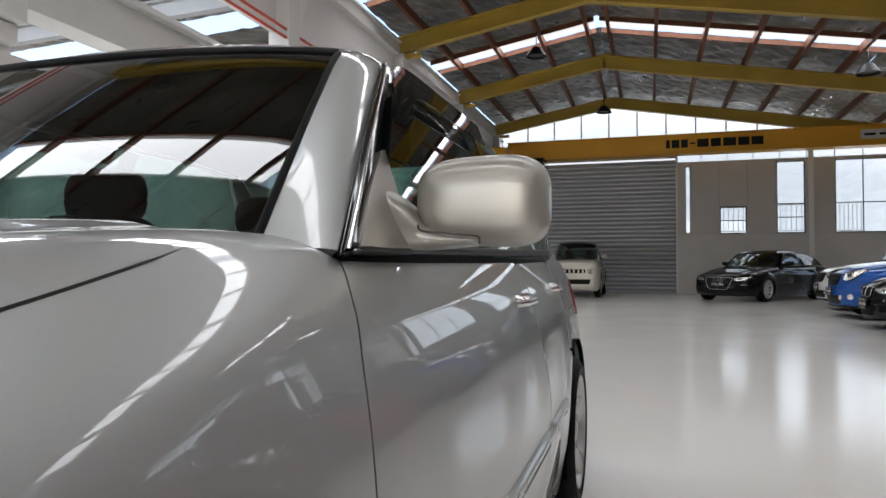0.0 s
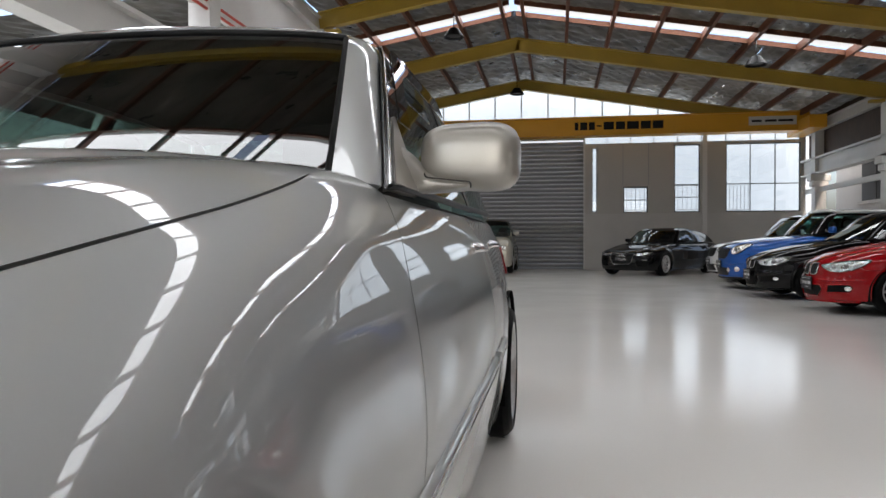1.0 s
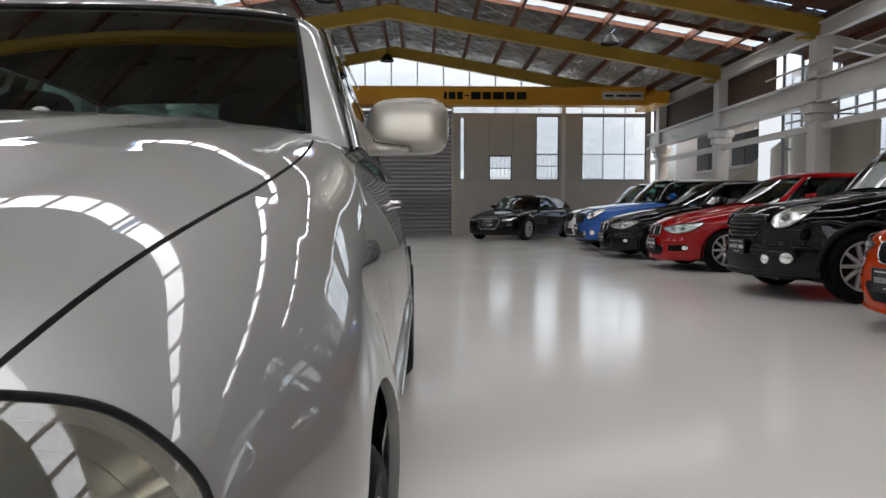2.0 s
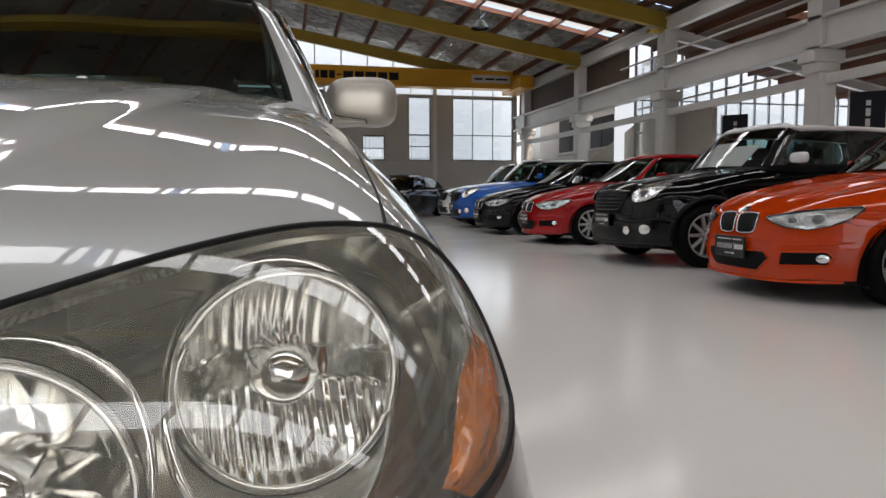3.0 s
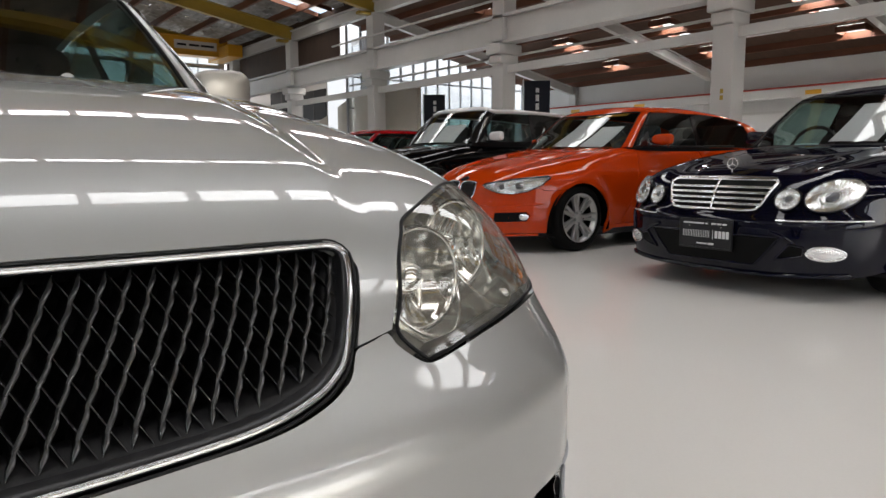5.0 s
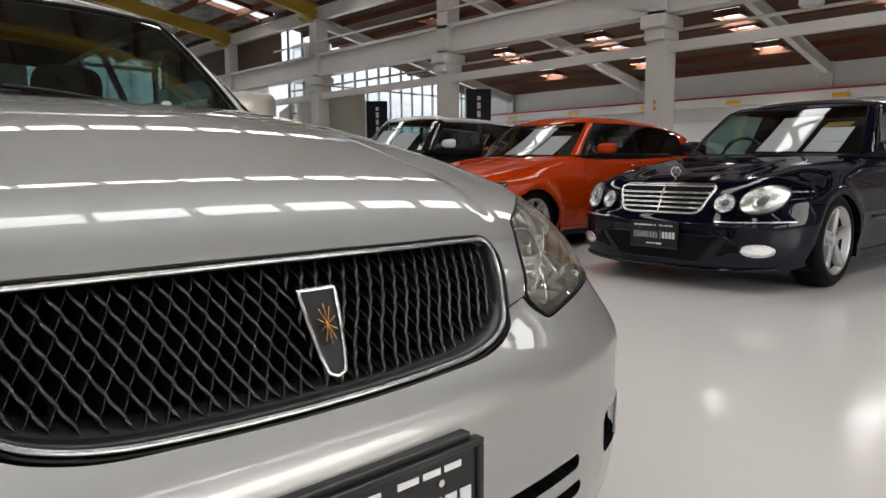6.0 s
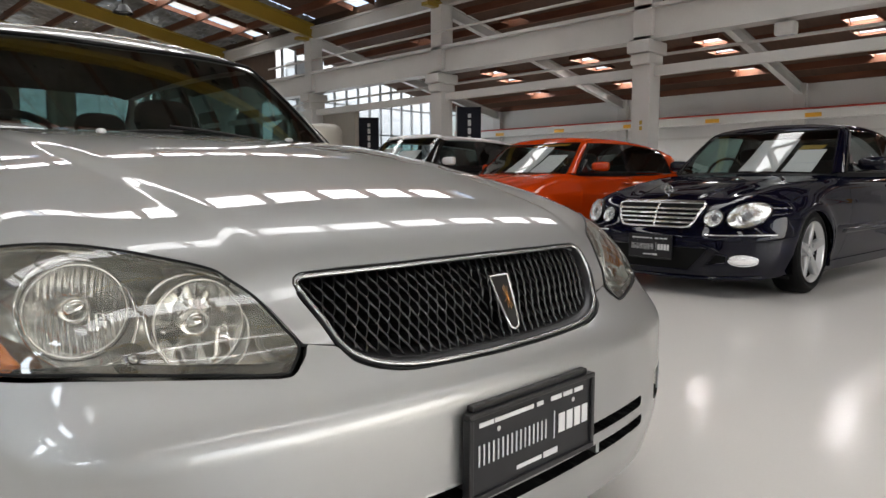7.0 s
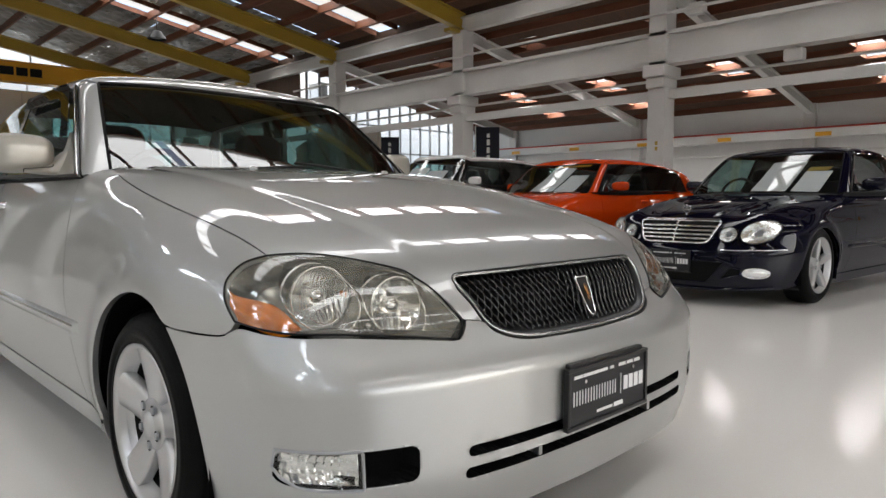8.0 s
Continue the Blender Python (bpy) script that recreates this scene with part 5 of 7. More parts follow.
def mirror_part(parent, side, shape, paint, size=(0.208, 0.135, 0.153), centre=(0.884, 1.95, 1.066), foot=None):
    """Door mirror: foot and housing."""
    m = new("door_mirror")
    under(m, parent)

    def taper(P):
        P = P.copy()
        t = P[..., 0] / size[0] + 0.5
        P[..., 2] *= 0.86 + 0.14 * np.clip(t, 0, 1)
        P[..., 1] = np.where(P[..., 1] > 0, P[..., 1] * 0.5, P[..., 1]) + 0.10 * P[..., 0]
        return P

    g = Geo()
    blob(g, centre, size, 3.4, 40, 22, taper)
    under(g.object("housing", paint, shape, flip_x=side < 0), m)
    P, N = snap(shape.cabin, coons([(0.772, 1.69, 0.984), (0.772, 1.80, 0.984), (0.768, 1.95, 0.986)], [(0.712, 1.893, 1.142), (0.710, 1.905, 1.145), (0.708, 1.915, 1.145)],
                                   [(0.772, 1.69, 0.984), (0.742, 1.79, 1.07), (0.712, 1.893, 1.142)], [(0.768, 1.95, 0.986), (0.742, 1.905, 1.07), (0.708, 1.915, 1.145)], 12, 12), 0.014)
    g = Geo()
    g.grid(P, N, 0.03)
    under(g.object("sail", foot or paint, shape, flip_x=side < 0), m)
    # foot: a tapering arm that runs from the sail to below the housing
    arm = np.array([(0.722, 1.805, 0.990, 1.090), (0.754, 1.828, 0.986, 1.080), (0.776, 1.850, 0.987, 1.060), (0.795, 1.867, 0.988, 1.034), (0.820, 1.874, 0.990, 1.020), (0.850, 1.879, 0.993, 1.014), (0.880, 1.884, 0.996, 1.010), (0.886, 1.895, 1.0, 1.006)])
    s = np.linspace(0, len(arm) - 1, 36)
    arm = np.stack([np.interp(s, np.arange(len(arm)), arm[:, k]) for k in range(4)], 1)
    arm[2:-2] = (arm[:-4] + 2 * arm[1:-3] + 3 * arm[2:-2] + 2 * arm[3:-1] + arm[4:]) / 9
    w = np.linspace(0, 2 * math.pi, 28)
    sq = lambda c: np.sign(c) * np.abs(c) ** 0.62
    deep = 0.05
    y = (arm[:, 1] + deep)[:, None] - deep * sq(np.cos(w))[None]
    z = ((arm[:, 2] + arm[:, 3]) / 2)[:, None] + ((arm[:, 3] - arm[:, 2]) / 2)[:, None] * sq(np.sin(w))[None]
    P = np.stack([np.broadcast_to(arm[:, :1], y.shape), y, z], -1)
    g = Geo()
    c = P.mean(1, keepdims=True)
    g.grid(P, P - c)
    g.grid(np.concatenate([P[-1:], np.broadcast_to(c[-1:], P[-1:].shape)], 0), np.broadcast_to(np.array([1.0, 0, 0]), (2, *P.shape[1:])))
    under(g.object("foot", foot or paint, shape, flip_x=side < 0), m)
    g = Geo()
    line = curve([(0.798, 1.865, 1.026), (0.802, 1.868, 1.018), (0.830, 1.873, 1.0145), (0.862, 1.878, 1.011), (0.888, 1.882, 1.008), (0.890, 1.884, 0.996)], 40)
    tube_path(g, line, 0.0016, 6)
    under(g.object("mirror_joint", GLOSS_BLACK, shape, flip_x=side < 0), m)
    return m


def seats(parent, shape, ys=((1.0, 2.35), (1.0, 3.2))):
    for row, (_, y) in enumerate(ys):
        for x in (-0.37, 0.37):
            s = new("seat")
            under(s, parent)
            for nm, c, sz, pw in (("cushion", (x, y - 0.2, 0.52), (0.5, 0.5, 0.18), 4), ("backrest", (x, y + 0.08, 0.80), (0.48, 0.16, 0.62), 4), ("headrest", (x, y + 0.13, 1.16), (0.26, 0.11, 0.17), 3)):
                g = Geo()
                blob(g, c, sz, pw, 20, 12)
                under(g.object(nm, SEAT, shape), s)


def inner_shell(parent, shape):
    """Dark floor pan, wheel housings, dashboard and steering wheel."""
    bm = bmesh.new()
    add_box(bm, (-0.80, 0.60, 0.17), (0.80, 4.40, 0.24))
    add_box(bm, (-0.50, 0.22, 0.18), (0.50, 0.60, 0.24))
    add_box(bm, (-0.70, 1.28, 0.24), (0.70, 1.36, 0.93))
    add_box(bm, (-0.66, 3.75, 0.24), (0.66, 3.80, 0.98))
    add_box(bm, (-0.56, 0.22, 0.24), (0.56, 1.28, 0.58))
    ob = part("floor_pan", bm, DARK, parent)
    v = np.array([tuple(p.co) for p in ob.data.vertices])
    ob.data.vertices.foreach_set("co", shape.place(v).ravel())
    g = Geo()
    blob(g, (0, 1.64, 0.86), (1.40, 0.56, 0.24), 5, 28, 14)
    under(g.object("dashboard", DARK, shape), parent)
    k, t1 = shape.ws_y - 1.36, shape.rear_y - 0.37 * shape.rear_slope - 0.05
    P, N = snap(shape.cabin, coons([(-0.58, 2.08 + k, 1.36), (0, 1.93 + k, 1.41), (0.58, 2.08 + k, 1.36)], [(-0.58, t1 - 0.05, 1.36), (0, t1, 1.40), (0.58, t1 - 0.05, 1.36)],
                                   [(-0.58, 2.08 + k, 1.36), (-0.6, 2.65, 1.40), (-0.58, t1 - 0.05, 1.36)], [(0.58, 2.08 + k, 1.36), (0.6, 2.65, 1.40), (0.58, t1 - 0.05, 1.36)], 20, 14), -0.022)
    g = Geo()
    g.grid(P, -N)
    under(g.object("headliner", LINER, shape), parent)
    for s in (1, -1):
        P, N = snap(shape.cabin, coons([(0.68, 1.60 + k, 0.98), (0.765, 1.70 + k, 0.985)], [(0.58, 2.07 + k, 1.36), (0.62, 2.14 + k, 1.36)], [(0.68, 1.60 + k, 0.98), (0.58, 2.07 + k, 1.36)], [(0.765, 1.70 + k, 0.985), (0.62, 2.14 + k, 1.36)], 5, 14), -0.020)
        g = Geo()
        g.grid(P, -N)
        under(g.object("pillar_trim", LINER, shape, flip_x=s < 0), parent)
        y = np.linspace(1.62 + k, 3.62, 24)
        P = np.stack([np.stack([np.full(24, x), y, np.full(24, z)], -1) for x, z in ((0.735, 0.985), (0.715, 0.90), (0.72, 0.5), (0.76, 0.24))], 1)
        g = Geo()
        g.grid(P, np.broadcast_to(np.array([-1.0, 0, 0]), P.shape))
        under(g.object("door_card", DARK, shape, flip_x=s < 0), parent)
    for hub in (HUB_F, HUB_R):
        for s in (1, -1):
            g = Geo()
            a = np.linspace(radians(-12), radians(192), 30)
            P = np.stack([np.stack([np.full(30, x), hub + (ARCH + 0.012) * np.cos(a), 0.295 + (ARCH + 0.012) * np.sin(a)], -1) for x in (0.855, 0.55)], 1)
            g.grid(P, -P * (0, 1, 1) + np.array([0, hub, 0.295]))
            P = np.stack([np.stack([np.full(30, 0.55), hub + r * np.cos(a), 0.295 + r * np.sin(a)], -1) for r in (ARCH + 0.012, 0.02)], 1)
            g.grid(P, np.broadcast_to(np.array([1.0, 0, 0]), P.shape))
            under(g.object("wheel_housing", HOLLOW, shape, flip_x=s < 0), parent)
    bm = bmesh.new()
    for i in range(24):
        a, b = 2 * math.pi * i / 24, 2 * math.pi * (i + 1) / 24
        c = Vector((-0.36, 1.92, 0.93))
        put = lambda t: c + Vector((0.18 * math.cos(t), 0.06 * math.sin(t), 0.17 * math.sin(t)))
        add_tube(bm, put(a), put(b), 0.014, 8)
    add_box(bm, (-0.52, 1.90, 0.90), (-0.20, 1.93, 0.95))
    part("steering_wheel", bm, DARK, parent)


GLASS_PANELS = ("windscreen", "front_window", "rear_window", "rear_screen")


def shell(parent, shape, paint, fine=1.0, bumper_holes=(), dark_rear=False, roof_paint=None, skip=()):
    """All sheet panels, glass, wheel housings and seats of a car."""
    for nm, g in panels(shape, fine).items():
        if nm in skip:
            continue
        if nm == "lamp_lens" and "front_body" not in skip:
            for s in (1, -1):
                under(g.object("front_panel", paint, shape, flip_x=s < 0), parent)
            continue
        if nm in GLASS_PANELS:
            m = DARK_GLASS if dark_rear and nm.startswith("rear") else (SCREEN_GLASS if skip else CLEAR_GLASS) if nm == "windscreen" else CAR_GLASS
        elif nm == "door_pillar":
            m = GLOSS_BLACK
        elif nm in ("roof", "window_rail") and roof_paint:
            m = roof_paint
        elif nm in ("pillar", "rear_pillar") and roof_paint:
            m = GLOSS_BLACK
        else:
            m = paint
        if nm in ("hood", "windscreen", "roof", "rear_screen", "boot_lid", "rear_bumper"):
            ob = under(g.mirrored().object(nm, m, shape, weld=nm == "hood"), parent)
            if nm in GLASS_PANELS:
                ob.visible_shadow = False
        else:
            for s in (1, -1):
                ob = under(g.object(nm, m, shape, flip_x=s < 0), parent)
                if nm in GLASS_PANELS:
                    ob.visible_shadow = False
    g = bumper_geo(shape, fine, bumper_holes).mirrored()
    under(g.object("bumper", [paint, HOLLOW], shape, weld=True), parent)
    inner_shell(parent, shape)
    seats(parent, shape)


# ---- fittings on car surfaces ----
LAMP_SILVER = mat("lamp_reflector", (0.72, 0.72, 0.71), 0.09, 1.0)
LAMP_GREY = mat("lamp_housing", (0.38, 0.375, 0.345), 0.17, 0.9, vary=0.10, scale=20, bump=0.12, bump_scale=16)
LAMP_RIB = mat("ribbed_lamp_edge", (0.30, 0.29, 0.25), 0.2, 0.7)
LAMP_PALE = mat("pale_lamp_reflector", (0.62, 0.62, 0.62), 0.2, 0.9, bump=0.25, bump_scale=14)
LAMP_FACET = mat("faceted_lamp", (0.85, 0.85, 0.84), 0.12, 1.0, bump=1.0, bump_scale=70, stretch=(2.2, 1, 0.5))
PLATE_BLACK = mat("plate_black", (0.008, 0.008, 0.010), 0.4, vary=0.1, scale=20)
PLATE_FRAME = mat("plate_frame", (0.01, 0.01, 0.011), 0.35)
PALE = mat("pale_print", (0.7, 0.7, 0.7), 0.6)
SHINY_STRIP = mat("bright_trim", (0.55, 0.55, 0.55), 0.15, 1.0)
SATIN = mat("satin_dark_chrome", (0.05, 0.05, 0.052), 0.3, 0.8)
FIN = mat("satin_dark_fin", (0.020, 0.020, 0.0205), 0.24, 0.0, 0.6, 0.10)
GRILLE_RIM = mat("satin_chrome_rim", (0.42, 0.42, 0.42), 0.16, 1.0)
GOLD = mat("gold_mark", (0.5, 0.25, 0.08), 0.25, 1.0)
SMOKE = glass("smoked_visor", (0.05, 0.045, 0.045), 0.5)


def tube_path(geo, pts, r, seg=8, closed=False):
    """A thin round bar along points."""
    p = np.array(pts, float)
    n = len(p)
    nxt, prv = (np.roll(p, -1, 0), np.roll(p, 1, 0)) if closed else (np.vstack([p[1:], 2 * p[-1:] - p[-2:-1]]), np.vstack([2 * p[:1] - p[1:2], p[:-1]]))
    t = nxt - prv
    t /= np.linalg.norm(t, axis=1)[:, None] + 1e-9
    ref = np.where(np.abs(t[:, 2:3]) > 0.9, np.array([[1.0, 0, 0]]), np.array([[0, 0, 1.0]]))
    a = np.cross(t, ref)
    a /= np.linalg.norm(a, axis=1)[:, None] + 1e-9
    b = np.cross(t, a)
    w = np.linspace(0, 2 * math.pi, seg, endpoint=False)
    v = p[:, None] + r * (np.cos(w)[None, :, None] * a[:, None] + np.sin(w)[None, :, None] * b[:, None])
    m = n if closed else n - 1
    f = [(i * seg + j, i * seg + (j + 1) % seg, ((i + 1) % n) * seg + (j + 1) % seg, ((i + 1) % n) * seg + j) for i in range(m) for j in range(seg)]
    geo.add(v.reshape(-1, 3), f)


def front_y(shape, x, z, offset=0.0):
    """How far back the nose lies at x and z."""
    x, z = np.asarray(x, float), np.asarray(z, float)
    lo, hi = np.full(x.shape, -0.4), np.full(x.shape, 1.2)
    for _ in range(26):
        mid = (lo + hi) / 2
        out = shape.body(np.stack([x, mid, z], -1)) > offset
        lo, hi = np.where(out, mid, lo), np.where(out, hi, mid)
    return hi


def loop2(poly, n, smooth=True):
    p = np.array([(a, b, 0) for a, b in poly], float)
    if smooth:
        k = len(p)
        q = np.vstack([p[-2:], p, p[:3]])
        c = []
        for i in range(1, len(q) - 2):
            t = np.linspace(0, 1, 8, endpoint=False)[:, None]
            a, b, d, e = q[i - 1], q[i], q[i + 1], q[i + 2]
            c.append(0.5 * (2 * b + (d - a) * t + (2 * a - 5 * b + 4 * d - e) * t ** 2 + (3 * b - a - 3 * d + e) * t ** 3))
        p = np.vstack(c[1:1 + k])
    p = np.vstack([p, p[:1]])
    s = np.concatenate([[0], np.cumsum(np.linalg.norm(np.diff(p, axis=0), axis=1))])
    u = np.linspace(0, s[-1], n, endpoint=False)
    return np.stack([np.interp(u, s, p[:, 0]), np.interp(u, s, p[:, 1])], 1)


def ellipse(cx, cz, rx, rz, n=24, tilt=0.0):
    a = np.linspace(0, 2 * math.pi, n, endpoint=False)
    c, s = math.cos(tilt), math.sin(tilt)
    return [(cx + rx * math.cos(t) * c - rz * math.sin(t) * s, cz + rx * math.cos(t) * s + rz * math.sin(t) * c) for t in a]


def front_patch(shape, poly, offset=0.003, bulge=0.0, n=48, rings=6, smooth=True, rim=0.01):
    """A patch that lies on the nose inside an outline in x and z."""
    o = loop2(poly, n, smooth)
    c = o.mean(0)
    t = np.linspace(0.02, 1, rings)
    xz = c + (o[:, None] - c) * t[None, :, None]
    y = front_y(shape, xz[..., 0], xz[..., 1], offset) - bulge * (1 - t ** 2)[None]
    P = np.stack([xz[..., 0], y, xz[..., 1]], -1)
    P = np.concatenate([P, P[:1]], 0)
    g = Geo()
    g.grid(P, np.broadcast_to(np.array([0, -1.0, 0]), P.shape))
    ring = P[:-1, -1]
    k = len(ring)
    g.add(np.vstack([ring, ring + (0, rim + offset, 0)]), [(i, (i + 1) % k, k + (i + 1) % k, k + i) for i in range(k)])
    return g


def outline_bar(shape, poly, r, offset=0.004, n=64, smooth=True):
    o = loop2(poly, n, smooth)
    g = Geo()
    tube_path(g, np.stack([o[:, 0], front_y(shape, o[:, 0], o[:, 1], offset), o[:, 1]], 1), r, 8, True)
    return g


def both(make, name, material, shape, parent, label=""):
    """One fitting each side."""
    made = []
    for s in (1, -1):
        made.append(under(make().object(name, material, shape, flip_x=s < 0), parent, label))
    return made


def trade_plate(parent, shape, z0, z1, half, y):
    """Black dealer plate in its holder; its writing as bars."""
    p = part("trade_plate", add_box(bmesh.new(), (-half, y - 0.008, z0), (half, y, z1), 0.002), PLATE_BLACK, parent, "black dealer plate with white marks")
    bm = bmesh.new()
    t = 0.007
    for lo, hi in (((-half - t, y - 0.013, z0 - t), (half + t, y + 0.004, z0 + 0.004)), ((-half - t, y - 0.013, z1 - 0.002), (half + t, y + 0.004, z1 + t)),
                   ((-half - t, y - 0.013, z0 + 0.004), (-half + 0.004, y + 0.004, z1 - 0.002)), ((half - 0.004, y - 0.013, z0 + 0.004), (half + t, y + 0.004, z1 - 0.002))):
        add_box(bm, lo, hi, 0.002)
    part("holder", bm, PLATE_FRAME, p)
    w, h = 2 * half, z1 - z0
    bm = bmesh.new()
    f = y - 0.0095
    for i in range(8):
        x = -half + w * (0.055 + 0.069 * i)
        for e in (0.0, 0.034):
            add_box(bm, (x + w * e, f, z0 + 0.37 * h), (x + w * (e + 0.008), f + 0.002, z0 + 0.63 * h))
    add_box(bm, (half - w * 0.352, f, z0 + 0.32 * h), (half - w * 0.346, f + 0.002, z0 + 0.70 * h))
    for i in range(4):
        x = half - w * (0.31 - 0.072 * i)
        add_box(bm, (x, f, z0 + 0.37 * h), (x + w * 0.054, f + 0.002, z0 + 0.63 * h))
    for x0, x1, lo, hi in ((-0.44, -0.34, 0.85, 0.905), (-0.33, -0.03, 0.85, 0.905), (0.00, 0.05, 0.85, 0.905), (0.12, 0.21, 0.85, 0.91), (0.23, 0.31, 0.85, 0.91), (0.33, 0.41, 0.85, 0.91), (-0.16, 0.04, 0.125, 0.175), (0.06, 0.18, 0.11, 0.19)):
        add_box(bm, (x0 * w, f, z0 + lo * h), (x1 * w, f + 0.002, z0 + hi * h))
    tagged(part("lettering", bm, PALE, p), kind="stuff")
    for x in (-0.62 * half, 0.62 * half):
        part("screw", add_tube(bmesh.new(), (x, f - 0.002, z0 + 0.77 * h), (x, f + 0.003, z0 + 0.77 * h), 0.005, 8), CHROME, p)
    return p


def lamp_bowl(geo, centre, axis, radius, depth, flutes, rings=40, seg=176):
    """Reflector bowl with upright flutes, open towards axis."""
    r = np.linspace(1, 0.16, rings)
    a = np.linspace(0, 2 * math.pi, seg, endpoint=False)
    R = r[:, None] * radius
    lat, up = R * np.cos(a)[None], R * np.sin(a)[None]
    x = -depth * (1 - r ** 2)[:, None] + 0 * lat
    if flutes:
        x = x + min(0.24 * flutes, 0.0034) * np.abs(np.cos(math.pi * lat / flutes)) * np.clip((1 - r) * 8, 0, 1)[:, None] * np.where(np.abs(up) > 0.012, 1, 0.2)
    m = np.array(Vector((1, 0, 0)).rotation_difference(Vector(axis)).to_matrix())
    v = np.stack([x, lat, up], -1) @ m.T + np.array(centre)
    idx = np.arange(rings * seg).reshape(rings, seg)
    geo.add(v.reshape(-1, 3), [(idx[i, j], idx[i, (j + 1) % seg], idx[i + 1, (j + 1) % seg], idx[i + 1, j]) for i in range(rings - 1) for j in range(seg)])
    return m


# ---- the silver sedan ----
def headlight(car, S, side):
    body = S.body
    seed = coons(LAMP_TOP, LAMP_LOW, LAMP_OUT[::-1], LAMP_IN[::-1], 150, 84)
    BACK = -0.048
    inner, n_in = snap(body, seed + np.array([0, 0.03, 0]), BACK)
    bowls = (((0.664, 0.339, 0.682), (0.17, -1, 0.02), 0.072, 0.058, 0.0095), ((0.526, 0.240, 0.658), (0.10, -1, 0.05), 0.070, 0.056, 0.034))
    keep = np.ones((149, 83), bool)
    mid = (inner[:-1, :-1] + inner[1:, 1:]) / 2
    for centre, axis, r, depth, fl in bowls:
        a = np.array(axis) / np.linalg.norm(axis)
        d = mid - np.array(centre)
        keep &= np.linalg.norm(d - (d @ a)[..., None] * a, axis=-1) > r + 0.001
    g = Geo()
    g.grid(inner, n_in, BACK, keep=keep)
    lamp = under(g.object("headlight", LAMP_GREY, S, flip_x=side < 0), car, "slightly yellowed twin headlight")
    P, N = snap(body, seed[::3, ::3])
    g = Geo()
    g.grid(P, N, 0.006)
    ob = under(g.object("lens", LENS, S, flip_x=side < 0), lamp)
    ob.visible_shadow = False
    ring = np.concatenate([P[:, 0], P[-1, 1:], P[-2::-1, -1], P[0, -2:0:-1]])
    g = Geo()
    tube_path(g, ring, 0.0025, 8, True)
    under(g.object("gasket", BLACK, S, flip_x=side < 0), lamp, "black rubber seal")
    # fine ribs inside the upper edge of the lens
    Q, M = snap(body, seed[:, 2:7], -0.006)
    Q = Q - M * (0.0010 * (np.arange(150) % 2))[:, None, None]
    g = Geo()
    g.grid(Q, M)
    under(g.object("ribbed_edge", LAMP_RIB, S, flip_x=side < 0, smooth=False), lamp)
    # indicator
    tip, low, high = (0.732, 0.295, 0.616), (0.828, 0.412, 0.640), (0.826, 0.470, 0.706)
    Q = coons([low, (0.80, 0.337, 0.619), (0.765, 0.303, 0.610), tip], [high, (0.815, 0.44, 0.692), (0.771, 0.357, 0.671), (0.75, 0.324, 0.647), tip], [low, (0.838, 0.45, 0.68), high], [tip, tip], 60, 16)
    Q, M = snap(body, Q, -0.008)
    Q = Q - M * (0.0014 * (np.arange(60) % 2))[:, None, None] - M * 0.003 * np.sin(np.linspace(0, 3 * np.pi, 16))[None, :, None]
    g = Geo()
    g.grid(Q, M)
    under(g.object("indicator", AMBER, S, flip_x=side < 0), lamp, "amber indicator section")
    for centre, axis, r, depth, fl in bowls:
        g = Geo()
        m = lamp_bowl(g, centre, axis, r, depth, fl)
        under(g.object("reflector", LAMP_SILVER, S, flip_x=side < 0), lamp, "fluted bright reflector bowl")
        a = np.linspace(0, 2 * math.pi, 64, endpoint=False)
        rim = np.stack([0 * a, (r + 0.001) * np.cos(a), (r + 0.001) * np.sin(a)], 1) @ m.T + np.array(centre)
        ax = np.array(axis) / np.linalg.norm(axis)
        lo, hi = np.full(64, -0.12), np.full(64, 0.12)
        for _ in range(24):
            s = (lo + hi) / 2
            out = body(rim + s[:, None] * ax) > BACK
            lo, hi = np.where(out, lo, s), np.where(out, s, hi)
        edge = rim + np.clip(s, -0.05, 0.12)[:, None] * ax
        wall = np.stack([rim, edge], 1)
        wall = np.concatenate([wall, wall[:1]], 0)
        g = Geo()
        g.grid(wall, wall - np.array(centre))
        under(g.object("shroud", LAMP_GREY, S, flip_x=side < 0), lamp)
        g = Geo()
        tube_path(g, edge, 0.0034, 8, True)
        under(g.object("bezel", CHROME, S, flip_x=side < 0), lamp)
        g = Geo()
        tube_path(g, rim * 0.93 + np.array(centre) * 0.07, 0.0022, 8, True)
        under(g.object("inner_bezel", CHROME, S, flip_x=side < 0), lamp)
        g = Geo()
        v, f = lathe([(-depth, 0.024), (-0.022, 0.022), (-0.013, 0.018), (-0.008, 0.011), (-0.006, 0.0005)], 24)
        g.add(v @ m.T + np.array(centre), [q[::-1] for q in f])
        under(g.object("bulb_cap", CHROME, S, flip_x=side < 0), lamp)
    # small parking-lamp cup and bulb below the bowls
    g = Geo()
    lamp_bowl(g, (0.640, 0.207, 0.632), (0.1, -1, 0.25), 0.022, 0.03, 0.0)
    under(g.object("side_cup", LAMP_GREY, S, flip_x=side < 0), lamp)
    g = Geo()
    blob(g, (0.638, 0.205, 0.632), (0.016, 0.03, 0.016), 2.2, 16, 10)
    under(g.object("side_bulb", LAMP_GREY, S, flip_x=side < 0), lamp)
    return lamp


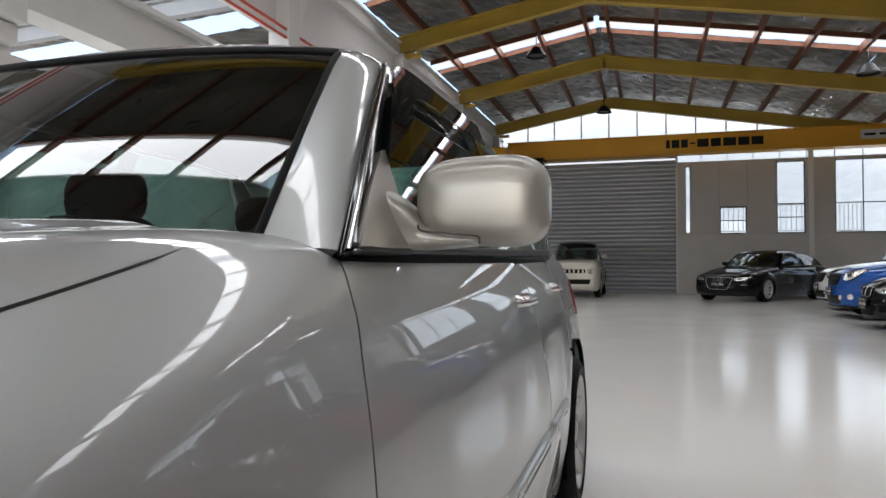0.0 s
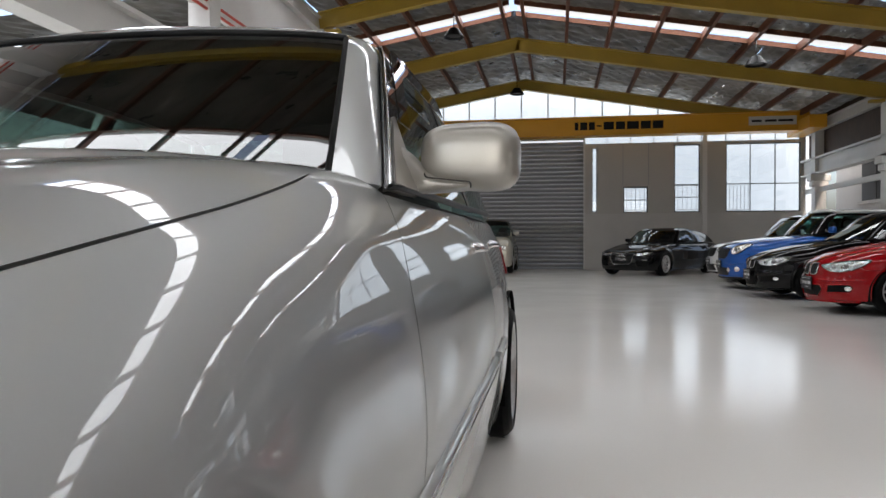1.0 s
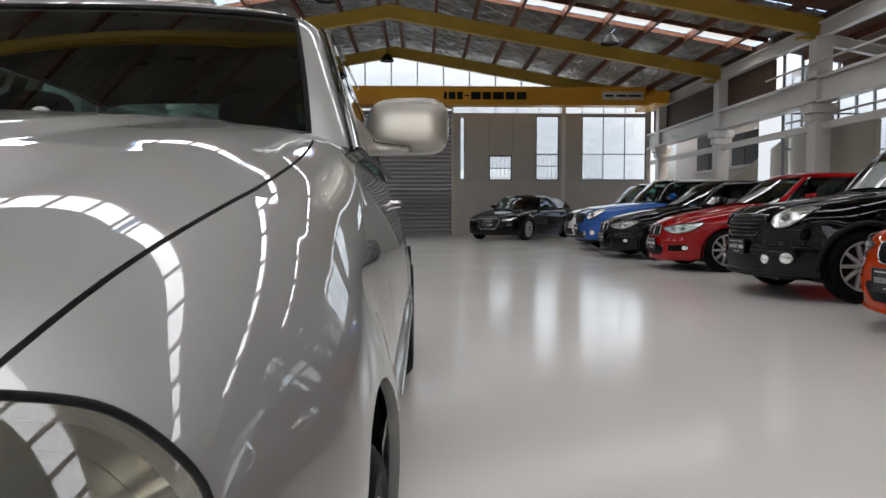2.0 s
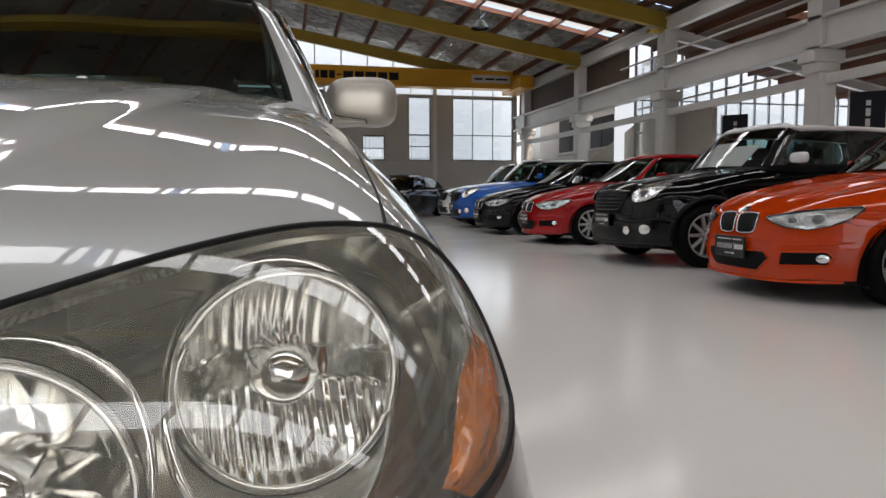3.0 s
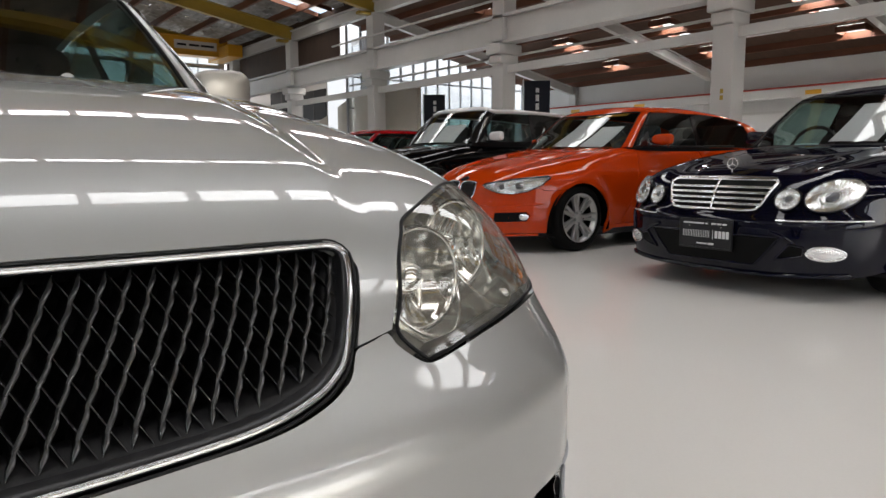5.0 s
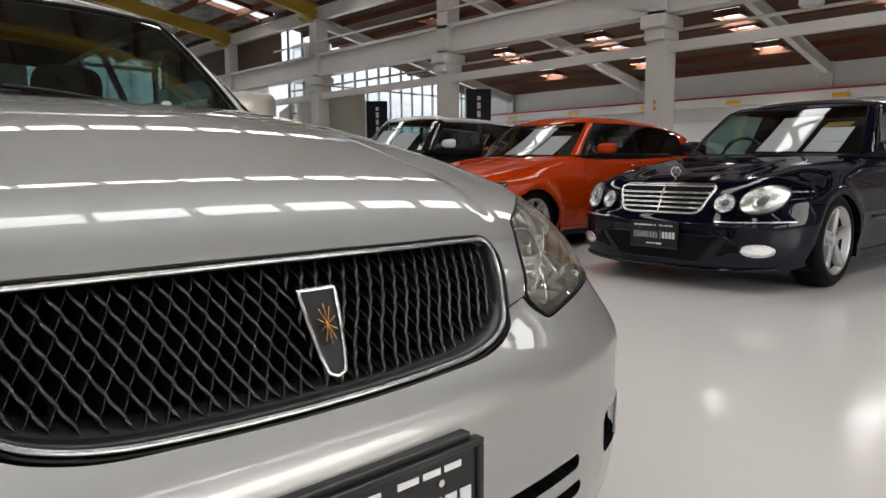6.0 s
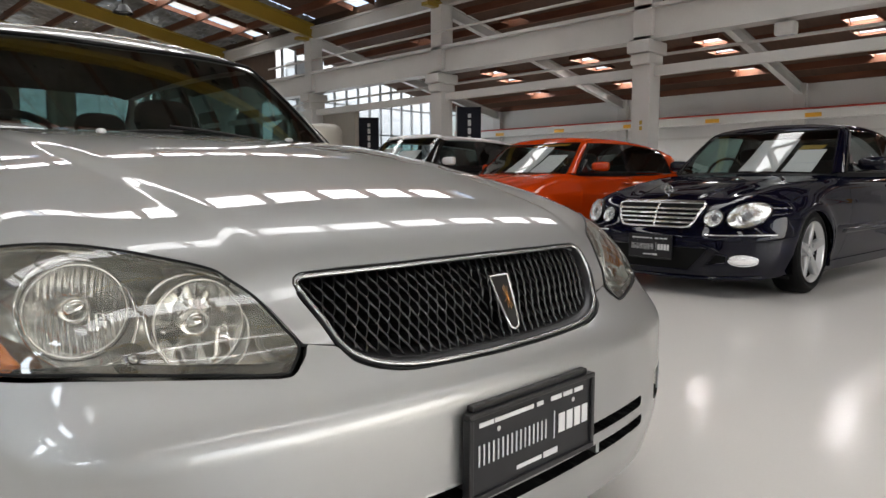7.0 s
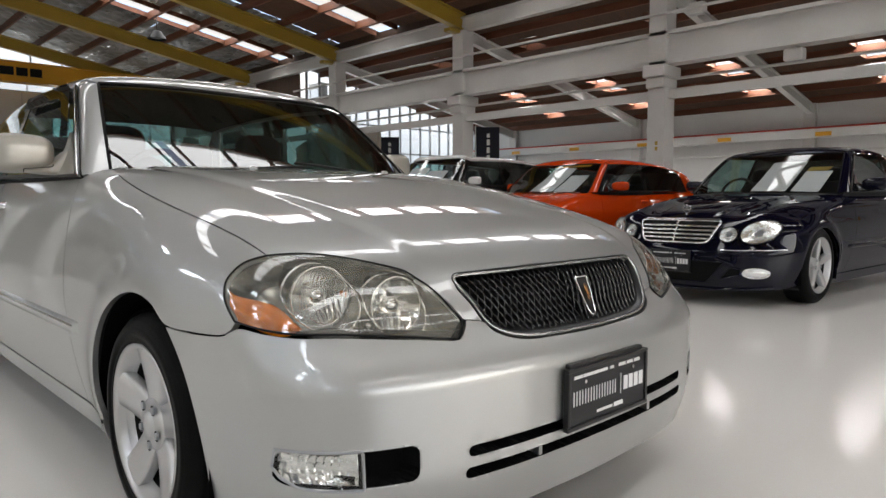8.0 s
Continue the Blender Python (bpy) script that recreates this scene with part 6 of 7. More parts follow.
GRILLE = [(0.0, 0.7235), (0.2, 0.7225), (0.35, 0.7215), (0.376, 0.720), (0.388, 0.7145), (0.3925, 0.706), (0.388, 0.690), (0.380, 0.672), (0.369, 0.647), (0.358, 0.622), (0.346, 0.605), (0.330, 0.594), (0.305, 0.583), (0.26, 0.573), (0.20, 0.5675), (0.08, 0.564), (0.0, 0.5635)]


def grille(car, S):
    o = np.array([*GRILLE, *[(-x, z) for x, z in GRILLE[-2:0:-1]]])

    def outline(inset):
        p = loop2([tuple(k) for k in o], 200)
        t = np.roll(p, -1, 0) - np.roll(p, 1, 0)
        nrm = np.stack([t[:, 1], -t[:, 0]], 1) / (np.linalg.norm(t, axis=1)[:, None] + 1e-9)
        nrm *= np.sign(((np.array([0, 0.645]) - p) * nrm).sum(1).mean())
        return p + inset * nrm

    def ring(scale, offset, r, name, material, parent, label=""):
        p = outline(scale)
        y = front_y(S, p[:, 0], p[:, 1], offset)
        g = Geo()
        tube_path(g, np.stack([p[:, 0], y, p[:, 1]], 1), r, 8, True)
        return under(g.object(name, material), parent, label)

    frame_ = ring(0.0035, -0.002, 0.0041, "grille", GRILLE_RIM, car, "dark mesh grille in a chrome surround")
    ring(-0.0022, -0.001, 0.0020, "seal", BLACK, frame_)
    def band(stops, name, material):
        """A moulded margin running round the opening, from stop to stop (inset, depth)."""
        rows, edge = [], outline(0.0)
        for inset, depth in stops:
            p = outline(inset)
            y = np.maximum(front_y(S, p[:, 0], p[:, 1], depth), front_y(S, edge[:, 0], edge[:, 1], depth))
            rows.append(np.stack([p[:, 0], y, p[:, 1]], 1))
        P = np.stack(rows, 1)
        P = np.concatenate([P, P[:1]])
        g = Geo()
        g.grid(P, np.broadcast_to(np.array([0, -1.0, 0]), P.shape))
        return under(g.object(name, material), frame_)

    band([(0.0045, -0.001), (0.0075, -0.0015), (0.0095, -0.006), (0.0105, -0.014)], "inner_surround", SATIN)
    band([(0.0105, -0.014), (0.0150, -0.021), (0.0215, -0.023), (0.0225, -0.036)], "margin", BLACK)
    # backing and shroud coloured near-black for the shade behind the fins
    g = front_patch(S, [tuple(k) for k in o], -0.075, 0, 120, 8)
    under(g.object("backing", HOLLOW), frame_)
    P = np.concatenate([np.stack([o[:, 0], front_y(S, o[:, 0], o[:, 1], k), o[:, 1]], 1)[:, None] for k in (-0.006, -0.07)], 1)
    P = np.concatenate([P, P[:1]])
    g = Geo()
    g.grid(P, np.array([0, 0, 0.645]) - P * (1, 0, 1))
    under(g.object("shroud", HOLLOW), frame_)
    low = np.array(GRILLE[5:])
    def blade(geo, x, z, half, depth, back):
        """A rounded upright blade along x, z, its walls running back to a depth."""
        ya, yb = front_y(S, x, z, depth), front_y(S, x, z, back)
        v = np.stack([np.stack([x + sx * half, y, z], -1) for sx, y in ((-1, yb), (-1, ya + 0.0022), (-0.55, ya + 0.0005), (0, ya), (0.55, ya + 0.0005), (1, ya + 0.0022), (1, yb))], 1)
        # ridge in the paler material as if lit, side walls black as if shaded
        for m, cols in ((0, (1, 2, 3, 4)), (1, (0, 5))):
            geo.add(v.reshape(-1, 3), [(a * 7 + b, a * 7 + b + 1, (a + 1) * 7 + b + 1, (a + 1) * 7 + b) for a in range(len(z) - 1) for b in cols], m)

    PERIOD = 0.039
    for i in range(70):
        x0 = -0.376 + 0.0109 * i
        hand = 1 if x0 > 0 else -1
        zmin, zmax = np.interp(-abs(x0), -low[:, 0], low[:, 1]) + 0.0125, 0.7125
        if zmax - zmin < 0.03:
            continue
        g = Geo()
        for n in range(-1, 6):
            foot = 0.545 + (n + (i % 2) * 0.5) * PERIOD
            s0, s1 = np.clip((np.array([zmin, zmax]) - foot) / 0.031, 0, 1)
            if s1 - s0 > 0.2:
                s = np.linspace(s0, s1, 13)
                half = (0.0005 + 0.0022 * np.sin(np.pi * s) ** 0.8) * np.clip(np.minimum(s - s0, s1 - s) * 5, 0.15, 1)
                blade(g, x0 + hand * 0.0066 * (2 * s - 1 - 0.22 * np.sin(2 * np.pi * s)), foot + 0.031 * s, half, -0.0185 + 0.003 * np.sin(np.pi * s), -0.046)
            top = foot + 0.030
            if zmin + 0.014 < top < zmax + 0.004:
                s = np.linspace(0, 1, 7)
                blade(g, x0 + hand * (0.0062 + 0.0105 * s), np.minimum(top - 0.018 * s, zmax), np.full(7, 0.0006), -0.0165 + 0.002 * np.sin(np.pi * s), -0.030)
        # FIN for the lit ridges, BLACK for the shade between blades
        under(g.object("fin", [FIN, BLACK]), frame_)
    # emblem
    sh = [(-0.025, 0.693), (0.025, 0.693), (0.022, 0.66), (0.016, 0.62), (0.011, 0.602), (0, 0.598), (-0.011, 0.602), (-0.016, 0.62), (-0.022, 0.66)]
    p = loop2(sh, 90, False)
    y = 0.128 - (0.71 - p[:, 1]) * 0.46 - 0.012
    g = Geo()
    tube_path(g, np.stack([p[:, 0], y, p[:, 1]], 1), 0.0026, 8, True)
    em = under(g.object("emblem", CHROME), frame_, "tall chrome shield emblem")
    c = np.array([0, 0.128 - 0.06 * 0.46 - 0.010, 0.65])
    g = Geo()
    k = len(p)
    g.add(np.vstack([np.stack([p[:, 0], y + 0.002, p[:, 1]], 1), c]), [(i, (i + 1) % k, k) for i in range(k)])
    under(g.object("emblem_face", PLATE_FRAME), frame_)
    g = Geo()
    for a in (0, 36, 72, 108, 144):
        d = np.array([math.sin(radians(a)) * 0.55, 0, math.cos(radians(a))]) * 0.022
        q = np.array([0, 0.085, 0.655])
        tube_path(g, np.array([q - d + (0, d[2] * -0.46, 0), q + d + (0, d[2] * 0.46, 0)]), 0.0008, 6)
    under(g.object("emblem_mark", GOLD), frame_)
    return frame_


def side_strip(S, fn, y0, y1, z0, z1, offset, n=60, zf=None):
    """A moulding along the flank."""
    y = np.linspace(y0, y1, n)
    rows = []
    end = np.clip(np.minimum(y - y0, y1 - y) / 0.03, 0, 1) ** 0.5
    for k, off in ((0, 0.0), (0.12, offset), (0.5, offset * 1.15), (0.88, offset), (1, 0.0)):
        z = z0 + (z1 - z0) * k + (0 * y if zf is None else zf(y))
        lo, hi = np.full(n, 0.3), np.full(n, 1.1)
        for _ in range(26):
            mid = (lo + hi) / 2
            out = fn(np.stack([mid, y, z], -1)) > off * end - 0.001
            lo, hi = np.where(out, lo, mid), np.where(out, mid, hi)
        rows.append(np.stack([hi, y, z], -1))
    P = np.stack(rows, 1)
    g = Geo()
    g.grid(P, np.broadcast_to(np.array([1.0, 0, 0]), P.shape))
    return g


def surface_line(fn, pts, r, offset=0.0, n=40):
    P, _ = snap(fn, curve(pts, n), offset)
    g = Geo()
    tube_path(g, P, r, 8)
    return g


def trims(car, S, chrome=True, handles=True, strip=None, paint=None, roof_paint=None):
    """Rubber and bright lines round the glass, handles, flank mouldings."""
    k = S.ws_y - 1.36
    ws_side = [(0.685, 1.59 + k, 0.975), (0.635, 1.81 + k, 1.17), (0.575, 2.05 + k, 1.365)]
    win_a = [(0.767, 1.665 + k, 0.978), (0.70, 1.885 + k, 1.17), (0.628, 2.13 + k, 1.36)]
    both(lambda: surface_line(S.cabin, ws_side, 0.006, 0.0), "windscreen_seal", RUBBER, S, car)
    both(lambda: patch_on(S.cabin, [(x + 0.004, y - 0.012, z) for x, y, z in win_a], [(x, y + 0.032, z) for x, y, z in win_a], 24, 5, 0.010), "door_frame", GLOSS_BLACK, S, car)
    if chrome:
        both(lambda: surface_line(S.cabin, [(x, y + 0.004, z) for x, y, z in win_a], 0.0034, 0.012), "bright_trim", SHINY_STRIP, S, car)
    top = surface_line(S.cabin, [(-0.575, 2.05 + k, 1.37), (-0.3, 1.95 + k, 1.402), (0, 1.90 + k, 1.408), (0.3, 1.95 + k, 1.402), (0.575, 2.05 + k, 1.37)], 0.02 if roof_paint else 0.008, 0.001, 60)
    under(top.object("windscreen_header", roof_paint or BLACK, S), car)
    if roof_paint:
        edge = surface_line(S.cabin, [(0.0, 1.925 + k, 1.418), (0.3, 1.97 + k, 1.414), (0.56, 2.075 + k, 1.385), (0.612, 2.2 + k, 1.39), (0.618, 2.65, 1.40), (0.612, 3.1, 1.392), (0.59, 3.5, 1.36)], 0.026, 0.006, 80)
        under(edge.mirrored().object("roof_edge", roof_paint, S), car)
    both(lambda: surface_line(S.cabin, [(0.768, 1.68 + k, 0.986), (0.77, 2.2, 0.992), (0.765, 2.82, 0.998), (0.73, 3.55, 1.004)], 0.009, 0.004), "window_ledge", BLACK, S, car)
    if handles:
        for y, z in ((2.70, 0.872), (3.44, 0.885)):
            def make(y=y, z=z):
                g = side_strip(S, S.body, y - 0.095, y + 0.095, z - 0.016, z + 0.016, 0.028, 24)
                return g
            both(make, "door_handle", CHROME if chrome else paint, S, car, "chrome door handle" if chrome else "")
    if strip:
        both(lambda: side_strip(S, S.body, 1.40, 2.80, strip - 0.022, strip + 0.022, 0.013, 60), "moulding", SILVER if chrome else paint, S, car)
        both(lambda: side_strip(S, S.body, 2.86, 3.26, strip - 0.022, strip + 0.022, 0.013, 30), "moulding", SILVER if chrome else paint, S, car)
        if chrome:
            both(lambda: side_strip(S, S.body, 1.41, 2.79, strip + 0.002, strip + 0.012, 0.016, 60), "moulding_line", SHINY_STRIP, S, car)


def fog_reflector(S, poly):
    """A hollow reflector of small upright and level facets."""
    o = loop2(poly, 120, False)
    c = o.mean(0)
    t = np.linspace(0.02, 1, 22)
    xz = c + (o[:, None] - c) * t[None, :, None]
    y = front_y(S, xz[..., 0], xz[..., 1], -0.008) + 0.022 * (1 - t[None] ** 2)
    y = y + 0.004 * np.abs(np.sin(math.pi * xz[..., 0] / 0.011)) + 0.003 * np.abs(np.sin(math.pi * xz[..., 1] / 0.026))
    P = np.stack([xz[..., 0], y, xz[..., 1]], -1)
    P = np.concatenate([P, P[:1]], 0)
    g = Geo()
    g.grid(P, np.broadcast_to(np.array([0, -1.0, 0]), P.shape))
    return g


def silver_sedan():
    car = thing("silver_sedan", "champagne silver sedan with dark mesh grille and dealer plate", "car")
    S = Shape()
    slots = [rounded(0.588, 0.818, 0.316, 0.392, 0.02), rounded(-0.472, 0.472, 0.341, 0.366, 0.012), rounded(-0.48, 0.48, 0.293, 0.318, 0.012)]
    shell(car, S, SILVER, 1.0, slots, skip=("lamp_lens", "front_body"))
    for s in (1, -1):
        wheel(car, s * 0.765, HUB_F, 0.302, 0.302, 0.216, 0.21, "five", s, seg=64)
        wheel(car, s * 0.765, HUB_R, 0.302, 0.302, 0.216, 0.21, "five", s, seg=64)
        mirror_part(car, s, S, SILVER_TRIM)
        headlight(car, S, s)
    grille(car, S)
    trade_plate(car, S, 0.342, 0.482, 0.178, 0.021)
    bm = bmesh.new()
    add_box(bm, (-0.17, 0.021, 0.35), (0.17, 0.05, 0.47))
    add_box(bm, (-0.168, 0.016, 0.487), (0.168, 0.034, 0.499), 0.003)
    part("plate_bracket", bm, PLATE_FRAME, car)
    # fog lamps
    for s in (1, -1):
        g = fog_reflector(S, [(0.817, 0.389), (0.702, 0.391), (0.699, 0.313), (0.762, 0.312), (0.790, 0.317), (0.808, 0.332), (0.817, 0.352)])
        fog = under(g.object("fog_lamp", LAMP_SILVER, S, flip_x=s < 0, smooth=False), car, "clear faceted fog lamp")
        g = front_patch(S, [(0.817, 0.389), (0.702, 0.391), (0.699, 0.313), (0.762, 0.312), (0.790, 0.317), (0.808, 0.332), (0.817, 0.352)], -0.001, 0.0, 48, 6, smooth=False)
        o = under(g.object("lens", LENS_CLEAR, S, flip_x=s < 0), fog)
        o.visible_shadow = False
        g = outline_bar(S, [(0.818, 0.391), (0.700, 0.393), (0.697, 0.311), (0.764, 0.310), (0.792, 0.315), (0.810, 0.331), (0.819, 0.352)], 0.0032, 0.0, 96, False)
        under(g.object("fog_rim", GREY_STEEL, S, flip_x=s < 0), fog)
    for x in (-0.25, 0.25):
        part("slat_post", add_box(bmesh.new(), (x - 0.006, 0.04, 0.290), (x + 0.006, 0.075, 0.321)), SILVER, car)
    trims(car, S, True, True, 0.49)
    # rain visor on the front side windows
    both(lambda: patch_on(S.cabin, [(0.716, 1.885, 1.125), (0.676, 2.01, 1.235), (0.632, 2.165, 1.352), (0.628, 2.5, 1.362), (0.628, 2.82, 1.362)],
                          [(0.705, 1.985, 1.12), (0.672, 2.095, 1.225), (0.645, 2.225, 1.300), (0.645, 2.5, 1.305), (0.645, 2.82, 1.305)], 40, 7, 0.026), "rain_visor", SMOKE, S, car, "smoked rain visor")
    # cowl, wipers, washer jets
    g = patch_on(S.body, [(-0.72, 1.60, 0.99), (-0.35, 1.46, 0.99), (0, 1.40, 0.99), (0.35, 1.46, 0.99), (0.72, 1.60, 0.99)],
                 [(-0.74, 1.75, 0.99), (-0.35, 1.62, 0.99), (0, 1.56, 0.99), (0.35, 1.62, 0.99), (0.74, 1.75, 0.99)], 30, 5, -0.012)
    under(g.object("cowl", BLACK), car)
    for x0, x1 in ((-0.62, -0.02), (-0.05, 0.52)):
        P, _ = snap(S.cabin, curve([(x0, 1.47 + 0.25 * x0 * x0, 0.982), ((x0 + x1) / 2, 1.44 + 0.2 * x0 * x1, 0.99), (x1, 1.43 + 0.25 * x1 * x1, 0.992)], 24), 0.010)
        g = Geo()
        tube_path(g, P, 0.006, 8)
        under(g.object("wiper", BLACK), car)
    for x in (-0.30, 0.30):
        g = Geo()
        z = float(S.hood_z(np.array(abs(x)), np.array(1.30)))
        blob(g, (x, 1.30, z - 0.005), (0.03, 0.035, 0.028), 2.2, 16, 8)
        under(g.object("washer_jet", SILVER), car)
    # window sticker, roof aerial base kept plain; rear lamps
    both(lambda: rear_lamp(S), "rear_lamp", RED_LENS, S, car)
    return car


def patch_on(fn, c0, c1, nu, nv, offset):
    P, N = snap(fn, coons(c0, c1, [c0[0], c1[0]], [c0[-1], c1[-1]], nu, nv), offset)
    g = Geo()
    g.grid(P, N, 0.004)
    return g


RED_LENS = mat("red_lens", (0.35, 0.01, 0.01), 0.12, 0, 0.6)


def rear_lamp(S):
    return patch_on(S.body, [(0.50, 4.6, 0.88), (0.66, 4.52, 0.88), (0.77, 4.38, 0.87)], [(0.52, 4.62, 0.72), (0.68, 4.55, 0.72), (0.79, 4.40, 0.72)], 14, 8, 0.006)


silver_sedan()


# ---- the parked cars ----
LAMP_BRIGHT = mat("bright_lamp_reflector", (0.80, 0.80, 0.80), 0.16, 0.95, bump=0.15, bump_scale=30)


def lamp_unit(car, C, poly, rings=(), smooth=True, deep=0.018, flute=0.02, material=None):
    """A headlight each side: fluted hollow reflector, projector rings, dark edge and clear lens."""
    o = loop2(poly, 72, smooth)
    c = o.mean(0)
    t = np.linspace(0.02, 1, 14)
    xz = c + (o[:, None] - c) * t[None, :, None]
    skin = front_y(C, xz[..., 0], xz[..., 1])
    for s in (1, -1):
        ripple = 0.0022 * np.cos(2 * math.pi * xz[..., 0] / flute) * np.clip((0.95 - t) * 10, 0, 1)[None]
        P = np.stack([xz[..., 0], skin - 0.005 - deep * (t ** 3)[None] + ripple, xz[..., 1]], -1)
        P = np.concatenate([P, P[:1]], 0)
        g = Geo()
        g.grid(P, np.broadcast_to(np.array([0, -1.0, 0]), P.shape))
        lamp = under(g.object("headlight", material or LAMP_BRIGHT, C, flip_x=s < 0), car, "clear headlight with a fluted reflector")
        ring = P[:-1, -1]
        g = Geo()
        n = len(ring)
        g.add(np.vstack([ring + (0, -0.004, 0), ring + (0, deep + 0.02, 0)]), [(i, (i + 1) % n, n + (i + 1) % n, n + i) for i in range(n)])
        tube_path(g, ring, 0.0045, 8, True)
        under(g.object("lamp_edge", GLOSS_BLACK, C, flip_x=s < 0), lamp)
        for cx, cz, r in rings:
            g = outline_bar(C, ellipse(cx, cz, r, r * 0.94), r * 0.12, deep * 0.8, 40)
            under(g.object("bezel", CHROME, C, flip_x=s < 0), lamp)
            g = front_patch(C, ellipse(cx, cz, r * 0.66, r * 0.62), deep * 0.6, 0.008, 24, 5)
            under(g.object("projector", PROJECTOR, C, flip_x=s < 0), lamp)
        g = front_patch(C, poly, deep + 0.006, 0.012, 60, 8, smooth, rim=0.004)
        under(g.object("lens", LENS_CLEAR, C, flip_x=s < 0), lamp).visible_shadow = False


PROJECTOR = mat("dark_projector_glass", (0.12, 0.12, 0.13), 0.06, 0.3, 1.0, 0.0)
# matt black that stands for the shade inside grilles and intakes
OPENING_SHADE = mat("matt_black_opening_shade", (0.003, 0.003, 0.003), 0.6, spec=0.15)


# flat sheet on the nose; its black replaces the shade of an opening
def shade_patch(car, S, poly, name="intake", smooth=True, material=None, both_sides=False):
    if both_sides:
        return both(lambda: front_patch(S, poly, 0.003, 0, 40, 5, smooth), name, material or OPENING_SHADE, S, car)
    return under(front_patch(S, poly, 0.003, 0, 60, 6, smooth).object(name, material or OPENING_SHADE, S), car)


def paper(car, S, x0, x1, z0, z1, material=None, name="price_sheet"):
    """A sheet of paper behind the windscreen."""
    def at(x, z):
        return (x, S.ws_y + 0.4 * x * x + (z - 0.95) / S.ws_slope, z)
    g = patch_on(S.cabin, [at(x0, z0), at((x0 + x1) / 2, z0), at(x1, z0)], [at(x0 + 0.02, z1), at((x0 + x1) / 2 + 0.02, z1), at(x1 + 0.02, z1)], 8, 6, -0.012)
    return under(g.object(name, material or WHITE_PAPER, S), car, "white price sheet")


def bar_on(C, pts, r, offset=0.004, n=40, flat=1.0):
    """A bar laid on the nose through a few points in x and z."""
    p = curve([(x, 0, z) for x, z in pts], n)
    g = Geo()
    tube_path(g, np.stack([p[:, 0], front_y(C, p[:, 0], p[:, 2], offset), p[:, 2]], 1), r, 8)
    return g


def lipped_patch(car, C, poly, name, material=None, both_sides=False, smooth=False, lip=None, label=""):
    """A flat dark patch for the shade of an opening, with a raised painted edge round it."""
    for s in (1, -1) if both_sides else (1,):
        hole = under(front_patch(C, poly, 0.003, 0, 60, 6, smooth).object(name, material or OPENING_SHADE, C, flip_x=s < 0), car, label)
        if lip:
            under(outline_bar(C, poly, 0.007, 0.004, 80, smooth).object("edge", lip, C, flip_x=s < 0), hole)
    return hole


def bmw_front(car, C, paint):
    for s in (1, -1):
        k = [(0.022, 0.515), (0.018, 0.60), (0.030, 0.635), (0.10, 0.645), (0.195, 0.640), (0.222, 0.620), (0.220, 0.55), (0.195, 0.502), (0.11, 0.490), (0.040, 0.495)]
        kid = under(front_patch(C, k, 0.004, 0, 40, 5).object("kidney_grille", OPENING_SHADE, C, flip_x=s < 0), car, "black kidney grille in a chrome ring")
        under(outline_bar(C, k, 0.006, 0.007, 60).object("ring", CHROME, C, flip_x=s < 0), kid)
        for i in range(7):
            x = 0.042 + 0.026 * i
            under(bar_on(C, [(x, 0.508), (x, 0.57), (x, 0.63)], 0.003, 0.006, 8).object("bar", GLOSS_BLACK, C, flip_x=s < 0), kid)
        g = front_patch(C, [(0.05, 0.672), (0.0, 0.688), (-0.05, 0.672), (-0.05, 0.655), (0.0, 0.645), (0.05, 0.655)], 0.004, 0, 24, 4) if s > 0 else None
        if g:
            under(g.object("badge", GLOSS_BLACK, C), car)
    lamp_unit(car, C, [(0.310, 0.612), (0.40, 0.632), (0.56, 0.660), (0.70, 0.682), (0.775, 0.694), (0.785, 0.670), (0.765, 0.615), (0.70, 0.562), (0.60, 0.535), (0.48, 0.545), (0.37, 0.580)],
              ((0.500, 0.595, 0.034), (0.635, 0.604, 0.042)), False, 0.014, 0.03, LAMP_PALE)
    both(lambda: bar_on(C, [(0.33, 0.620), (0.56, 0.664), (0.775, 0.697)], 0.007, 0.022), "brow", GLOSS_BLACK, C, car)
    lipped_patch(car, C, [(-0.33, 0.365), (0.33, 0.365), (0.37, 0.315), (0.26, 0.215), (-0.26, 0.215), (-0.37, 0.315)], "intake", None, False, False, paint)
    lipped_patch(car, C, [(0.46, 0.372), (0.70, 0.384), (0.725, 0.345), (0.70, 0.288), (0.44, 0.272)], "side_intake", None, True, False, paint)
    for s in (1, -1):
        under(front_patch(C, ellipse(0.685, 0.335, 0.028, 0.028), 0.010, 0.008, 24, 5).object("fog_lamp", LAMP_BRIGHT, C, flip_x=s < 0), car, "small round fog lamp")
        under(bar_on(C, [(0.24, 0.44), (0.42, 0.425), (0.60, 0.43), (0.78, 0.45)], 0.006, 0.001).object("bumper_crease", paint, C, flip_x=s < 0), car)
    under(bar_on(C, [(-0.74, 0.175), (-0.40, 0.158), (0, 0.155), (0.40, 0.158), (0.74, 0.175)], 0.012, 0.006, 60).object("bumper_lip", paint, C), car)


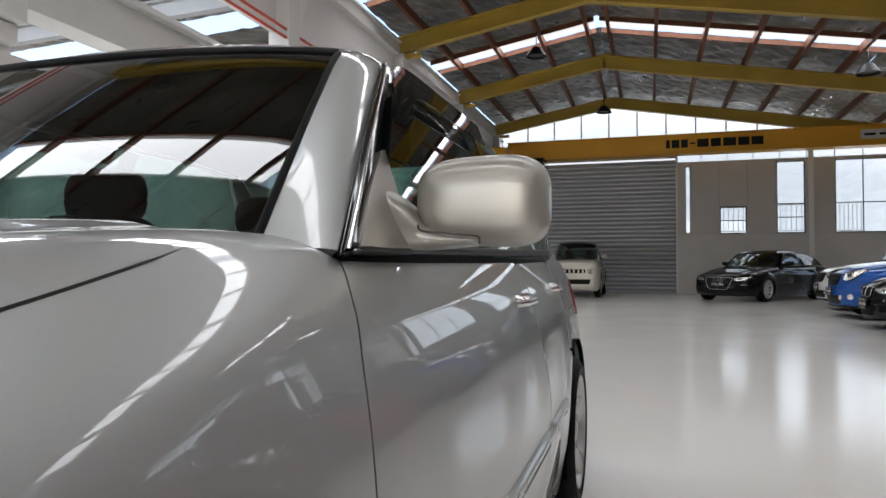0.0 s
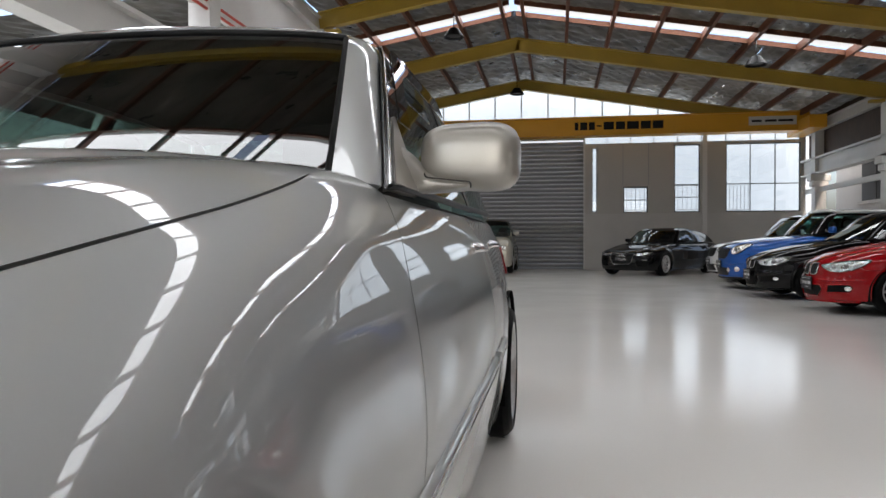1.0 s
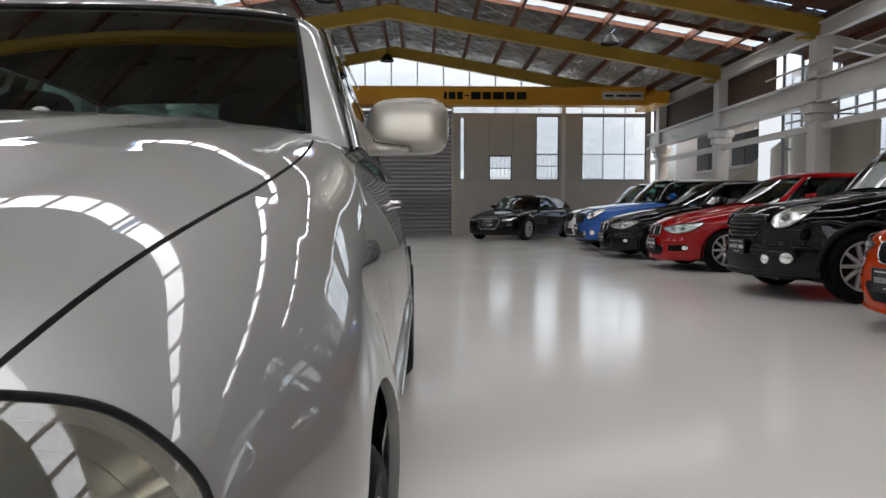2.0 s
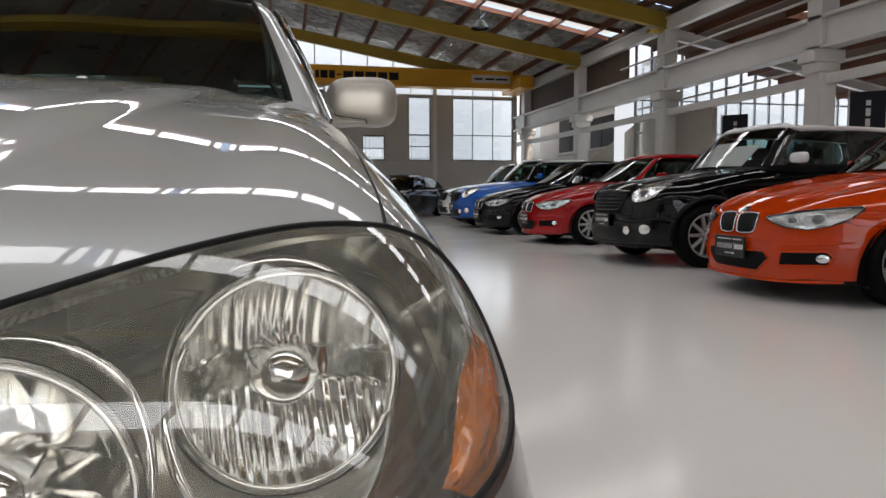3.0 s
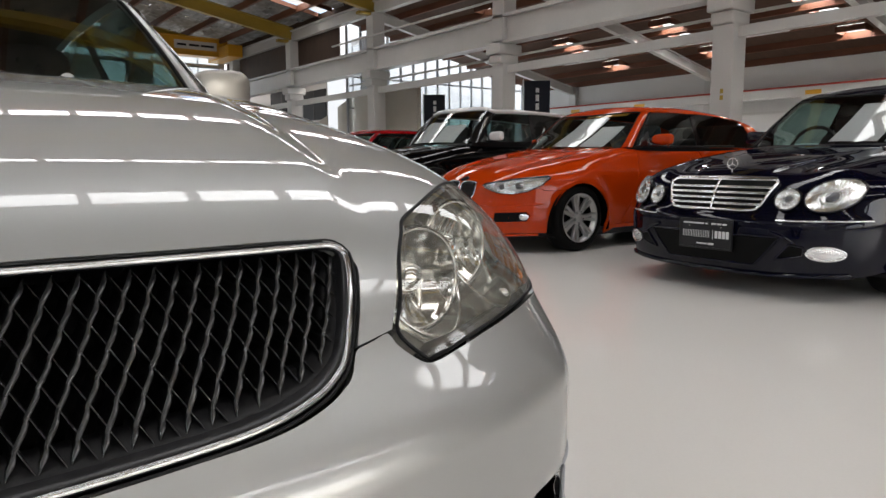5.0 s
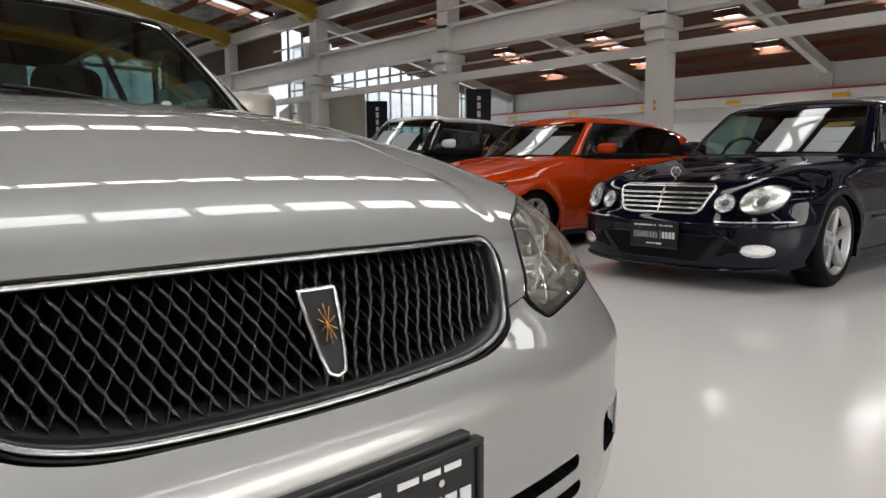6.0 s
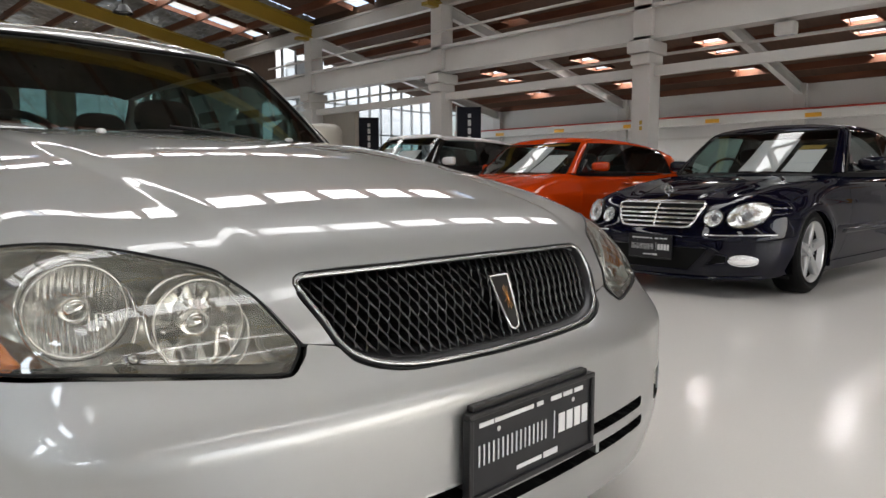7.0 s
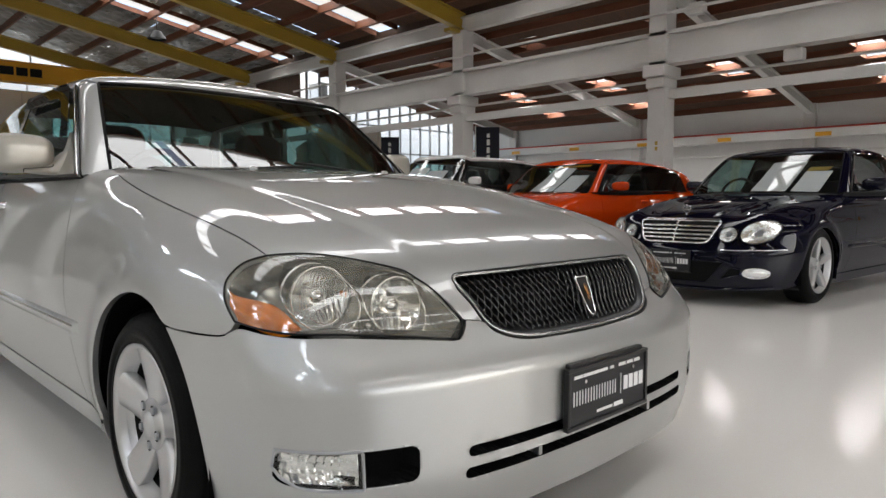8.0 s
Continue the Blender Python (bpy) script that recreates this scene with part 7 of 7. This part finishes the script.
def merc_front(car, C, paint):
    g = [(-0.370, 0.690), (-0.345, 0.705), (0.345, 0.705), (0.370, 0.690), (0.315, 0.560), (0.285, 0.530), (0.22, 0.522), (-0.22, 0.522), (-0.285, 0.530), (-0.315, 0.560)]
    gr = under(front_patch(C, g, 0.004, 0, 80, 6, False).object("grille", OPENING_SHADE, C), car, "chrome louvred radiator grille")
    under(outline_bar(C, g, 0.011, 0.010, 120, False).object("surround", CHROME, C), gr)
    under(bar_on(C, [(-0.345, 0.712), (0, 0.716), (0.345, 0.712)], 0.012, 0.008).object("top_bar", CHROME, C), gr)
    for i in range(4):
        z = 0.558 + 0.034 * i
        w = 0.318 + 0.042 * (z - 0.56) / 0.14
        for dz in (-0.003, 0.004):
            under(bar_on(C, [(-w, z + dz), (0, z + dz), (w, z + dz)], 0.0048, 0.008 + 0.3 * (0.010 - dz)).object("louvre", CHROME, C), gr)
    under(bar_on(C, [(0, 0.525), (0, 0.61), (0, 0.708)], 0.008, 0.018, 10).object("centre_bar", CHROME, C), gr)
    lamp_unit(car, C, ellipse(0.458, 0.597, 0.066, 0.062), ((0.458, 0.597, 0.030),), True, 0.020, 0.013)
    lamp_unit(car, C, ellipse(0.668, 0.622, 0.124, 0.090, 28, 0.34), ((0.660, 0.615, 0.046),), True, 0.024, 0.016)
    lipped_patch(car, C, [(-0.45, 0.375), (0.45, 0.375), (0.40, 0.31), (0.30, 0.195), (-0.30, 0.195), (-0.40, 0.31)], "intake", None, False, False, paint)
    lipped_patch(car, C, [(0.50, 0.335), (0.57, 0.322), (0.565, 0.270), (0.42, 0.240)], "side_intake", None, True, False, paint)
    for s in (1, -1):
        o = under(front_patch(C, ellipse(0.668, 0.290, 0.082, 0.036), 0.006, 0.012, 32, 8).object("fog_lamp", LAMP_FACET, C, flip_x=s < 0), car, "oval clear fog lamp")
        under(outline_bar(C, ellipse(0.668, 0.290, 0.086, 0.040), 0.006, 0.008, 48).object("ring", CHROME, C, flip_x=s < 0), o)
        under(bar_on(C, [(0.42, 0.472), (0.55, 0.474), (0.70, 0.478), (0.835, 0.482)], 0.006, 0.005).object("bumper_trim", CHROME, C, flip_x=s < 0), car)
        under(bar_on(C, [(0.39, 0.405), (0.47, 0.375), (0.52, 0.345)], 0.010, 0.004).object("bumper_crease", paint, C, flip_x=s < 0), car)
    under(bar_on(C, [(-0.76, 0.165), (-0.40, 0.145), (0, 0.14), (0.40, 0.145), (0.76, 0.165)], 0.014, 0.008, 60).object("bumper_lip", paint, C), car)
    # standing ring mark on the bonnet
    y0 = 0.235
    z0 = float(C.hood_z(np.array(0.0), np.array(y0))) - 0.005
    q = Geo()
    a = np.linspace(0, 2 * math.pi, 28, endpoint=False)
    tube_path(q, np.stack([0.036 * np.cos(a), y0 + 0 * a, z0 + 0.052 + 0.036 * np.sin(a)], 1), 0.0038, 6, True)
    for t in (90, 210, 330):
        tube_path(q, np.array([(0, y0, z0 + 0.052), (0.036 * math.cos(radians(t)), y0, z0 + 0.052 + 0.036 * math.sin(radians(t)))]), 0.0032, 6)
    tube_path(q, np.array([(0, y0, z0 - 0.01), (0, y0, z0 + 0.02)]), 0.006, 6)
    under(q.object("bonnet_mark", CHROME, C), car)


def mini_front(car, C, paint):
    g = [(-0.40, 0.770), (-0.33, 0.800), (0.33, 0.800), (0.40, 0.770), (0.36, 0.66), (0.27, 0.605), (-0.27, 0.605), (-0.36, 0.66)]
    gr = lipped_patch(car, C, g, "grille", None, False, False, GLOSS_BLACK, "black honeycomb grille")
    for i in range(4):
        z = 0.645 + 0.04 * i
        w = 0.33 + 0.05 * i / 3
        under(bar_on(C, [(-w, z), (0, z), (w, z)], 0.005, 0.006).object("bar", GLOSS_BLACK, C), gr)
    under(bar_on(C, [(-0.40, 0.812), (0, 0.825), (0.40, 0.812)], 0.008, 0.006).object("top_bar", CHROME, C), gr)
    lamp_unit(car, C, ellipse(0.615, 0.795, 0.130, 0.098, 28, 0.45), ((0.60, 0.788, 0.046),), True, 0.022, 0.018)
    lipped_patch(car, C, [(-0.50, 0.425), (0.50, 0.425), (0.42, 0.27), (-0.42, 0.27)], "intake", BLACK)
    for s in (1, -1):
        for cx, r in ((0.46, 0.036), (0.66, 0.042)):
            o = under(front_patch(C, ellipse(cx, 0.385 + 0.02 * (cx > 0.5), r, r), 0.010, 0.008, 24, 5).object("fog_lamp", LAMP_BRIGHT, C, flip_x=s < 0), car, "round fog lamp")
            under(outline_bar(C, ellipse(cx, 0.385 + 0.02 * (cx > 0.5), r + 0.005, r + 0.005), 0.006, 0.008, 32).object("ring", CHROME, C, flip_x=s < 0), o)
        under(bar_on(C, [(0.30, 0.52), (0.5, 0.50), (0.80, 0.52)], 0.012, 0.003).object("bumper_crease", paint, C, flip_x=s < 0), car)
    under(bar_on(C, [(-0.74, 0.235), (0, 0.225), (0.74, 0.235)], 0.018, 0.006, 60).object("bumper_lip", BLACK, C), car)
    # black plastic edge round each wheel arch
    for hub, high in C.hubs:
        a = np.linspace(radians(-8), radians(188), 40)
        q = np.stack([np.full(40, 0.95), hub + (C.arch + 0.012) * np.cos(a), high + (C.arch + 0.012) * np.sin(a)], 1)
        lo, hi = np.full(40, 0.3), np.full(40, 1.2)
        for _ in range(24):
            mid = (lo + hi) / 2
            out = C.body(np.stack([mid, q[:, 1], q[:, 2]], 1)) > 0
            lo, hi = np.where(out, lo, mid), np.where(out, mid, hi)
        q[:, 0] = hi
        def make(q=q):
            g = Geo()
            tube_path(g, q, 0.026, 8)
            return g
        both(make, "arch_edge", BLACK, C, car)


def audi_front(car, C, paint):
    g = [(-0.37, 0.645), (0.37, 0.645), (0.38, 0.60), (0.30, 0.40), (0.24, 0.335), (-0.24, 0.335), (-0.30, 0.40), (-0.38, 0.60)]
    gr = lipped_patch(car, C, g, "grille", None, False, False, CHROME, "wide dark grille in a chrome ring")
    for i in range(6):
        z = 0.385 + 0.042 * i
        w = 0.25 + 0.12 * i / 5
        under(bar_on(C, [(-w, z), (0, z), (w, z)], 0.004, 0.006).object("bar", SATIN, C), gr)
    for i in range(4):
        under(outline_bar(C, ellipse(-0.105 + 0.07 * i, 0.585, 0.045, 0.042), 0.006, 0.012, 28).object("ring_mark", CHROME, C), gr)
    lamp_unit(car, C, [(0.42, 0.575), (0.43, 0.625), (0.62, 0.655), (0.80, 0.680), (0.79, 0.645), (0.68, 0.585), (0.54, 0.560)], ((0.55, 0.605, 0.028),), False, 0.014)
    lipped_patch(car, C, [(0.45, 0.42), (0.76, 0.43), (0.72, 0.29), (0.44, 0.28)], "side_intake", None, True, False, paint)


def jeep_front(car, S, paint):
    gr = shade_patch(car, S, [(-0.42, 0.68), (0.42, 0.68), (0.42, 0.58), (-0.42, 0.58)], "grille", False)
    for i in range(6):
        x = -0.35 + 0.14 * i
        under(front_patch(S, [(x - 0.025, 0.67), (x + 0.025, 0.67), (x + 0.025, 0.59), (x - 0.025, 0.59)], 0.008, 0, 20, 3, False).object("bar", paint, S), gr)
    lamp_unit(car, S, ellipse(0.58, 0.635, 0.085, 0.07), ((0.58, 0.635, 0.04),))
    shade_patch(car, S, [(-0.6, 0.44), (0.6, 0.44), (0.55, 0.33), (-0.55, 0.33)], smooth=False)


def parked(name, label, S, paint, at, group, wheels, kit, fine=0.5, roof_paint=None, mirror_paint=None, sheets=(), strip=None, dark_rear=True, plate=(0.33, 0.445), cards=()):
    car = thing(name, label, "car", group, at)
    C = S.coach or S
    shell(car, S, paint, fine, (), dark_rear, roof_paint)
    hubs = [(0.865, y, z) for y, z in S.coach.hubs] if S.coach else S.place(np.array([(0.765, HUB_F, 0.3), (0.765, HUB_R, 0.3)]))
    style, R, rim, wid = wheels
    for h in hubs:
        x = float(S.coach.half(np.array(h[1]))) - wid / 2 - 0.004 if S.coach else h[0] - 0.005
        for s in (1, -1):
            wheel(car, s * x, h[1], R, R, rim, wid, style, s, seg=48 if fine > 0.4 else 28, tread=False)
    for s in (1, -1):
        mirror_part(car, s, S, mirror_paint or paint, (0.215, 0.125, 0.122), (0.888, 1.95, 1.062), GLOSS_BLACK)
    nose = [(x * 1.04, 0.645 + (z - 0.645) * (1.75 if z > 0.645 else 1.12)) for x, z in [*GRILLE, *[(-x, z) for x, z in GRILLE[-2:0:-1]]]]
    under(front_patch(S, nose, -0.0025, 0, 120, 10, rim=0.02).object("nose_panel", paint, S), car)
    kit(car, C, paint)
    if plate:
        y = float(front_y(C, np.array(0.16), np.array(plate[0]), 0.014))
        q = C.place(np.array([(0.18, y, plate[0]), (0.18, y, plate[1])]))
        y = min(q[0][1], float(front_y(C, np.array(0.02), np.array((plate[0] + plate[1]) / 2), 0.014)))
        trade_plate(car, S, q[0][2], q[1][2], 0.18, y - 0.004)
    for args in sheets:
        paper(car, S, *args)
    for x0, x1, z0, z1, m in cards:
        under(paper(car, S, x0, x1, z0, z1, m, "card"), car, "small coloured card")
    trims(car, S, False, True, strip, paint, roof_paint)
    both(lambda: rear_lamp(S), "rear_lamp", RED_LENS, S, car)
    return car


def facing(x, y, turn=-90):
    return pose(x, y, 0, 0, 0, turn)


HERO_Y, HERO_Z = [0, 0.5, 1.26, 1.45, 2.7, 3.28, 4.04, 4.73], [0, 0.19, 0.3, 0.63, 0.98, 1.46]
HATCH = {"rear_y": 4.58, "rear_slope": 0.75, "roof_drop": 0.045, "deck": 1.02}
MERC = Shape(width=1.035, ys=(HERO_Y, [0, 0.46, 1.22, 1.53, 2.85, 3.315, 4.075, 4.82]), zs=(HERO_Z, [0, 0.135, 0.29, 0.62, 0.945, 1.44]), coach=Coach(
    half=[(0, 0.85), (0.4, 0.885), (0.85, 0.905), (2.8, 0.91), (3.7, 0.905), (4.4, 0.87), (4.82, 0.82)],
    inset=[(0.15, 0.07), (0.3, 0.025), (0.47, 0.0), (0.60, 0.004), (0.68, 0.012), (0.70, 0.026), (0.85, 0.06), (0.93, 0.10), (1.0, 0.15)],
    nose=[(0.10, 0.10), (0.15, 0.03), (0.34, 0.0), (0.46, 0.0), (0.50, 0.028), (0.60, 0.065), (0.70, 0.115), (0.76, 0.20)],
    bow=(0.10, 0.42), top=[(0, 0.66), (0.12, 0.722), (0.4, 0.785), (0.8, 0.86), (1.2, 0.91), (1.55, 0.945), (2.6, 0.955), (3.7, 0.975), (4.3, 0.98), (4.7, 0.93), (4.82, 0.90)],
    hubs=((0.84, 0.327), (3.695, 0.327)), length=4.82, crown=(0.10, 0.10), fender=(0.58, 0.13, 0.035), ridge=(0.22, 0.014), flare=0.018, blend=0.075))
ONE = Shape(ws_y=1.29, ws_slope=0.74, ys=(HERO_Y, [0, 0.40, 1.14, 1.46, 2.55, 3.09, 3.83, 4.32]), zs=(HERO_Z, [0, 0.145, 0.28, 0.60, 0.965, 1.42]), coach=Coach(
    half=[(0, 0.80), (0.35, 0.84), (0.77, 0.872), (1.5, 0.862), (2.6, 0.870), (3.46, 0.880), (4.0, 0.85), (4.32, 0.78)],
    inset=[(0.15, 0.08), (0.26, 0.035), (0.42, 0.008), (0.62, 0.0), (0.74, 0.004), (0.765, 0.022), (0.86, 0.055), (0.94, 0.09), (1.0, 0.14)],
    nose=[(0.10, 0.10), (0.15, 0.03), (0.32, 0.0), (0.42, 0.0), (0.47, 0.022), (0.56, 0.030), (0.64, 0.050), (0.70, 0.11), (0.76, 0.22)],
    bow=(0.26, 0.52), top=[(0, 0.63), (0.10, 0.685), (0.3, 0.755), (0.7, 0.85), (1.1, 0.925), (1.45, 0.975), (2.5, 0.975), (3.4, 0.99), (4.0, 1.0), (4.32, 0.98)],
    hubs=((0.77, 0.312), (3.46, 0.312)), length=4.32, crown=(0.09, 0.10), fender=(0.56, 0.14, 0.022), ridge=(0.26, 0.016), flare=0.028, blend=0.07, corner=0.15, arch=0.355), **HATCH)
TALL = Shape(width=1.03, ws_slope=0.95, ys=(HERO_Y, [0, 0.38, 1.18, 1.36, 2.45, 2.975, 3.775, 4.10]), zs=(HERO_Z, [0, 0.19, 0.32, 0.70, 1.075, 1.57]), rear_y=4.72, rear_slope=0.35, roof_drop=0.03, deck=1.02, coach=Coach(
    half=[(0, 0.83), (0.35, 0.865), (0.78, 0.895), (1.5, 0.885), (2.6, 0.890), (3.37, 0.90), (3.8, 0.88), (4.10, 0.82)],
    inset=[(0.15, 0.07), (0.3, 0.03), (0.5, 0.004), (0.70, 0.0), (0.86, 0.012), (0.98, 0.05), (1.06, 0.10), (1.12, 0.15)],
    nose=[(0.15, 0.10), (0.22, 0.03), (0.36, 0.0), (0.50, 0.0), (0.58, 0.018), (0.72, 0.035), (0.82, 0.070), (0.88, 0.15)],
    bow=(0.20, 0.44), top=[(0, 0.78), (0.10, 0.845), (0.3, 0.905), (0.7, 0.975), (1.1, 1.03), (1.4, 1.07), (2.6, 1.08), (4.10, 1.10)],
    hubs=((0.78, 0.345), (3.375, 0.345)), length=4.10, crown=(0.12, 0.08), fender=(0.58, 0.13, 0.03), ridge=(0.30, 0.012), flare=0.02, blend=0.09, corner=0.15, arch=0.385))
COUPE = Shape(width=1.05, ys=(HERO_Y, [0, 0.5, 1.26, 1.52, 2.75, 3.31, 4.07, 4.71]), zs=(HERO_Z, [0, 0.15, 0.28, 0.60, 0.94, 1.39]), rear_y=4.45, rear_slope=1.35, roof_drop=0.07, coach=Coach(
    half=[(0, 0.83), (0.4, 0.89), (0.88, 0.925), (2.8, 0.92), (3.7, 0.925), (4.3, 0.88), (4.71, 0.82)],
    inset=[(0.15, 0.07), (0.3, 0.025), (0.47, 0.0), (0.62, 0.0), (0.72, 0.006), (0.745, 0.03), (0.90, 0.09), (1.0, 0.15)],
    nose=[(0.15, 0.10), (0.22, 0.02), (0.36, 0.0), (0.50, 0.01), (0.60, 0.03), (0.66, 0.06), (0.72, 0.16)],
    bow=(0.14, 0.40), top=[(0, 0.62), (0.12, 0.68), (0.4, 0.765), (0.9, 0.86), (1.5, 0.935), (2.6, 0.945), (4.0, 0.96), (4.71, 0.93)],
    hubs=((0.88, 0.33), (3.69, 0.33)), length=4.71, fender=(0.58, 0.13, 0.02), flare=0.02))
BOXY = Shape(ledge=0.0, nose=0.05, nose_z=0.45, hood_front=0.93, width=0.92, plan=0.10, crease=0.0, ws_slope=1.3, ys=(HERO_Y, [0, 0.28, 1.02, 1.30, 2.2, 2.53, 3.27, 3.6]), zs=(HERO_Z, [0, 0.26, 0.37, 0.80, 1.14, 1.70]),
             rear_y=4.75, rear_slope=0.1, roof_drop=0.02)
ROW = "cars parked in a row"
parked("dark_blue_sedan", "dark navy sedan with chrome louvred grille and bonnet mark", MERC, NAVY_PAINT, facing(3.96, 1.90, -93), ROW, ("star", 0.327, 0.235, 0.235), merc_front, 0.7,
       sheets=((0.0, 0.30, 0.99, 1.30), (0.34, 0.55, 0.99, 1.19)), strip=0.47, plate=(0.275, 0.45), cards=((0.36, 0.53, 1.195, 1.235, YELLOW), (0.36, 0.53, 1.05, 1.085, BLUE_PAINT)))
parked("orange_hatchback", "bright orange hatchback with twin grille openings", ONE, ORANGE_PAINT, facing(4.04, 4.55, -92), ROW, ("twin", 0.312, 0.222, 0.21), bmw_front, 0.7,
       sheets=((-0.05, 0.27, 0.99, 1.33), (0.29, 0.52, 0.99, 1.21)), plate=(0.305, 0.455), cards=((-0.05, 0.45, 1.345, 1.38, CRANE_YELLOW),))
parked("black_small_suv", "tall black small SUV with white roof and mirrors", TALL, BLACK_PAINT, facing(4.20, 7.10, -92), ROW, ("ten", 0.345, 0.23, 0.21), mini_front, 0.6, WHITE_PAINT, WHITE_PAINT,
       sheets=((-0.35, 0.1, 0.99, 1.28), (0.13, 0.48, 0.99, 1.22)), plate=(0.42, 0.56))
parked("red_hatchback", "glossy red hatchback with twin grille openings", ONE, RED_PAINT, facing(4.38, 10.25, -91), ROW, ("ten", 0.312, 0.22, 0.21), bmw_front, 0.45, sheets=((-0.1, 0.2, 1.0, 1.25),), plate=(0.305, 0.455))
parked("black_hatchback", "glossy black hatchback with clear headlights", ONE, BLACK_PAINT, facing(4.28, 12.75), ROW, ("ten", 0.312, 0.22, 0.21), bmw_front, 0.35, sheets=((-0.1, 0.2, 1.0, 1.25),), plate=(0.305, 0.455))
parked("blue_small_suv", "bright blue small SUV with white roof", TALL, BLUE_PAINT, facing(4.35, 15.1), ROW, ("ten", 0.345, 0.23, 0.21), mini_front, 0.4, WHITE_PAINT, plate=(0.42, 0.56))
parked("white_suv", "white compact SUV with dark windows", TALL, WHITE_PAINT, facing(4.7, 17.8), ROW, ("ten", 0.345, 0.23, 0.21), mini_front, 0.35, plate=(0.42, 0.56))
parked("black_coupe", "glossy black coupe with a large grille, parked askew", COUPE, BLACK_PAINT, facing(2.85, 20.2, -36), ROW, ("ten", 0.335, 0.24, 0.23), audi_front, 0.45, plate=(0.42, 0.50))
parked("beige_jeep", "small pale beige off-road car before the shutter", BOXY, SILVER_CAR, pose(-1.05, 20.95, 0), "", ("five", 0.335, 0.20, 0.2), jeep_front, 0.35, plate=None, dark_rear=False)
